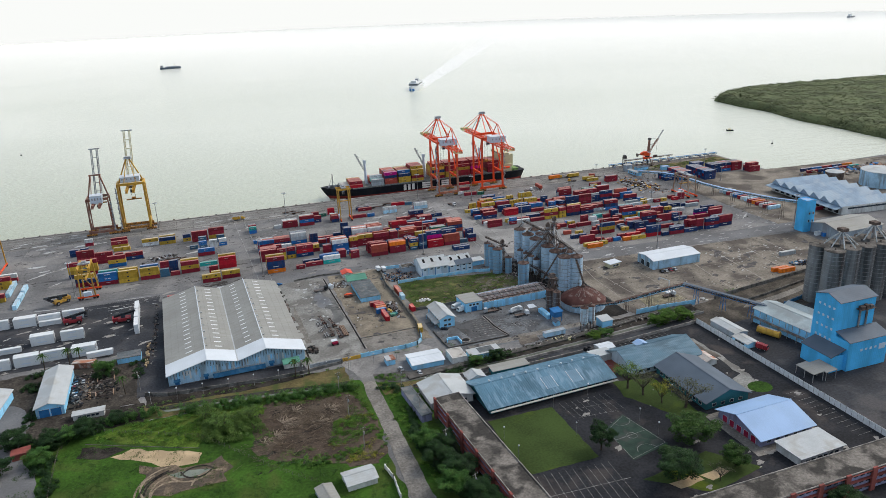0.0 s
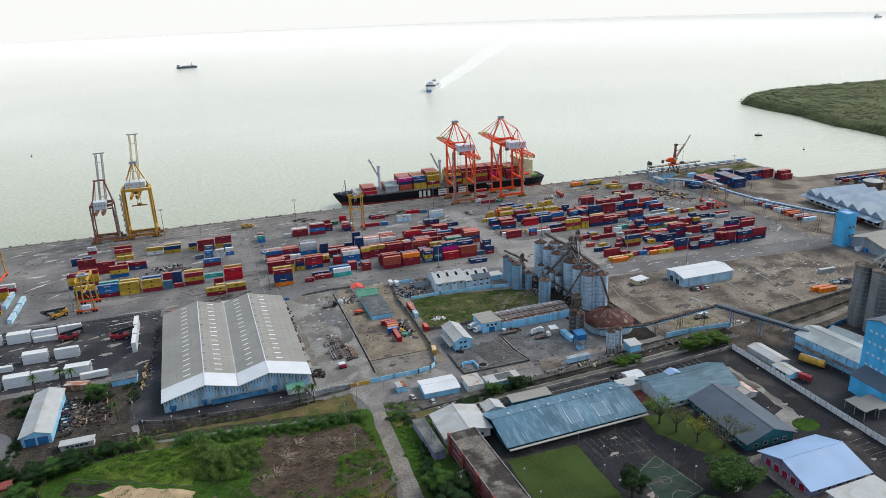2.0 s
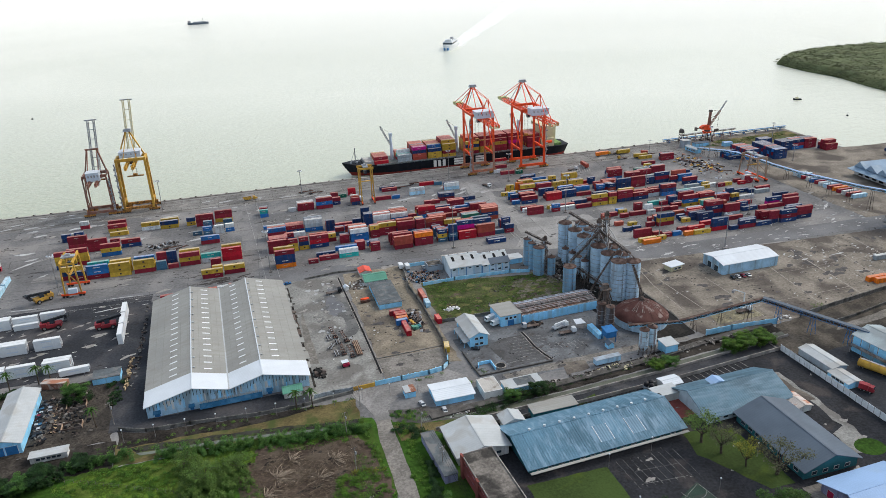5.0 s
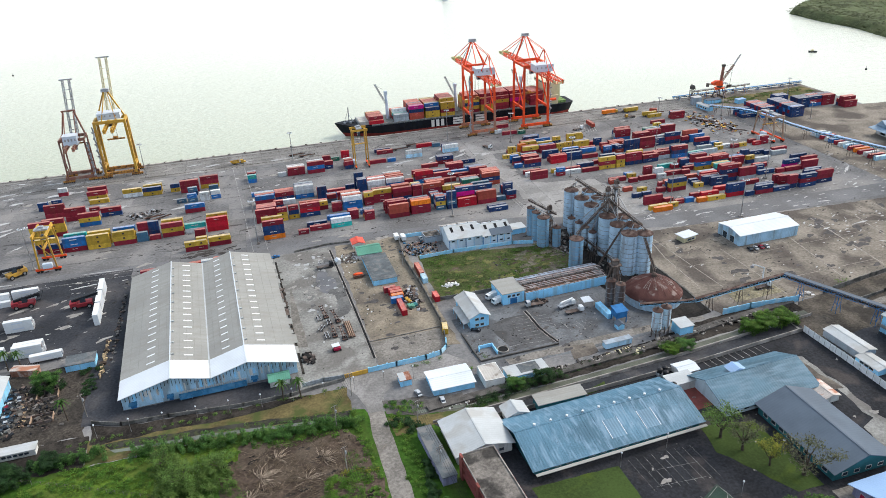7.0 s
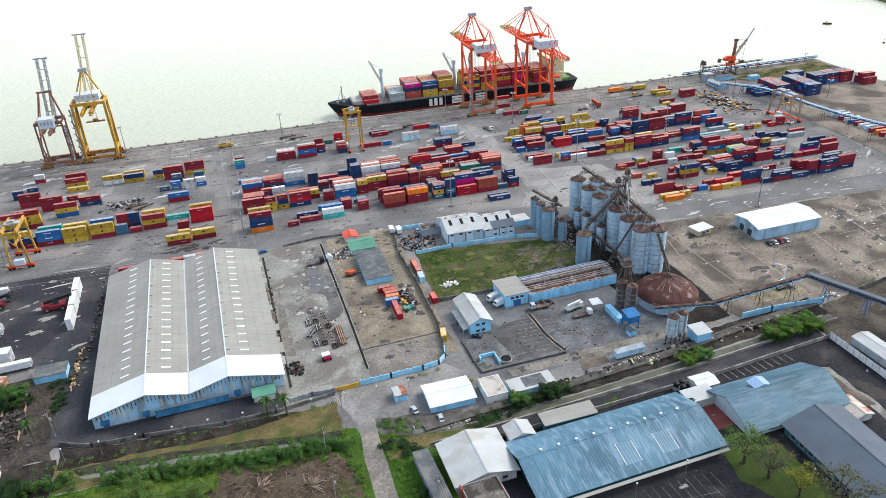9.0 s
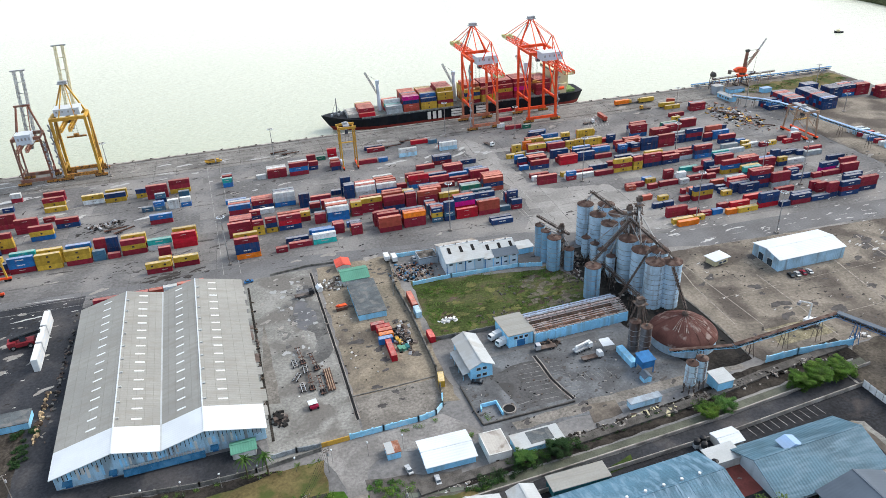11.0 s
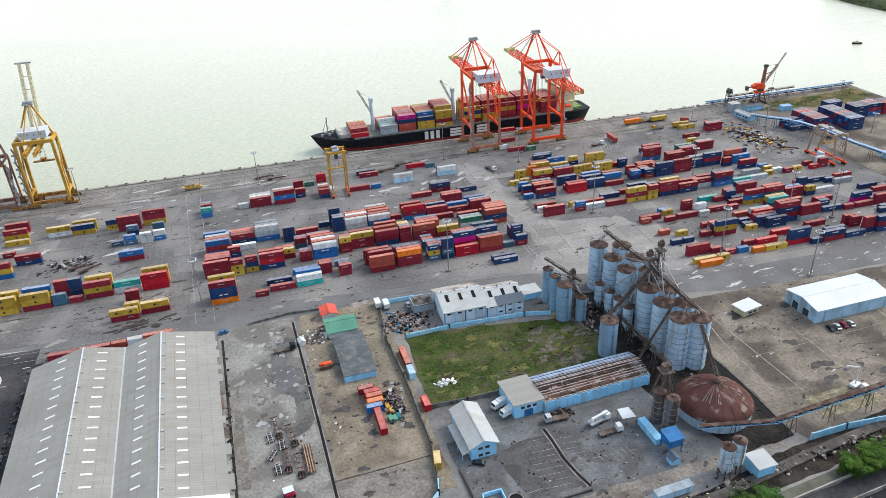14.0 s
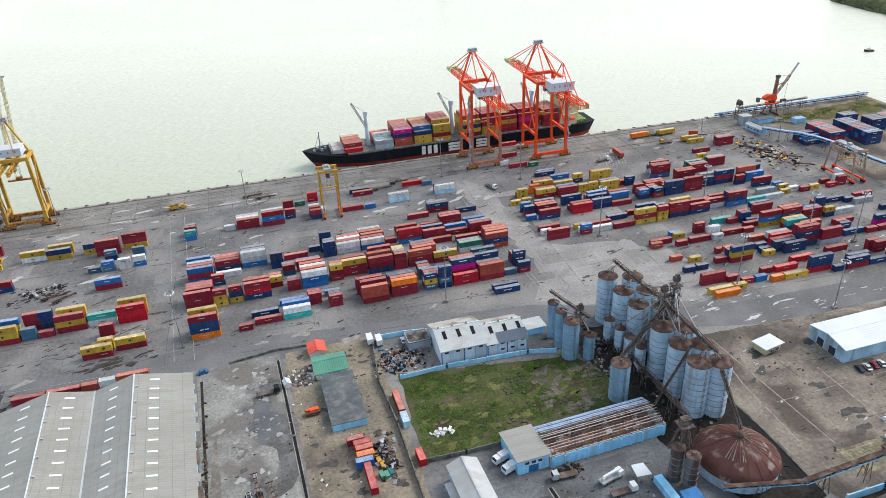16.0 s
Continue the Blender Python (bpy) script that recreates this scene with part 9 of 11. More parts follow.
CAN = {k: surf("container_paint_" + WORD[k].replace(" ", "_").replace("-", "_"), c, 0.55, var=0.16, scale=0.5, fine=3.0, rnd=0.22, ribs=("X", 0.55), bump=0.5,
               stain=RUST if k not in "wgc" else (0.25, 0.2, 0.16), amount=0.18, stain_scale=0.7, streak=True) for k, c in PAINT.items()}
FADE = {k: (0.62, 0.34, 0.27) if k in "roRO" else (0.50, 0.49, 0.46) for k in PAINT}   # sun-bleached tops
LID = {k: surf("container_roof_" + WORD[k].replace(" ", "_").replace("-", "_"), tuple(0.6 * v + 0.4 * w for v, w in zip(c, FADE[k])), 0.7, var=0.22, scale=0.4, rnd=0.2,
               ribs=("X", 0.55), bump=0.4, stain=(0.32, 0.31, 0.30), amount=0.38, stain_scale=0.5) for k, c in PAINT.items()}
_can = {}


def container(x, y, z, length, key, mark=0):
    """One box: ribbed body with frame rails and posts, roof panel, two door leaves, a plain bar where the owner's name stands."""
    h, w = (2.87, 2.44)
    tag = (length, key, mark)
    if tag not in _can:
        g = Geo()
        g.box(0.06, length - 0.06, 0.05, w - 0.05, 0.12, h - 0.10)
        for yy in (0, w - 0.10):
            g.box(0, length, yy, yy + 0.10, 0, 0.16).box(0, length, yy, yy + 0.10, h - 0.12, h)
            for xx in (0, length - 0.16):
                g.box(xx, xx + 0.16, yy, yy + 0.10, 0.16, h - 0.12)
        for xx in (0, length - 0.08):
            g.box(xx, xx + 0.08, 0.10, w - 0.10, 0, 0.16).box(xx, xx + 0.08, 0.10, w - 0.10, h - 0.12, h)
        root = new("container", g.mesh("container", CAN[key]))
        part("roof_panel", Geo().box(0.08, length - 0.08, 0.11, w - 0.11, h - 0.10, h - 0.03), LID[key], root)
        for s in (0, 1):
            part("door_leaf", Geo().box(length - 0.05, length + 0.015, 0.12 + s * 1.11, 1.20 + s * 1.11, 0.18, h - 0.14), CAN[key], root)
        if mark == 1:
            c = length / 2
            part("name_bar", Geo().box(c - 2.1, c - 0.35, 0.025, 0.05, 1.45, 1.9).box(c - 0.05, c + 1.7, 0.025, 0.05, 1.45, 1.9) if key in "nbst" else Geo().box(c - 1.7, c + 1.1, 0.025, 0.05, 1.55, 1.82), M["mark" if key in "nbs" else "markfaint"] if key != "y" and key != "w" else M["markdark"], root, "plain bar in place of lettering")
        elif mark == 2:
            c = length / 2
            part("emblem", Geo().box(c - 0.55, c + 0.55, 0.025, 0.05, 1.0, 2.0), M["markdark"] if key in "yw" else M["mark"], root, "plain block in place of an emblem")
        tagged(root, f"{WORD[key]} steel {'forty' if length > 9 else 'twenty'}-foot shipping container", "container", "containers in the yard")
        root.matrix_world = pose(x, y, z)
        _can[tag] = root
        return root
    return copy_thing(_can[tag], pose(x, y, z))


_pick = random.Random(7)
_far, _made = {}, [0]
SINGLE = 330   # boxes nearest the land side that stay things of their own


def far_box(x, y, z, length, key, mark):
    """A box of the joined far stacks: ribbed body, roof panel, plain name bar."""
    body, lid, bars = _far.setdefault(key, (Geo(), Geo(), Geo()))
    body.box(x, x + length, y, y + 2.44, z, z + 2.82)
    lid.box(x + 0.1, x + length - 0.1, y + 0.1, y + 2.34, z + 2.82, z + 2.865)
    if mark:
        c = x + length / 2
        bars.box(c - (1.7 if mark == 1 else 0.5), c + (1.1 if mark == 1 else 0.5), y - 0.03, y, z + (1.5 if mark == 1 else 0.9), z + (1.76 if mark == 1 else 1.9))


def put_box(x, y, z, length, key, mark):
    _made[0] += 1
    (container if _made[0] <= SINGLE else far_box)(x, y, z, length, key, mark)


def stack_row(y, text):
    """A row along the quay: west end in metres (a tick marks a twenty-foot box) and colours from the ground up."""
    for item in text.split(", "):
        where, colours = item.split()
        length = 6.06 if where.endswith("'") else 12.19
        for k, c in enumerate(colours):
            mark = _pick.choice((1, 1, 0) if c in "nbst" else (1, 0, 0)) if length > 9 else _pick.choice((0, 0, 1))
            if c == "y":
                mark = 2
            put_box(float(where.rstrip("'")) + _pick.uniform(-0.12, 0.12), y + _pick.uniform(-0.1, 0.1), 2.87 * k, length, c, mark)


stack_row(446.8, "257 O")
stack_row(448.7, "322' n, 329 rn, 342 n, 361 nrn")
stack_row(450.1, "256 y, 269' y, 296 y, 354' nrr")
stack_row(450.5, "289' O, 375 nrr")
stack_row(451.5, "310 Rnn, 331 nn")
stack_row(453.1, "275' r, 282' b")
stack_row(457.4, "270' r, 296 R, 353' rr")
stack_row(458.3, "257 rr, 289' r")
stack_row(460.2, "351' rr")
stack_row(462.4, "309 R")
stack_row(464.7, "331 r")
stack_row(465.5, "379 n")
stack_row(468.3, "382 n")
stack_row(471.1, "256' n, 263' n, 312 nn")
stack_row(472.0, "282 ryn, 301' y")
stack_row(472.5, "334 grr")
stack_row(474.0, "275' r, 308 nn, 321 nrnr")
stack_row(475.1, "282' nn, 301' n, 334 gr, 365' r, 372 r, 385 rr")
stack_row(476.7, "308 or, 321 owrr, 352 n")
stack_row(477.6, "282' go, 385 n")
stack_row(478.7, "264' y")
stack_row(479.7, "302' n, 352' nn")
stack_row(480.8, "311 RR, 375 pn")
stack_row(482.4, "256' o, 281' r, 352' or")
stack_row(483.4, "165 n, 311 rg")
stack_row(487.0, "165 n, 304 o, 334 ro")
stack_row(488.1, "356 r, 396 r")
stack_row(491.5, "329 st")
stack_row(492.7, "-15' ry, -9' ry, 29 Onnr, 49' r")
stack_row(494.1, "329 ry, 392 n")
stack_row(495.3, "-2 ry, 29 yry, 56 r, 69 tw, 267' r, 288' w")
stack_row(496.3, "105 roo, 275 r, 307' r")
stack_row(497.5, "-9' yy, 119 rrO, 142' nsnn, 149 RR, 162 roo, 254' o, 295 r, 358' ny")
stack_row(498.4, "29 rsyy, 135' syn, 175' s, 182' rn, 366 w")
stack_row(499.1, "90' rr, 105 or, 288' ww, 319 ybr, 332 nsr, 345 rr")
stack_row(500.3, "69 sb, 119 rro, 135' rwo, 255 r")
stack_row(501.6, "55 n, 90' yn, 105 rrr, 149 rRpn, 311 r, 332 nro, 345 nb")
stack_row(502.0, "142' sr")
stack_row(503.0, "119 own, 135' nsn, 163 rr, 270' y, 290' w")
stack_row(504.1, "81' rr, 90' on, 149 wono")
stack_row(504.8, "104 rrr, 142' ro, 182' nnn, 283' rr, 315' n")
stack_row(505.5, "163 sn, 269' b, 385 g")
stack_row(506.5, "81' yr, 119 rr")
stack_row(507.5, "68 b, 142' nb, 182' rr, 313' nn")
stack_row(508.3, "163 rrn, 306' r, 381' n")
stack_row(509.0, "-10' rr, 81' o, 89' b, 119 rn, 135' ss, 362' nn")
stack_row(510.1, "104 rr, 182' bn, 313' or")
stack_row(511.0, "163 bn, 298 t")
stack_row(511.6, "135' ro, 362' o, 371 n, 390 r")
stack_row(513.6, "163 bss, 325 rr")
stack_row(514.5, "135' wn")
stack_row(516.4, "-70 yyy, -56 ryy, 325 wn")
stack_row(517.2, "-83 rbb, -43' ss, -36' r, -3 RRR, 39' yyr")
stack_row(518.4, "-90' rn, -29 ryr, 26 rrr, 46' ynr, 53 nRr")
stack_row(519.7, "-16 wt, 73' rr, 80 bbw")
stack_row(520.8, "-98 rny, 46' os")
stack_row(522.0, "-70 yyy, 27 rrr, 53 nro, 73' on, 94' rry, 146 ry")
stack_row(522.3, "-56 yyb, 113 nrr, 126' rrr, 133 rro")
stack_row(523.3, "-83 rbt, -3 yyy, 46' nn, 80 nro")
stack_row(524.3, "-29 ryy, 27 rnr, 94' oor, 100 rry, 209 rr, 228' rb, 247 r, 273' yyr")
stack_row(525.0, "-43' rrr, -37' nnn, 126' ron, 234 w, 260 yry")
stack_row(525.7, "65' ry, 80 gyw, 136 rro, 281 nrr, 294 nr")
stack_row(526.7, "27 nnr, 94' br, 175 ono, 228' w, 318 bnr, 331 t, 343 g")
stack_row(527.5, "100 oor, 113 nro, 126' sry, 161 wG, 273' rrn")
stack_row(528.5, "65' rr, 80 rbo, 136 nnr, 305 gr, 387' R")
stack_row(529.0, "318 gsn, 369' r, 394' rr")
stack_row(530.0, "100 or, 161 rs, 176 roo, 236 r, 263 nrn, 284 nry, 356' y, 376' y")
stack_row(530.8, "65' n, 136 rnn, 208' w, 227' y, 297 rr")
stack_row(531.7, "363' w, 394' ww")
stack_row(532.5, "176 oso, 310 rr")
stack_row(534.0, "248 n, 387' r")
stack_row(535.0, "72' sr, 176 srr, 208 r, 344 g")
stack_row(536.1, "261' r, 360' y")
stack_row(537.1, "38' nr, 72' sn, 79 or")
stack_row(540.0, "72' b, 128' y, 163 r, 176 r, 359' b")
stack_row(540.6, "-105 nyyr")
stack_row(542.2, "27 brb, 149 r")
stack_row(543.6, "-98 ryyr, 79 b, 116 r")
stack_row(544.2, "40 w, 67' nnn, 348 nr")
stack_row(545.0, "27 bwo")
stack_row(547.1, "67' oo, 94' nnn, 134 brR, 147 rr, 173 rr")
stack_row(548.1, "27 nrg, 114 bw, 214 nr")
stack_row(548.5, "101 ww, 160 r, 234 RR")
stack_row(549.8, "67' bo, 94' sgn, 147 b, 173 rn, 207' b, 259 r")
stack_row(550.4, "53 bgw, 127' r, 247 nn")
stack_row(551.1, "40 nr, 74 r, 101 nr, 114 or, 234 rr, 341' nr")
stack_row(552.1, "-17 rb, 134 sr, 147 rn, 287' on, 294 nnn")
stack_row(552.9, "53 non, 93' nnnn, 278' nb, 307 rrr, 349 bb")
stack_row(553.8, "-80 byr, 40 or, 102 ww, 234' r")
stack_row(554.7, "115 oo, 161 b, 215 nr, 260 sb, 285' rn, 294 nr")
stack_row(555.6, "53 rbs, 87' n, 208' rn, 278' ro, 317 nn, 330 nrn, 345 nro")
stack_row(556.3, "40 wo, 102 nr, 247 rn")
stack_row(557.5, "134 yr, 215 ro, 285' no")
stack_row(558.0, "114 oo, 261 oo, 296 no")
stack_row(559.2, "102 o, 173 b")
stack_row(560.9, "114 rw, 149 r, 160 rr, 208' nb, 216 ns, 233 nn, 249 ob, 279' nr, 287 ro, 323 ng")
stack_row(561.7, "39 b, 353 nn")
stack_row(563.7, "114 g, 160 gr, 249 o, 287 yr, 309 rrr")
stack_row(564.3, "25 b")
stack_row(566.3, "-90 rrr, -69 nr, 309 sor")
stack_row(571.0, "-16' sb, -8' ww, 206' y")
stack_row(571.8, "-23' s, -1' bw, 213' y, 263 yy")
stack_row(572.5, "236 rr, 249' yy")
stack_row(573.2, "173 n, 256' yy, 280' nn")
stack_row(574.4, "145 r, 223 ry, 263 yn")
stack_row(575.5, "236 rb, 276' R, 326 rr")
stack_row(576.7, "-104 rrr, 223 or, 300 brr")
stack_row(577.9, "-78' r, 326 on")
stack_row(578.8, "158 rn, 213' yy, 300 gwr")
stack_row(581.2, "158 on, 213' r, 237 ry, 326 GG, 342 rr")
stack_row(582.2, "-2' ss, 222' OO, 262 oyy, 302 Grr")
stack_row(583.2, "-16' ns, 342 ys")
stack_row(584.9, "302 gn")
stack_row(585.9, "226 oy")
stack_row(586.8, "265 yy")
stack_row(588.4, "226 no, 253' ny")
stack_row(589.3, "265 bo, 340' yy")
stack_row(590.4, "-21 rrr")
stack_row(591.5, "-111' nn")
stack_row(592.4, "-80 y, 24' bt")
stack_row(594.5, "-46 yn, -8 yrr, 93' nr")
stack_row(595.3, "-28' yn, 66 rbr")
stack_row(596.3, "-59 wy, 52 rr")
stack_row(597.4, "24' sr, 45' w, 125' b, 242 b")
stack_row(598.0, "66 obg, 112 r")
stack_row(599.2, "52 ow, 93' ro")
stack_row(600.1, "-46 yy, 24' rs")
stack_row(600.8, "-82 yr, 79' nr, 140 cw")
stack_row(601.8, "-105' n, 52 ww, 93' ow")
stack_row(602.4, "169 cw")
stack_row(604.0, "347 r")
stack_row(605.0, "169 on, 235 n")
stack_row(607.6, "237 b")
stack_row(609.7, "-83 rr")
stack_row(610.5, "369 rr")
stack_row(612.9, "79' rr, 369 on")
stack_row(616.0, "-103' rw, 86' G")
stack_row(617.4, "121 r")
stack_row(618.1, "165' s")
stack_row(619.7, "94' RR")
stack_row(621.1, "153 R, 354 y")
stack_row(621.5, "120 n")
stack_row(622.3, "238' G")
stack_row(624.5, "225 r")
stack_row(631.2, "221' w")
stack_row(643.3, "225 r")
stack_row(644.4, "344 y")
stack_row(662.8, "232 R")


# ---- boxes on the ship's hatches: bays from bow to stern, landside row first ----
def ship_bay(x, tiers, forty=True):
    """tiers: for each row across the deck, colours from the deck up."""
    for k, colours in enumerate(tiers.split()):
        for j, c in enumerate(colours):
            if c != "-":
                put_box(x, 671.0 + k * 2.55, 8.0 + 2.87 * j, 12.19 if forty else 6.06, c, _pick.choice((0, 1)) if c != "y" else 2)


ship_bay(126.0, "R rr rr oo yo oo wr ry ww")
ship_bay(147.0, "gg gg rt Rtw ry ro oo rr oo")
ship_bay(160.2, "oonp rnrp ronr rrrr rnrn ryoo rrro rroo rroo")
ship_bay(174.0, "yyn yyyb yyoy yryo rrro rooo ryyo yyyy yyyy")
ship_bay(187.2, "yryy yyryy ryryr yrryr rryrr rrrrr rrryr rrrrr rrrr")
ship_bay(209.0, "ryny yyryo yyyyo oyyyo yyyyo yyyyo rryyo yyyy rryy")
ship_bay(222.4, "yyrr yyrrr yrrrr yyyyr yrrrr yyyyr rrrrr yyyy rryy")
ship_bay(235.8, "rryr yyrrr yrrrr yyyrr yrrrr rryyr rrrrr yyyy rryy")
ship_bay(249.2, "rrpr rrrrr yrrrr rrrrr yrrrr rrrrr rrrrr yrrr rrrr")
ship_bay(268.0, "rrr rrrr yrrr rrrr yrrr rrrr yrrr rrrr rrry")


# ---- other boxes: blue reefer stacks on the pier, strip along the far lane, boxes in the lots ----
for x, y, cols in ((435.5, 605, "nrn rnr nbr rrn bnn nrr nnn rnr brn"), (422, 600, "nn rn n nb n"), (457.5, 604.5, "nnn bnn rnn nrn nnn brn nnr nnn rbn nnn nrb nnn"), (469, 615, "nnn nrn nnn"), (479.5, 603, "nnn bnn nnn nnn"),
                   (492, 604, "nnn rrr nnn brn"), (504.5, 603, "rrn rnn rrr rrr"), (516, 590, "nr rrr rrr rr")):
    for k, colours in enumerate(cols.split()):
        for j, c in enumerate(colours):
            put_box(x, y - 2.6 * k, 2.87 * j, 12.19, c, 1)
for k in range(14):
    put_box(440 + (k % 2) * 0.6, 530 - k * 4.6, 0.0, 12.19, "wcrwbrwcrOrwrc"[k], 0)
for k in range(10):
    put_box(560 + (k % 5) * 13, 560 - (k // 5) * 8, 0.0, 12.19, "nbrnOrnbrt"[k], 1)
for x, y, c in ((343.2, 355.6, "O"), (345.8, 352.4, "O"), (369.6, 377.6, "g"), (424, 402, "w"), (437, 402, "r"), (427, 398, "b"), (466, 462, "r"), (468, 452, "r")):
    put_box(x, y, 0.0, 12.19, c, 0)
for x, y in ((-129.8, 494.0), (-129.6, 507.4), (-129.9, 521.6), (-138.8, 520.0), (-139.0, 533.2), (-143.4, 507.0)):
    container(0, 0, 0, 12.19, "c", 0).matrix_world = pose(x, y, 0.06, 0, 0, 90)
for x, y, cols in ((-166, 545, "yyr"), (-166, 532, "rrw"), (-166, 522, "yyrr"), (-168, 512, "ryw"), (-166, 560, "rbr"), (-152, 552, "rw"), (-153, 538, "yyr"), (-166, 500, "yy"), (-152, 512, "yr")):
    for j, c in enumerate(cols):
        put_box(x, y, 2.87 * j, 12.19, c, 2 if c == "y" else 1)

joined = Geo()
slots, marks = [], []
for key, geos in _far.items():
    for which, gg in enumerate(geos):
        if gg.f:
            slots.append((M["mark"] if key in "nbs" else M["markfaint"] if key not in "yw" else M["markdark"]) if which == 2 else surf("far_" + ("box_" if which == 0 else "lid_") + WORD[key].replace(" ", "_").replace("-", "_"),
                         PAINT[key] if which == 0 else tuple(0.52 * v + 0.48 * w for v, w in zip(PAINT[key], FADE[key])), 0.55, var=0.16, scale=0.5, fine=3.0, island=0.24, bump=0.3,
                         stain=RUST if key not in "wgc" else (0.25, 0.2, 0.16), amount=0.28, stain_scale=0.7, streak=True))
            marks += [len(slots) - 1] * len(gg.f)
            joined.add(gg.v, gg.f)
stacks = setting("container_stacks", joined, slots[0], "farther rows of stacked coloured shipping containers", "containers", "stuff")
for extra in slots[1:]:
    stacks.data.materials.append(extra)
stacks.data.polygons.foreach_set("material_index", marks)

# loose boxes in the storage lots, turned at odd angles
for x, y, rz, c, ln in ((82.7, 407.0, 1, "r", 6.06), (84.6, 404.2, 2, "R", 6.06), (84.9, 401.6, 1, "o", 6.06), (84.8, 398.4, 2, "O", 6.06), (83.9, 395.6, 0, "b", 6.06), (88.9, 383.0, 91, "R", 12.19),
                        (106.0, 416.9, 91, "o", 12.19), (106.0, 410.0, 91, "c", 6.06), (106.9, 390.2, 92, "R", 6.06), (102.5, 361, 80, "y", 6.06)):
    container(0, 0, 0, ln, c, 0).matrix_world = pose(x, y, 0.06, 0, 0, rz)

# rusty boxes standing behind the warehouse
for x, y, c, ln in ((-37.5, 470.0, "r", 12.19), (-25.0, 470.4, "r", 12.19), (-12.4, 470.6, "o", 6.06), (-6.0, 471.4, "w", 6.06), (0.4, 472.4, "o", 12.19)):
    container(x, y, 0.06, ln, c, 0)


# ---- trees, hedges, scrub ----
def leafy(name, col, tip, var=0.45):
    m = surf(name, col, 0.75, var=var, scale=0.35, fine=2.0, island=0.35, bump=0.0, stain=tip, amount=0.7, stain_scale=0.25, spec=0.2)
    return m


M["leaf"] = leafy("green_leaves", (0.026, 0.066, 0.011), (0.050, 0.098, 0.018))
M["leafdark"] = leafy("dark_green_leaves", (0.014, 0.040, 0.011), (0.030, 0.068, 0.018))
M["leafmid"] = leafy("hedge_leaves", (0.040, 0.102, 0.020), (0.078, 0.158, 0.030))
M["leafolive"] = leafy("olive_leaves", (0.060, 0.112, 0.022), (0.105, 0.170, 0.036))
M["leafbright"] = leafy("fresh_green_leaves", (0.055, 0.125, 0.014), (0.10, 0.165, 0.022))
M["leafyellow"] = leafy("yellow_green_leaves", (0.15, 0.16, 0.02), (0.24, 0.22, 0.03))
M["leafgrey"] = leafy("grey_green_leaves", (0.060, 0.068, 0.036), (0.085, 0.088, 0.048))
M["leafdry"] = leafy("withered_leaves", (0.075, 0.055, 0.036), (0.115, 0.088, 0.058))
M["bark"] = surf("bark", (0.070, 0.056, 0.044), 0.95, var=0.3, scale=1.0, bump=0.5)
M["deadwood"] = surf("dead_branches", (0.17, 0.135, 0.10), 0.95, var=0.35, scale=0.8, island=0.3)


def leaves(g, rng, c, r, n, size):
    """n small folded leaves scattered through a ball-like clump."""
    for _ in range(n):
        d = Vector((rng.gauss(0, 1), rng.gauss(0, 1), rng.gauss(0, 0.8)))
        d = d.normalized() * (rng.random() ** 0.45)
        p = Vector(c) + Vector((d.x * r[0], d.y * r[1], d.z * r[2]))
        s = size * rng.uniform(0.6, 1.4)
        a, b = rng.uniform(0, 6.28), rng.uniform(-0.8, 0.8)
        u = Vector((math.cos(a) * math.cos(b), math.sin(a) * math.cos(b), math.sin(b))) * s
        v = Vector((-math.sin(a), math.cos(a), rng.uniform(-0.5, 0.5))).normalized() * (s * 0.55)
        lift = Vector((0, 0, s * 0.18))
        g.add([p - u, p - v + lift, p + u, p + v + lift], [(0, 1, 2, 3)])


_trees = {}


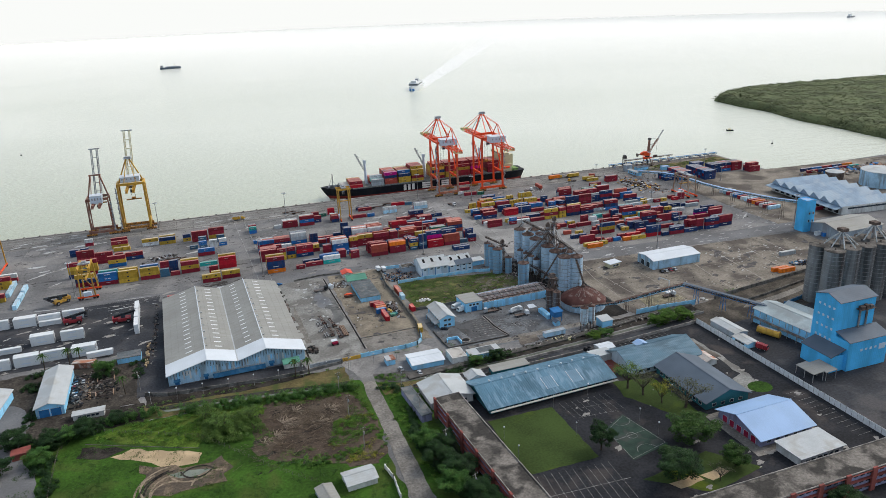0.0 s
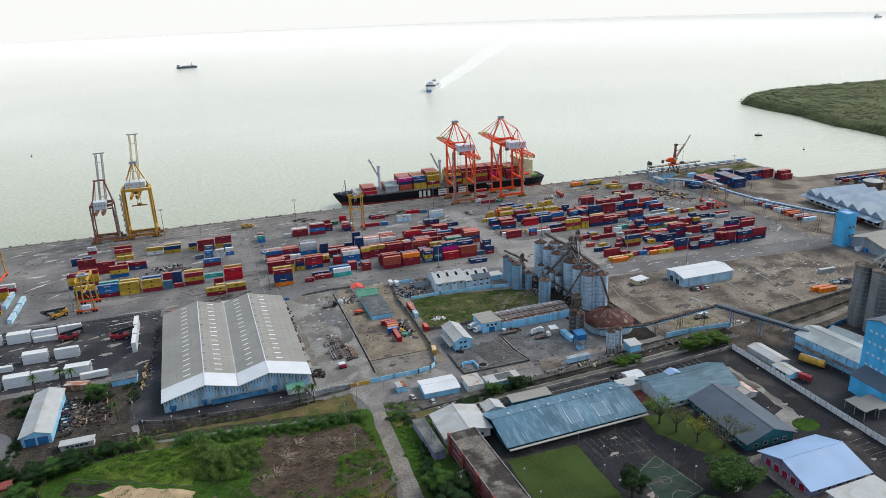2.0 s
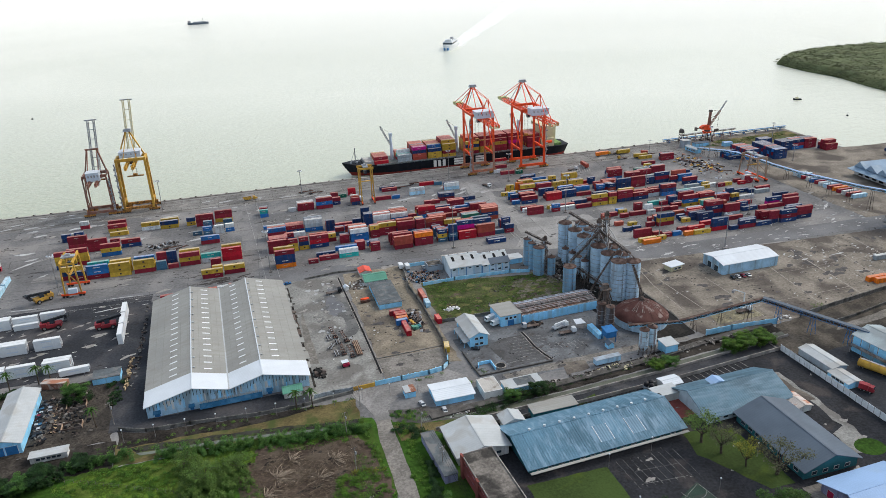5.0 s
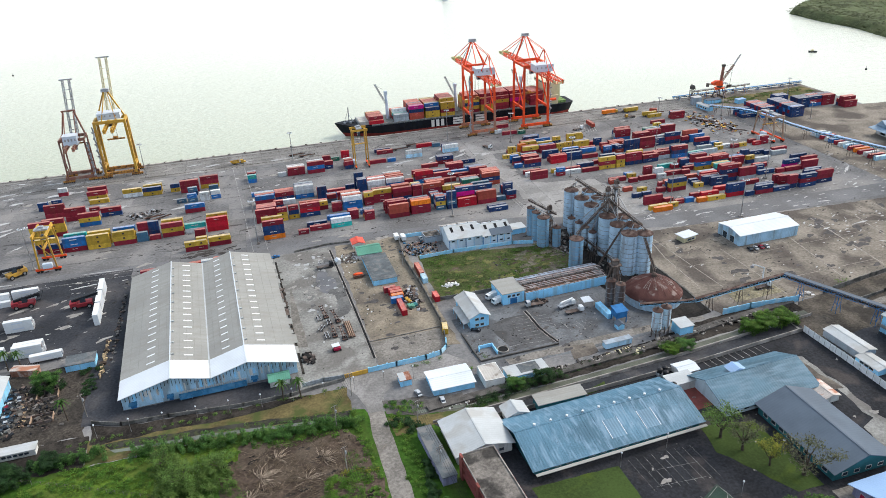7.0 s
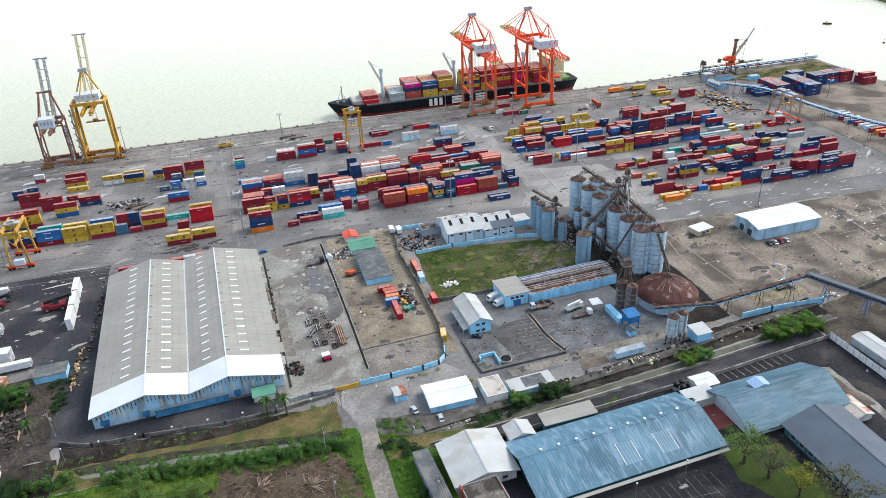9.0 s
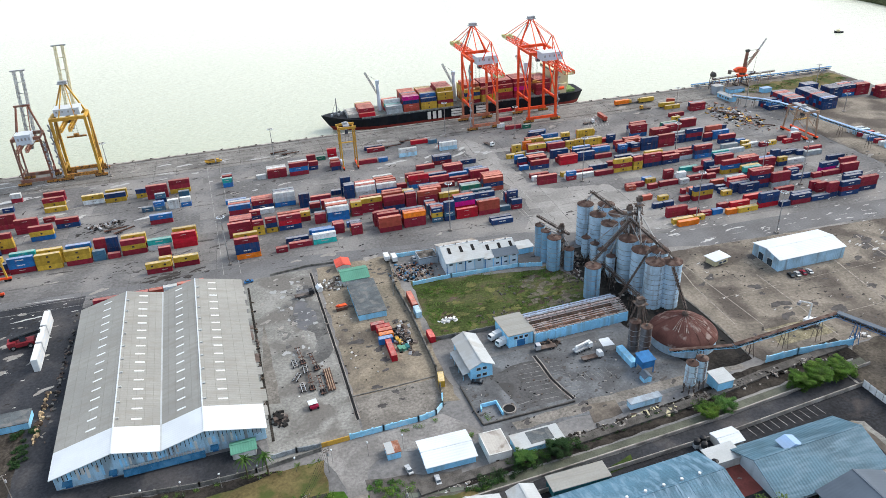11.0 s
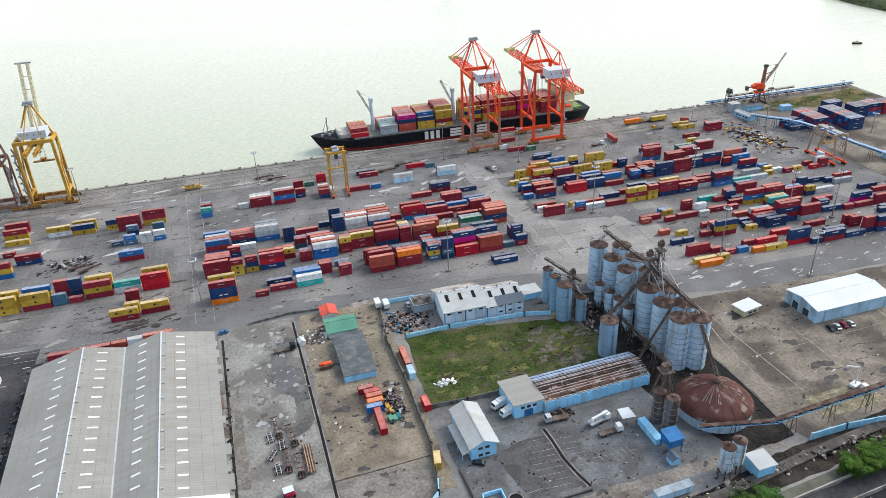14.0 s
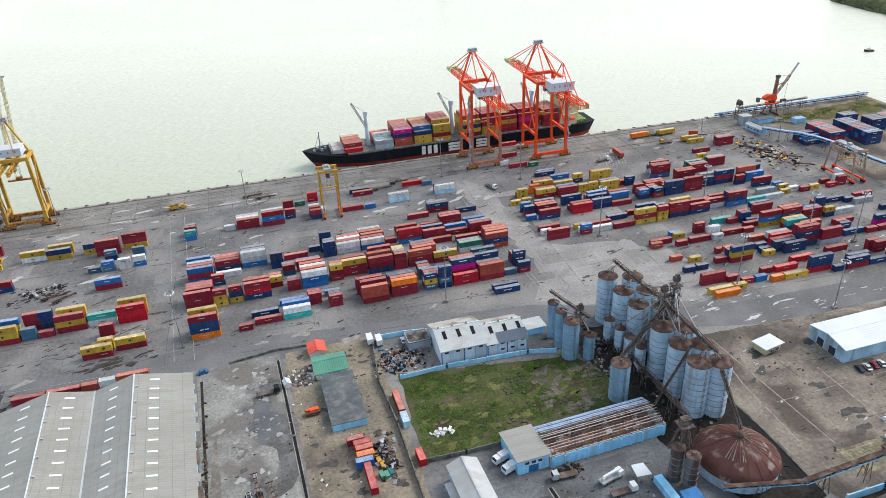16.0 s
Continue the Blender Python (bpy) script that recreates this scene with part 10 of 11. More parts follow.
def tree(x, y, h, spread, leaf="leaf", seed=0, bare=0.0, name="tree", label="broad-leaved tree with an uneven crown"):
    key = (leaf, seed, bare)
    m = pose(x, y, 0, 0, 0, (x * 37 + y * 11) % 360) @ Matrix.Diagonal((spread / 5.0, spread / 5.0, h / 8.0, 1))
    if key in _trees:
        o = copy_thing(_trees[key], m)
        o.matrix_world = m
        return o
    rng = random.Random(seed * 7 + 3)
    root = thing(name, label, "tree", group="trees")
    t = Geo()
    t.tube((0, 0, -0.2), (0.2, 0.1, 2.6), 0.34, 0.24, 9)
    tips = []
    for i in range(7):
        a = 2 * math.pi * i / 7 + rng.uniform(-0.3, 0.3)
        mid = Vector((1.3 * math.cos(a), 1.3 * math.sin(a), rng.uniform(3.4, 4.4)))
        tip = Vector((rng.uniform(2.2, 3.6) * math.cos(a), rng.uniform(2.2, 3.6) * math.sin(a), rng.uniform(4.6, 7.0)))
        t.tube((0.2, 0.1, 2.4), mid, 0.16, 0.11, 6).tube(mid, tip, 0.11, 0.05, 5)
        tips += [tip, mid.lerp(tip, 0.6) + Vector((rng.uniform(-1, 1), rng.uniform(-1, 1), 0.8))]
        for _ in range(3):
            q = tip + Vector((rng.uniform(-1.4, 1.4), rng.uniform(-1.4, 1.4), rng.uniform(0.2, 1.4)))
            t.tube(mid.lerp(tip, 0.7), q, 0.05, 0.02, 4)
            tips.append(q)
    tips += [Vector((rng.uniform(-1.6, 1.6), rng.uniform(-1.6, 1.6), rng.uniform(6.4, 7.8))) for _ in range(7)]
    if not bare:
        tips += [Vector((3.2 * math.cos(i * 0.7), 3.2 * math.sin(i * 0.7), rng.uniform(3.0, 4.6))) for i in range(9)]
    part("trunk", t, M["bark"], root, smooth=True)
    c = Geo()
    for tip in tips:
        if rng.random() >= bare:
            leaves(c, rng, tip, (1.25, 1.25, 0.85), 190 if not bare else 34, 0.20)
    part("crown", c, M[leaf], root)
    root.matrix_world = m
    _trees[key] = root
    return root


def palm(x, y, h=7.0):
    def build():
        root = thing("palm_tree", "small palm with drooping green fronds", "tree", group="palms")
        part("trunk", Geo().tube((0, 0, -0.2), (0.3, 0.1, 6.0), 0.22, 0.15, 8), M["bark"], root, smooth=True)
        for i in range(14):
            a = 2 * math.pi * i / 14
            g, prev = Geo(), Vector((0.3, 0.1, 6.0))
            for k in range(1, 6):
                u = k / 5
                cur = Vector((0.3 + 2.8 * u * math.cos(a), 0.1 + 2.8 * u * math.sin(a), 6.0 + 1.2 * u - 2.6 * u * u + 0.3 * (i % 3)))
                s = Vector((-math.sin(a), math.cos(a), -0.3)) * (0.42 * (1.1 - u))
                g.add([prev + s, prev - s, cur - s * 0.8, cur + s * 0.8], [(0, 1, 2, 3)])
                prev = cur
            part("frond", g, M["leaf"], root)
        return root
    o = again("palm", build, x, y)
    o.matrix_world = pose(x, y, 0.05, 0, 0, 37 * x) @ Matrix.Scale(1.45, 4)
    return o


def scrub(name, label, spots, leaf, n, size, seed, category="bushes"):
    """Bushes in one object: spots are x, y, half-width, half-depth, height."""
    rng, g = random.Random(seed), Geo()
    for x, y, a, b, h in spots:
        k = max(2, int(a * b * 1.1))
        for _ in range(k):
            u, v = rng.uniform(-1, 1), rng.uniform(-1, 1)
            if u * u + v * v > 1.15:
                continue
            hh = h * rng.uniform(0.55, 1.1) * (1.1 - 0.5 * (u * u + v * v))
            leaves(g, rng, (x + u * a, y + v * b, hh * 0.5), (1.15, 1.15, hh * 0.55), 2 * n, size * 0.72)
    return setting(name, g, M[leaf], label, category, "stuff")


def line(p, q, n, w, h, rng=random.Random(3)):
    return [(p[0] + (q[0] - p[0]) * i / n + rng.uniform(-0.6, 0.6), p[1] + (q[1] - p[1]) * i / n + rng.uniform(-0.6, 0.6), math.dist(p, q) / n * 0.62, w, h * rng.uniform(0.7, 1.15)) for i in range(n + 1)]


scrub("hedge", "dense green hedge along a ditch", line((-60, 325), (-39, 326), 12, 3.4, 5.2) + line((-28, 323), (8, 319.8), 26, 3.0, 5.6) + line((11, 319), (52, 315.0), 26, 3.0, 5.2) + line((-28, 321), (8, 318), 24, 2.6, 4.4) + line((11, 317), (50, 313), 22, 2.6, 4.2), "leafmid", 64, 0.36, 1)
scrub("roadside_scrub", "bright creeper beside the lane", line((52, 320), (54, 296), 9, 2.2, 2.2) + line((54, 296), (55, 262), 10, 1.4, 1.3) + [(46, 277, 7, 5, 1.6), (40, 262, 7, 4, 1.3), (26, 260, 9, 3, 1.2), (36, 272, 4, 3, 1.6)], "leafbright", 26, 0.32, 2)
scrub("thicket", "grey-green thicket on rough grass", [(-10, 303, 9, 8, 6.6), (-1, 305, 6, 7, 5.6), (-15, 311, 6, 5, 5.0), (-6, 294, 8, 6, 5.0), (-14, 298, 6, 6, 5.2), (3, 296, 4, 6, 3.6)], "leafolive", 44, 0.34, 3)
scrub("weeds", "bright tall weeds", [(-32, 312, 12, 8, 1.5), (-46, 316, 10, 6, 1.4), (2, 314, 8, 5, 1.5), (24, 313, 10, 3, 1.4), (44, 312, 7, 3, 1.4), (-58, 314, 7, 4, 1.0), (-24, 302, 6, 5, 1.4), (-36, 304, 8, 4, 1.0)], "leafbright", 26, 0.30, 4)
scrub("dark_thicket", "dark green thicket beside the lane", line((68, 262), (74, 222), 12, 5.0, 5.0) + line((72, 282), (70, 262), 6, 3.0, 3.4) + line((76, 222), (82, 180), 9, 5.0, 5.0) + [(73, 304, 4, 3, 2.6), (68, 308, 5, 3, 2.2), (78, 240, 5, 14, 4.6)], "leafdark", 40, 0.42, 5)
scrub("lane_creeper", "green creeper along the school fence", line((67, 312), (69, 280), 8, 2.4, 1.8) + line((67, 280), (70, 226), 12, 2.0, 1.6), "leafbright", 24, 0.32, 6)
scrub("west_thicket", "dark trees and scrub beside the west plot", [(-84, 316, 8, 5, 4.6), (-72, 321, 10, 4, 4.6), (-96, 322, 6, 6, 3.6), (-84, 300, 5, 8, 3.4), (-80, 284, 4, 8, 2.8), (-66, 377, 6, 5, 5.4), (-50, 384, 5, 3, 2.2), (-100, 376, 6, 5, 3.0), (-62, 327, 10, 3, 3.0), (-98, 390, 9, 4, 2.4), (-50, 372, 3, 6, 1.6), (-96, 345, 3, 8, 2.6), (-82, 268, 3, 10, 2.6)], "leafdark", 40, 0.42, 7)
scrub("ditch_scrub", "rough dark weeds along the ditch", line((-42, 331), (52, 322), 26, 0.9, 0.9) + line((-50, 335), (52, 338), 22, 0.9, 0.8), "leafolive", 18, 0.30, 17)
scrub("plot_shrubs", "round green shrubs along the cleared plot", [(14 + 3.2 * k, 264.5 - 0.5 * k + (k * 7 % 3) * 0.6, 1.7, 1.5, 1.6 + 0.4 * (k % 3)) for k in range(8)] + [(42, 284, 5, 5, 2.0), (38, 279, 3, 3, 1.6), (48, 287, 3, 4, 1.8)], "leafbright", 30, 0.30, 23)
scrub("straw_grass", "yellowing tall grass on the cleared plot", [(44, 260, 6, 5, 0.9), (50, 266, 3, 4, 0.8), (36, 270, 4, 3, 0.7)], "leafyellow", 14, 0.24, 24)
scrub("ditch_ivy", "low green creeper over the ditch corner", [(68, 319.5, 3.2, 2.6, 1.2), (72.5, 318.2, 3.0, 2.4, 1.3), (47.5, 315.2, 3.0, 2.4, 2.6), (52.2, 314.0, 3.0, 2.6, 2.8)], "leafmid", 40, 0.3, 33)
scrub("canal_hedge", "dark green bushes crowding the canal bank", line((101, 311.2), (138, 316.6), 15, 3.0, 3.4) + line((140, 318.4), (182, 322.4), 10, 1.8, 1.2), "leafdark", 30, 0.34, 31)
scrub("canal_bush", "bright green bushes along the canal", [(237, 319, 10, 3.5, 5.2), (228, 318, 6, 3, 4.2), (250, 319, 7, 3, 4.6)], "leafbright", 40, 0.36, 8)
scrub("canal_scrub", "green scrub along the canal", [(187, 320, 4, 2.6, 4.0), (194, 321, 6, 2.6, 3.2), (115, 314.6, 5, 2.4, 4.6), (122, 315.6, 4, 2.2, 4.2), (128, 315, 4, 2.4, 5.0), (134.5, 316.4, 3.4, 2.4, 4.6), (101, 310, 7, 2, 1.8)], "leaf", 26, 0.34, 9)
scrub("junction_bush", "bright weeds beside the junction", [(103.8, 331.5, 1.4, 1.2, 1.6), (112, 339.4, 1.2, 1.0, 1.2), (74, 316, 6, 2.6, 1.8), (69, 318.5, 3, 2, 1.6)], "leafbright", 22, 0.28, 40)
scrub("wall_bush", "small bushes beside the wall", [(88, 342.5, 3, 1, 1.4), (80, 342.2, 3, 1, 1.2), (95, 343.6, 1.6, 1.2, 1.6), (296, 340, 5, 3, 3.0), (120, 438.5, 2, 1.5, 1.5)], "leafbright", 20, 0.26, 10)
scrub("field_weeds", "weeds and tussocks in the grass field", [(112 + 8 * (k % 9) + (k * 5) % 4, 396 + 7 * (k // 9) + (k * 3) % 4, 3.2, 2.6, 0.5 + 0.4 * (k % 3)) for k in range(50)], "leafolive", 10, 0.24, 11)
scrub("field_green", "green tussocks in the grass field", [(172, 426, 8, 4, 0.9), (158, 428, 8, 3, 0.8), (118, 428, 8, 6, 0.9), (126, 424, 4, 3, 1.2), (140, 412, 2.2, 2.0, 2.2), (180, 406, 3, 5, 0.7), (112, 412, 4, 10, 0.6), (130, 398, 8, 3, 0.5), (150, 404, 4, 3, 0.6), (121, 437, 1.6, 1.3, 2.0)], "leafbright", 16, 0.24, 12)
rubble = Geo()
rng = random.Random(33)
for k in range(70):
    cx, cy = rng.choice(((160, 410), (168, 400), (150, 418), (176, 414), (140, 400)))
    x, y, s = cx + rng.gauss(0, 5), cy + rng.gauss(0, 4), rng.uniform(0.3, 1.3)
    if 110 < x < 184 and 394 < y < 432:
        rubble.block(pose(x, y, 0.2, rng.uniform(-20, 20), rng.uniform(-20, 20), rng.uniform(0, 180)), s, s * 0.7, 0.5)
setting("rubble", rubble, M["darkstone"], "grey rubble in the grass field", "rubble", "stuff")
patch("pier_grass", [(440, 648), (470, 650), (531, 655), (534, 640), (520, 628), (492, 626), (470, 628), (452, 634)], 0.1, M["verge"], "weedy grass on the pier head", "grass", 2.0, kind="stuff")
scrub("pier_weeds", "weeds on the pier head", [(438 + 10 * k, 640 + 5 * (k % 3) - 4, 7, 4, 0.8) for k in range(10)], "leafolive", 12, 0.34, 13)
scrub("tract_tussocks", "grass tussocks on the tract", [(-90 + 9.5 * (k % 15) + (k * 7) % 5, 170 + 11 * (k // 15) + (k * 5) % 7, 4.5, 4.5, 0.5 + 0.12 * (k % 4)) for k in range(195) if not (8 < -90 + 9.5 * (k % 15) < 52 and 255 < 170 + 11 * (k // 15) < 318)], "leaf", 6, 0.26, 14)
rng = random.Random(21)
sticks = Geo()
for k in range(1500):
    cx, cy = rng.choice(((24, 296), (16, 284), (32, 290), (40, 300), (20, 306), (10, 276), (46, 284), (30, 276)))
    x, y, a, ln = cx + rng.gauss(0, 5), cy + rng.gauss(0, 4.5), rng.uniform(0, 6.28), rng.uniform(0.6, 3.4)
    if k % 8 == 0:   # fans of longer felled limbs
        a, ln = math.atan2(y - 284, x - 14) + rng.gauss(0, 0.7), rng.uniform(3.0, 6.5)
    sticks.beam((x, y, rng.uniform(0.1, 0.6)), (x + ln * math.cos(a), y + ln * math.sin(a) * 0.8, rng.uniform(0.1, 1.0)), rng.uniform(0.03, 0.09))
scrub("dead_brush", "withered brown brush on cleared soil", [(20, 296, 12, 9, 0.8), (34, 288, 10, 9, 0.7), (44, 300, 7, 8, 0.8), (14, 280, 8, 6, 0.7), (38, 310, 9, 4, 0.7)], "leafdry", 9, 0.3, 18)
scrub("soil_weeds", "sparse green weeds on cleared soil", [(40, 274, 8, 5, 0.9), (18, 270, 8, 4, 0.8), (48, 292, 3, 8, 0.8), (6, 290, 5, 8, 0.9), (30, 312, 10, 3, 0.8)], "leafbright", 12, 0.26, 19)
scrub("plot_bush", "bright green bushes on the cleared plot", [(40, 284, 4.5, 3.4, 2.2), (45.5, 284.8, 4.0, 3.2, 2.4), (51.5, 284.4, 3.6, 2.8, 2.0), (38, 279, 3.0, 2.2, 1.6)], "leafbright", 34, 0.3, 35)
scrub("plot_bush", "yellow-green bushes at the plot edge", [(46, 287.6, 4.0, 1.8, 2.0), (53, 286.6, 2.4, 1.6, 2.0), (42, 257.5, 4.6, 2.6, 1.5), (48.6, 256.6, 3.2, 2.6, 1.7)], "leafyellow", 26, 0.28, 36)
scrub("plot_bush", "dark green bushes along the plot fence", [(12.5, 264.5, 4.2, 2.0, 1.8), (20, 262.4, 4.0, 2.0, 1.7), (27, 260.4, 4.0, 2.0, 1.9), (33, 259.2, 3.4, 2.0, 1.6)], "leafmid", 30, 0.3, 37)
limbs = Geo()
for cx, cy, n, spread in ((15.5, 295.5, 46, 7.5), (21.5, 303.5, 22, 5.0), (37.5, 299.0, 26, 5.0), (10.5, 286.5, 22, 5.5), (5.5, 283.0, 14, 3.5), (31, 290, 16, 5.0)):
    for _ in range(n):
        a, r, ln = rng.gauss(0.3, 1.0), rng.uniform(0.3, 2.2), rng.uniform(0.5, 1.0) * spread
        bend = rng.uniform(-0.35, 0.35)
        p, q = (cx + r * math.cos(a), cy + r * math.sin(a), 0.3), (cx + (r + ln * 0.5) * math.cos(a + bend * 0.3), cy + (r + ln * 0.5) * math.sin(a + bend * 0.3), rng.uniform(0.3, 0.9))
        limbs.beam(p, q, rng.uniform(0.10, 0.2)).beam(q, (cx + (r + ln) * math.cos(a + bend), cy + (r + ln) * math.sin(a + bend), 0.25), rng.uniform(0.06, 0.13))
setting("felled_limbs", limbs, surf("bleached_wood", (0.30, 0.245, 0.19), 0.95, var=0.3, scale=0.8, island=0.3), "bleached felled limbs fanned over the cleared soil", "brushwood", "stuff")
setting("brushwood", sticks, M["deadwood"], "felled grey-brown branches on cleared soil", "brushwood", "stuff")

for x, y, h, s, lf, sd, br in ((138.5, 225, 11.5, 6.0, "leafdark", 1, 0), (175.5, 216, 11.5, 10.5, "leaf", 2, 0), (156.5, 197, 12, 10.0, "leafdark", 3, 0), (182.5, 196.5, 7.5, 6.0, "leaf", 4, 0),
                               (175.5, 264, 13, 8.8, "leafolive", 5, 0.15), (178.8, 256, 12, 8.0, "leafgrey", 6, 0.3), (182.8, 246.8, 10, 5.8, "leafyellow", 7, 0.15), (190.4, 239.6, 13, 10.5, "leafgrey", 8, 0.35),
                               (171, 191, 7, 5, "leafgrey", 8, 0.8), (72, 240, 9, 7, "leafdark", 1, 0), (77, 228, 10, 7.5, "leafdark", 3, 0), (71, 254, 8, 6, "leafmid", 10, 0), (78, 249, 8, 6, "leafdark", 1, 0), (72, 222, 9, 7, "leafmid", 10, 0),
                               (80, 212, 9, 7, "leafdark", 3, 0), (-66.5, 377, 8, 6, "leafmid", 10, 0), (-82, 315, 7, 6.5, "leafdark", 1, 0), (-70, 320, 7, 6.5, "leafdark", 3, 0), (-76, 318, 6, 6, "leafmid", 10, 0), (-10, 302, 6.5, 7.0, "leafolive", 5, 0.15), (2, 305, 6, 6.0, "leafolive", 5, 0.15),
                               (117, 314.6, 4.6, 4.2, "leafmid", 10, 0), (129, 315, 5.2, 4.4, "leafdark", 1, 0), (194.5, 316, 4.6, 4.4, "leafmid", 10, 0), (187, 315, 4.4, 4, "leafbright", 9, 0), (-98, 320, 8, 7, "leafdark", 3, 0), (-86, 303, 6, 6, "leafmid", 10, 0), (-56, 326, 4.5, 5, "leafdark", 1, 0), (-18, 313, 5.5, 6, "leafolive", 5, 0.15), (236, 319, 6.5, 6, "leafbright", 9, 0), (228, 318.5, 5.5, 5, "leafbright", 9, 0), (246, 319.5, 6, 5.5, "leafbright", 9, 0),
                               (84, 200, 9, 6, "leafdark", 1, 0), (200, 160, 9, 7, "leafdark", 3, 0), (240, 162, 9, 7, "leaf", 2, 0), (-100, 300, 7, 6, "leafdark", 1, 0)):
    tree(x, y, h, s, lf, sd, br)
for x, y in ((-86, 396.5), (-80.5, 396), (27, 337), (34, 336), (-98, 395), (-55, 352)):
    palm(x, y)


# ---- far mangrove shore ----
def mangrove():
    rng, g = random.Random(77), Geo()
    n, m = 230, 110
    def shore(u):
        return 760 + 60 * math.sin(u * 2.2) * 0.4
    pts = {}
    for i in range(n):
        for j in range(m):
            x = 770 + 1500 * (i / (n - 1)) ** 1.25
            y0 = 590 - 60 * (i / (n - 1))
            y1 = 1000 + 90 * math.sin(min(1.0, i / 40) * 1.57) - 60 * (i / (n - 1))
            west = 200 * max(0, (0.5 - abs(j / (m - 1) - 0.42)) ) * 0.0
            y = y0 + (y1 - y0) * j / (m - 1)
            edge = min(i / 5, j / 3, (m - 1 - j) / 3, 1.0)
            xx = x + (y - 640) * 0.085 * (1 - i / (n - 1)) + 10 * noise.noise(Vector((0, y * 0.012, 3)))
            z = (6.5 + 1.8 * noise.noise(Vector((xx * 0.05, y * 0.05, 0))) + 0.5 * rng.uniform(-1, 1)) * edge - 2.7 * (1 - edge)
            pts[i, j] = len(g.v)
            g.v.append((xx + rng.uniform(-1, 1), y + rng.uniform(-1, 1), z))
    for i in range(n - 1):
        for j in range(m - 1):
            g.f.append((pts[i, j], pts[i + 1, j], pts[i + 1, j + 1], pts[i, j + 1]))
    # canopy and crown greens lightened, distance haze put into their colour
    setting("mangrove_shore", g, surf("mangrove_canopy", (0.088, 0.108, 0.052), 0.9, var=0.4, scale=0.03, fine=0.25, bump=1.0, stain=(0.125, 0.14, 0.066), amount=0.7, stain_scale=0.02), "low dark green mangrove shore", "trees", "stuff", smooth=True)
    c = Geo()
    for k in range(9000):
        i, j = int((n - 2) * rng.uniform(0, 0.78) ** 1.3), rng.randint(1, m - 2)
        v = g.v[pts[i, j]]
        leaves(c, rng, (v[0] + rng.uniform(-5, 5), v[1] + rng.uniform(-5, 5), max(v[2], 0) + 0.4), (3.0, 3.0, 1.0), 6, 1.0)
    setting("mangrove_crowns", c, leafy("mangrove_leaves", (0.082, 0.102, 0.046), (0.125, 0.142, 0.062), 0.3), "uneven mangrove crowns", "trees", "stuff")


mangrove()


# ---- boats ----
M["foam"] = water_material("foamy_wake_water", (0.88, 0.90, 0.86), (0.93, 0.94, 0.91))


def hull_geo(length, beam, z0, z1, n=14):
    g, w = Geo(), n + 1
    for z, k in ((z0, 0.82), (z1, 1.0)):
        for s in (-1, 1):
            for i in range(w):
                u = i / n
                g.v.append((-length / 2 + length * u, s * beam / 2 * k * max(0.02, (1 - max(0, (u - 0.55) / 0.45) ** 2.2)), z + (1.2 * max(0, (u - 0.7) / 0.3) ** 2 if z == z1 else 0)))
    for s in range(2):
        for i in range(n):
            a, c = s * w + i, 2 * w + s * w + i
            g.f.append((a, a + 1, c + 1, c))
    for i in range(n):
        g.f.append((2 * w + i, 2 * w + i + 1, 3 * w + i + 1, 3 * w + i))
    g.f.append((0, w, 3 * w, 2 * w))
    return g


f = thing("ferry", "white fast ferry with red stripe heading to shore", "boat", 416.5, 1440, -2.6, -118)
part("hull", hull_geo(52, 16, -0.5, 6.5), M["truckwhite"], f)
part("cabin", Geo().box(-20, 12, -6.5, 6.5, 6, 10.5), M["truckwhite"], f)
part("bridge", Geo().box(2, 10, -4, 4, 10.5, 13.5), M["truckwhite"], f)
part("window_band", Geo().box(-19, 12.2, -6.6, 6.6, 7.4, 9.2), M["window"], f)
part("stripe", Geo().box(-21, 4, -7.4, 7.4, 4.2, 5.6), M["truckred"], f)
part("funnel", Geo().box(-18, -12, -2, 2, 10.5, 14), M["greysteel"], f)
part("bow_visor", Geo().box(19, 24.5, -3.2, 3.2, 1.0, 4.2), M["deepblue"], f, "dark blue bow")
f.matrix_world = pose(419, 1442, -2.6, 0, 0, -118) @ Matrix.Scale(1.4, 4)
b = thing("cargo_barge", "long low dark grey cargo barge far out", "boat", -67.5, 2350, -2.6, 5)
part("hull", hull_geo(58, 12, -0.5, 5), M["roofslate"], b)
part("deck_house", Geo().box(-28, -20, -4, 4, 4, 11), M["greysteel"], b)
part("cargo_hatch", Geo().box(-14, 22, -4, 4, 5, 7.5), M["greysteel"], b)
part("mast", Geo().beam((14, 0, 7), (14, 0, 16), 0.8), M["steel"], b)
t = thing("tugboat", "small dark tug with pale wheelhouse", "boat", 652, 780, -2.6, 160)
part("hull", hull_geo(9, 3.5, -0.4, 1.4), M["carblack"], t)
part("wheelhouse", Geo().box(-1, 2, -1, 1, 1.2, 3.2), M["cream"], t)
part("mast", Geo().beam((0, 0, 3.2), (0, 0, 5), 0.2), M["steel"], t)
c = thing("coaster", "distant pale coaster on the horizon", "boat", 3000, 2820, -2.6, 20)
part("hull", hull_geo(70, 14, 0, 6), M["greysteel"], c)
part("deck_house", Geo().box(-30, -14, -6, 6, 6, 16), M["truckwhite"], c)
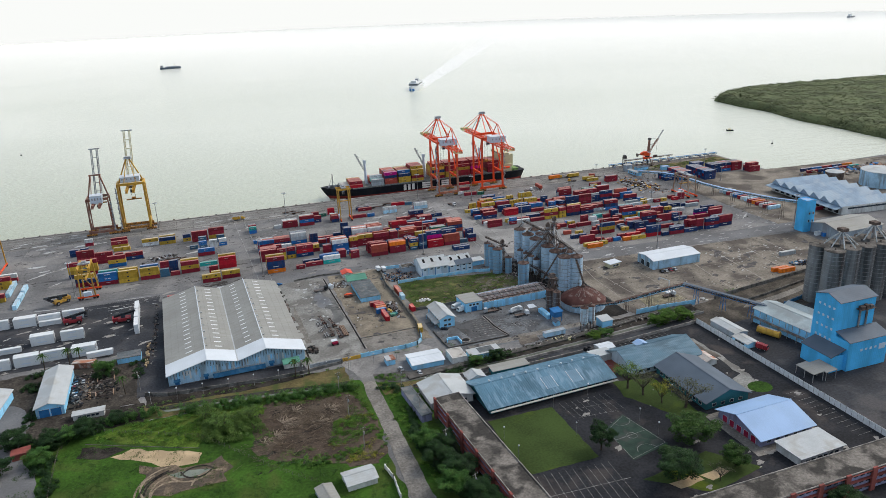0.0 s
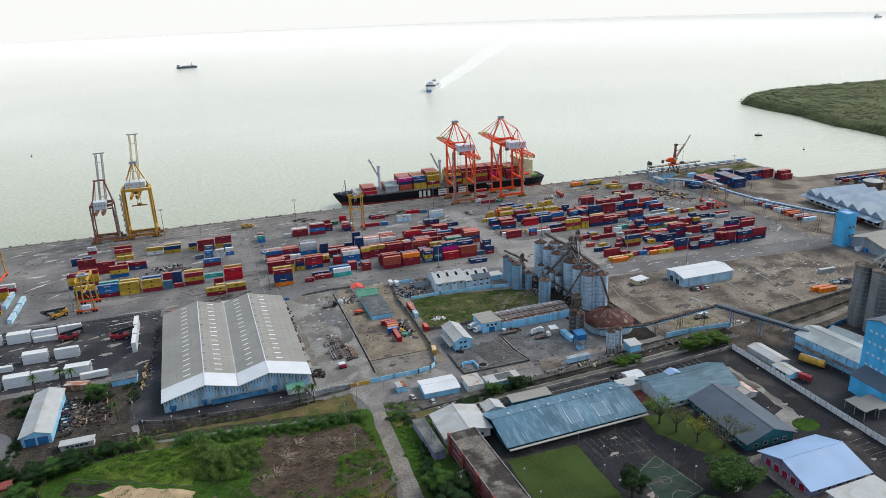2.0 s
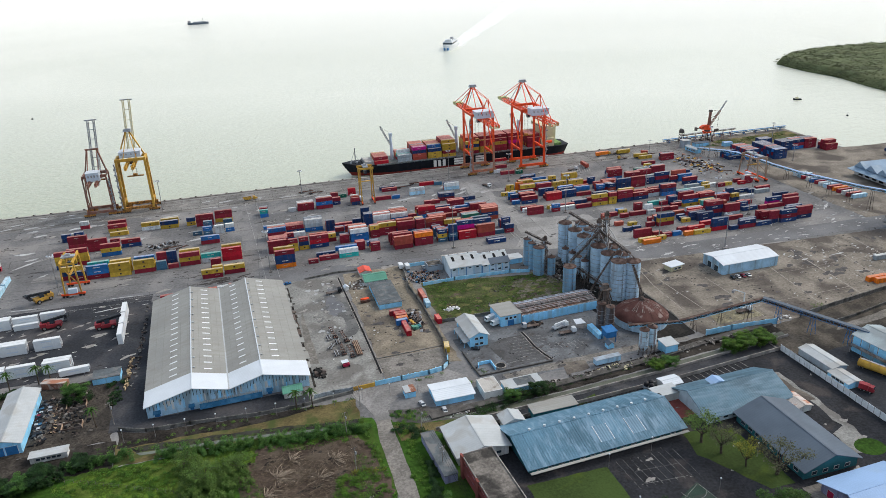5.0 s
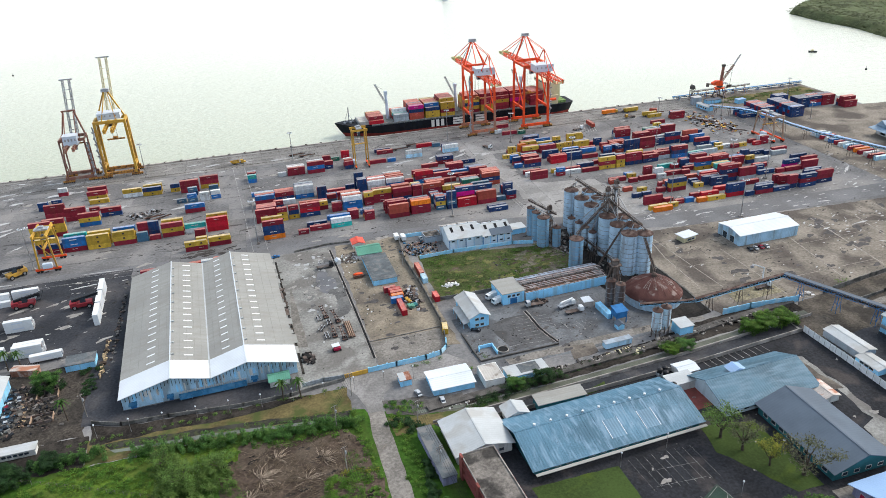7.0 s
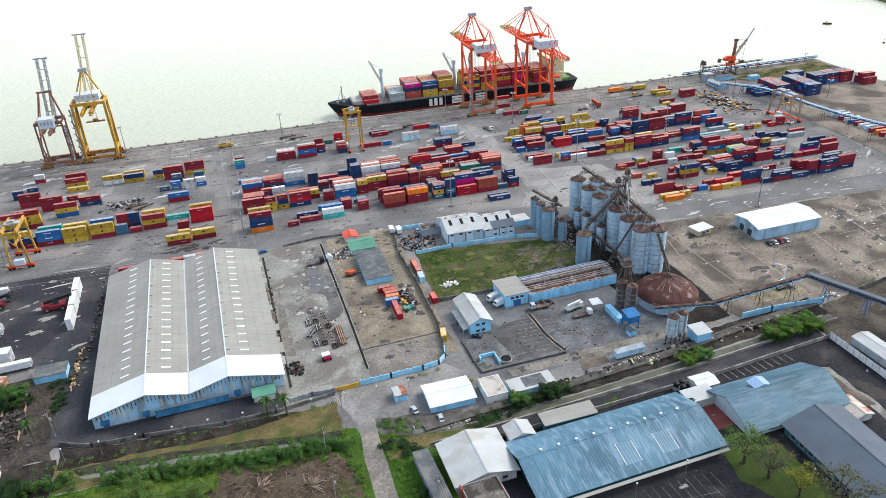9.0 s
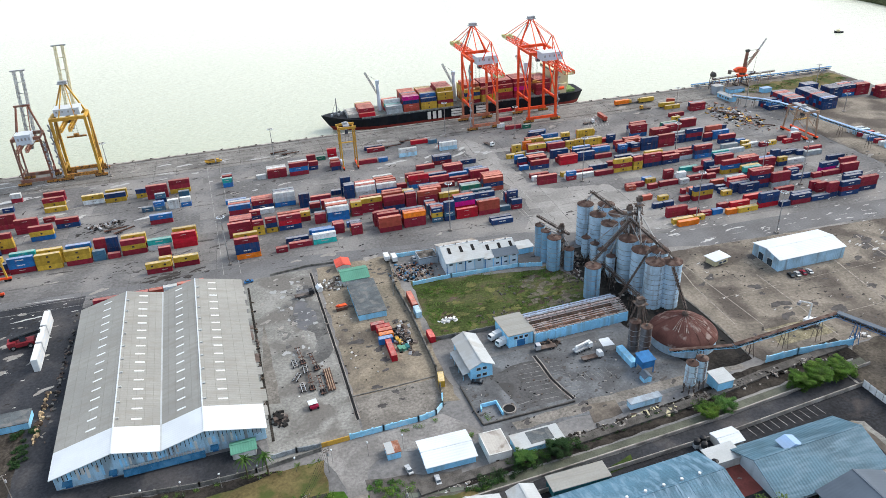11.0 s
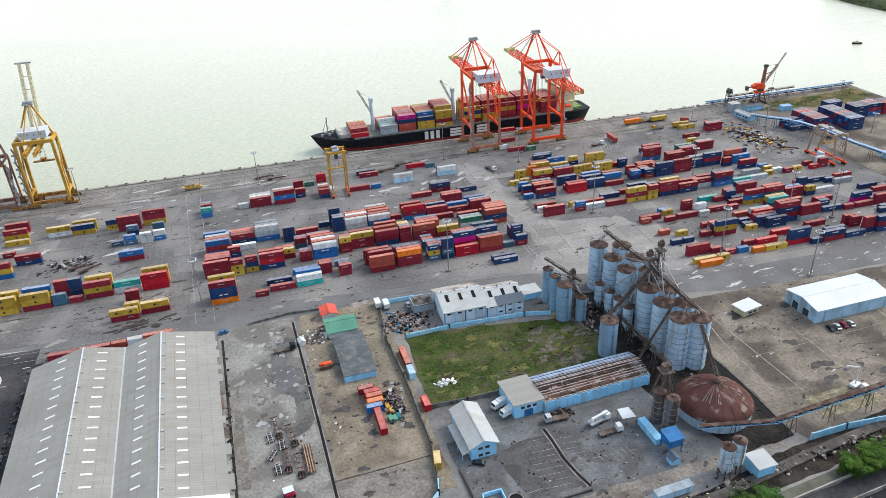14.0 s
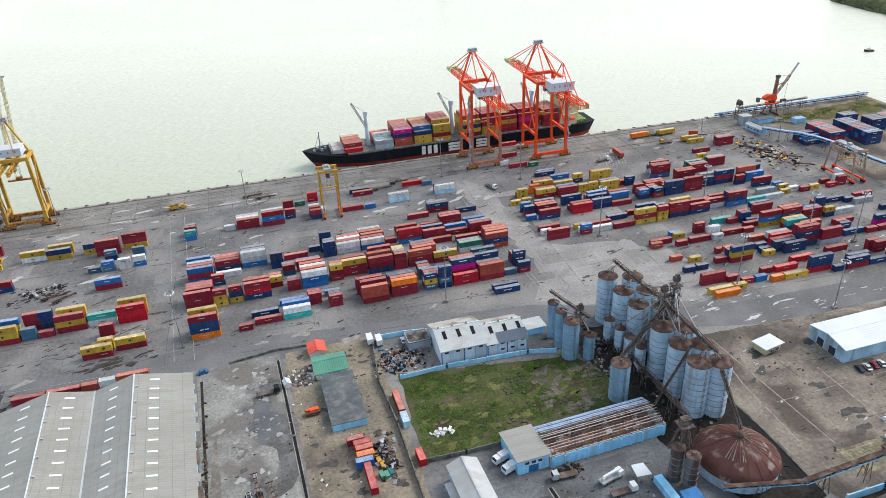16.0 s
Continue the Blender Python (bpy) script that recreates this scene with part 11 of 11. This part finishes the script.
# wake: two spreading foam bands and a broken middle
wk = Geo()
rng = random.Random(5)
for k in range(170):
    u = k / 170
    d = 40 + u * 1900
    a = radians(62.4)
    cx, cy, w = 420 + d * math.cos(a), 1440 + d * math.sin(a), 9 + 34 * u
    for s in (-1, 0, 1):
        ox, oy = -math.sin(a) * w * s * 0.8 + rng.uniform(-3, 3), math.cos(a) * w * s * 0.8
        r = (9 + 13 * u) * rng.uniform(0.3, 1.1) * (1.0 - 0.6 * u * u)
        ring = [(cx + ox + r * 1.5 * math.cos(i * 1.05) * rng.uniform(0.7, 1.2), cy + oy + r * math.sin(i * 1.05) * rng.uniform(0.7, 1.2), -2.62) for i in range(6)]
        wk.solid(ring, (0, 0, 0.03 + 0.004 * ((3 * k + s) % 23)))
setting("wake", wk, M["foam"], "pale foam wake trailing behind the ferry", "wake", "stuff")
for x, y in ((-235, 1086), (640, 690)):
    o = thing("buoy", "small dark mooring buoy", "buoy", x, y, -2.6, 0, "buoys")
    part("float", Geo().tube((0, 0, 0), (0, 0, 1.4), 1.1, 0.9, 10), M["carblack"], o)
    part("mast", Geo().beam((0, 0, 1.4), (0, 0, 4.0), 0.25), M["steel"], o)


# ---- pier gear ----
def jib_crane():
    root = thing("jib_crane", "old red portal jib crane on the pier", "crane", 442, 652, 0.05, 0)
    for sx in (-4, 4):
        for sy in (-4, 4):
            part("leg", Geo().beam((sx, sy, 0), (sx * 0.45, sy * 0.45, 9), 0.7), M["rusty"], root)
        part("sill", Geo().box(sx - 0.5, sx + 0.5, -5, 5, 0.3, 1.2), M["rusty"], root)
    part("portal_deck", Geo().box(-3.4, 3.4, -3.4, 3.4, 8.8, 9.6).box(-4.4, 4.4, -0.5, 0.5, 7.6, 8.8), M["craneorange"], root)
    part("ring", Geo().turned((0, 0, 9.6), [(2.6, 0), (2.6, 1.2), (0.1, 1.2)], 16), M["rusty"], root)
    part("cabin", Geo().solid([(-7.5, -1.9, 12.2), (2.2, -1.9, 11.0), (2.6, -1.9, 13.6), (1.2, -1.9, 15.4), (-4.0, -1.9, 15.8), (-8.0, -1.9, 14.2)], (0, 3.8, 0)), M["craneorange"], root)
    part("counter_jib", Geo().beam((-2, 0, 12.4), (-12.5, 0, 13.6), 0.9, 0.7), M["cranebrown"], root)
    part("counterweight", Geo().box(-13.2, -11.6, -1.2, 1.2, 11.2, 14.4), M["rusty"], root)
    part("tower", Geo().solid([(-0.2, -0.8, 15.2), (2.0, -0.8, 14.0), (2.6, -0.8, 28.6), (0.8, -0.8, 29.0)], (0, 1.6, 0)), M["cranebrown"], root)
    part("tower_head", Geo().box(0.2, 3.2, -1.0, 1.0, 27.8, 29.6), M["darkstone"], root)
    part("jib", lattice(Geo(), (2, 0, 15.0), (12.5, 0.8, 28.0), 1.3, 1.2, 7, 0.28), M["cranebrown"], root)
    part("jib_tip", lattice(Geo(), (12.5, 0.8, 28.0), (18.5, 1.2, 36.5), 0.8, 0.8, 5, 0.18), M["greysteel"], root, "slim grey fly jib")
    part("stay", Geo().beam((2.2, 0, 28.6), (12.5, 0.8, 28.4), 0.18).beam((1.2, 0, 22.0), (8.5, 0.5, 23.4), 0.4), M["rusty"], root)
    part("rope", Geo().beam((12.2, 0.8, 27.6), (10.8, 0.7, 11), 0.12), M["dark"], root)
    part("hook_block", Geo().box(8.4, 12.4, -0.2, 1.6, 8.6, 10.6), M["rusty"], root)


jib_crane()
h = thing("transfer_tower", "rusty lattice transfer tower at the pier conveyor", "tower", 415.6, 653.5, 0.05)
part("frame", lattice(Geo(), (0, 0, 0), (0, 0, 11.5), 3.2, 3.2, 4, 0.28), M["rusty"], h)
part("head_house", Geo().solid([(-1.8, -1.8, 10.4), (1.8, -1.8, 10.4), (1.2, -1.8, 13.4), (-0.2, -1.8, 14.2), (-1.6, -1.8, 13.0)], (0, 3.6, 0)), M["darkstone"], h)
conveyor("long blue pipe conveyor along the pier", (400, 659, 3.2), (536, 659, 3.2), 10, 1.6, 1.4, "deepblue", "deepblue", "pier conveyors")
conveyor("thin rusty raised conveyor on trestles", (416, 653.5, 8), (476, 655.5, 8), 6, 1.2, 1.1, "cranebrown", "steel", "pier conveyors")
PIPE = [(409.5, 618, 5.0), (412.5, 606, 6.4), (420.3, 595, 7.0), (425.5, 584, 7.0), (428.5, 571, 7.0), (428.5, 556, 7.4), (428.0, 541, 7.8), (429.5, 512, 9.0), (433.0, 456, 14.0), (430.5, 421, 20.0)]
for p, q in zip(PIPE, PIPE[1:]):
    conveyor("long pale covered conveyor curving across the yard", p, q, max(1, int(math.dist(p, q) / 16)), 2.0, 1.4, "bluepaint", "rooflight", "yard conveyor")
h = gabled("pier_hut", "long low pale blue hut beside the pier conveyor", "hut", 410.6, 626, 5.0, 16.0, 3.6, 4.4, "y", 5, "bluepaint", "roofpale", 0.4)
openings(h, M["window"], 5.0, 16.0, 3.6, "w", 4, 1.2, 1.8, 1.1)
flat_block("pier_house", "small blue-grey transfer house", "hut", 412, 641.5, 7, 6, 6.5, 0, "greywall", "roofpale", over=0.3)
flat_block("pier_store", "low blue-grey store on the pier head", "hut", 428, 640, 14, 6, 3.0, 0, "bluepaint", "roofslate", over=0.3)
flat_block("pier_kiosk", "small pale blue kiosk on the pier head", "hut", 449, 630, 8, 5, 3.4, 0, "bluepaint", "rooflight", over=0.2)
for x, y, rz, c, ln in ((327, 643, 3, "O", 12.19), (348, 642, 2, "y", 12.19), (355, 625.5, -6, "y", 12.19), (304.5, 613, 88, "o", 12.19), (366, 634, -30, "o", 6.06), (377, 621, -62, "R", 12.19)):
    container(0, 0, 0, ln, c, 0).matrix_world = pose(x - 4, y, 1.1, 0, 0, rz)
    chassis(x - 4 + 6.1 * math.cos(radians(rz)) - 1.2 * math.sin(radians(rz)), y + 6.1 * math.sin(radians(rz)) + 1.2 * math.cos(radians(rz)), rz)
for x, y, rz in ((339.5, 645, 2), (340.5, 628, -6)):
    lorry(x, y, rz + 180, "craneyellow", "flat")
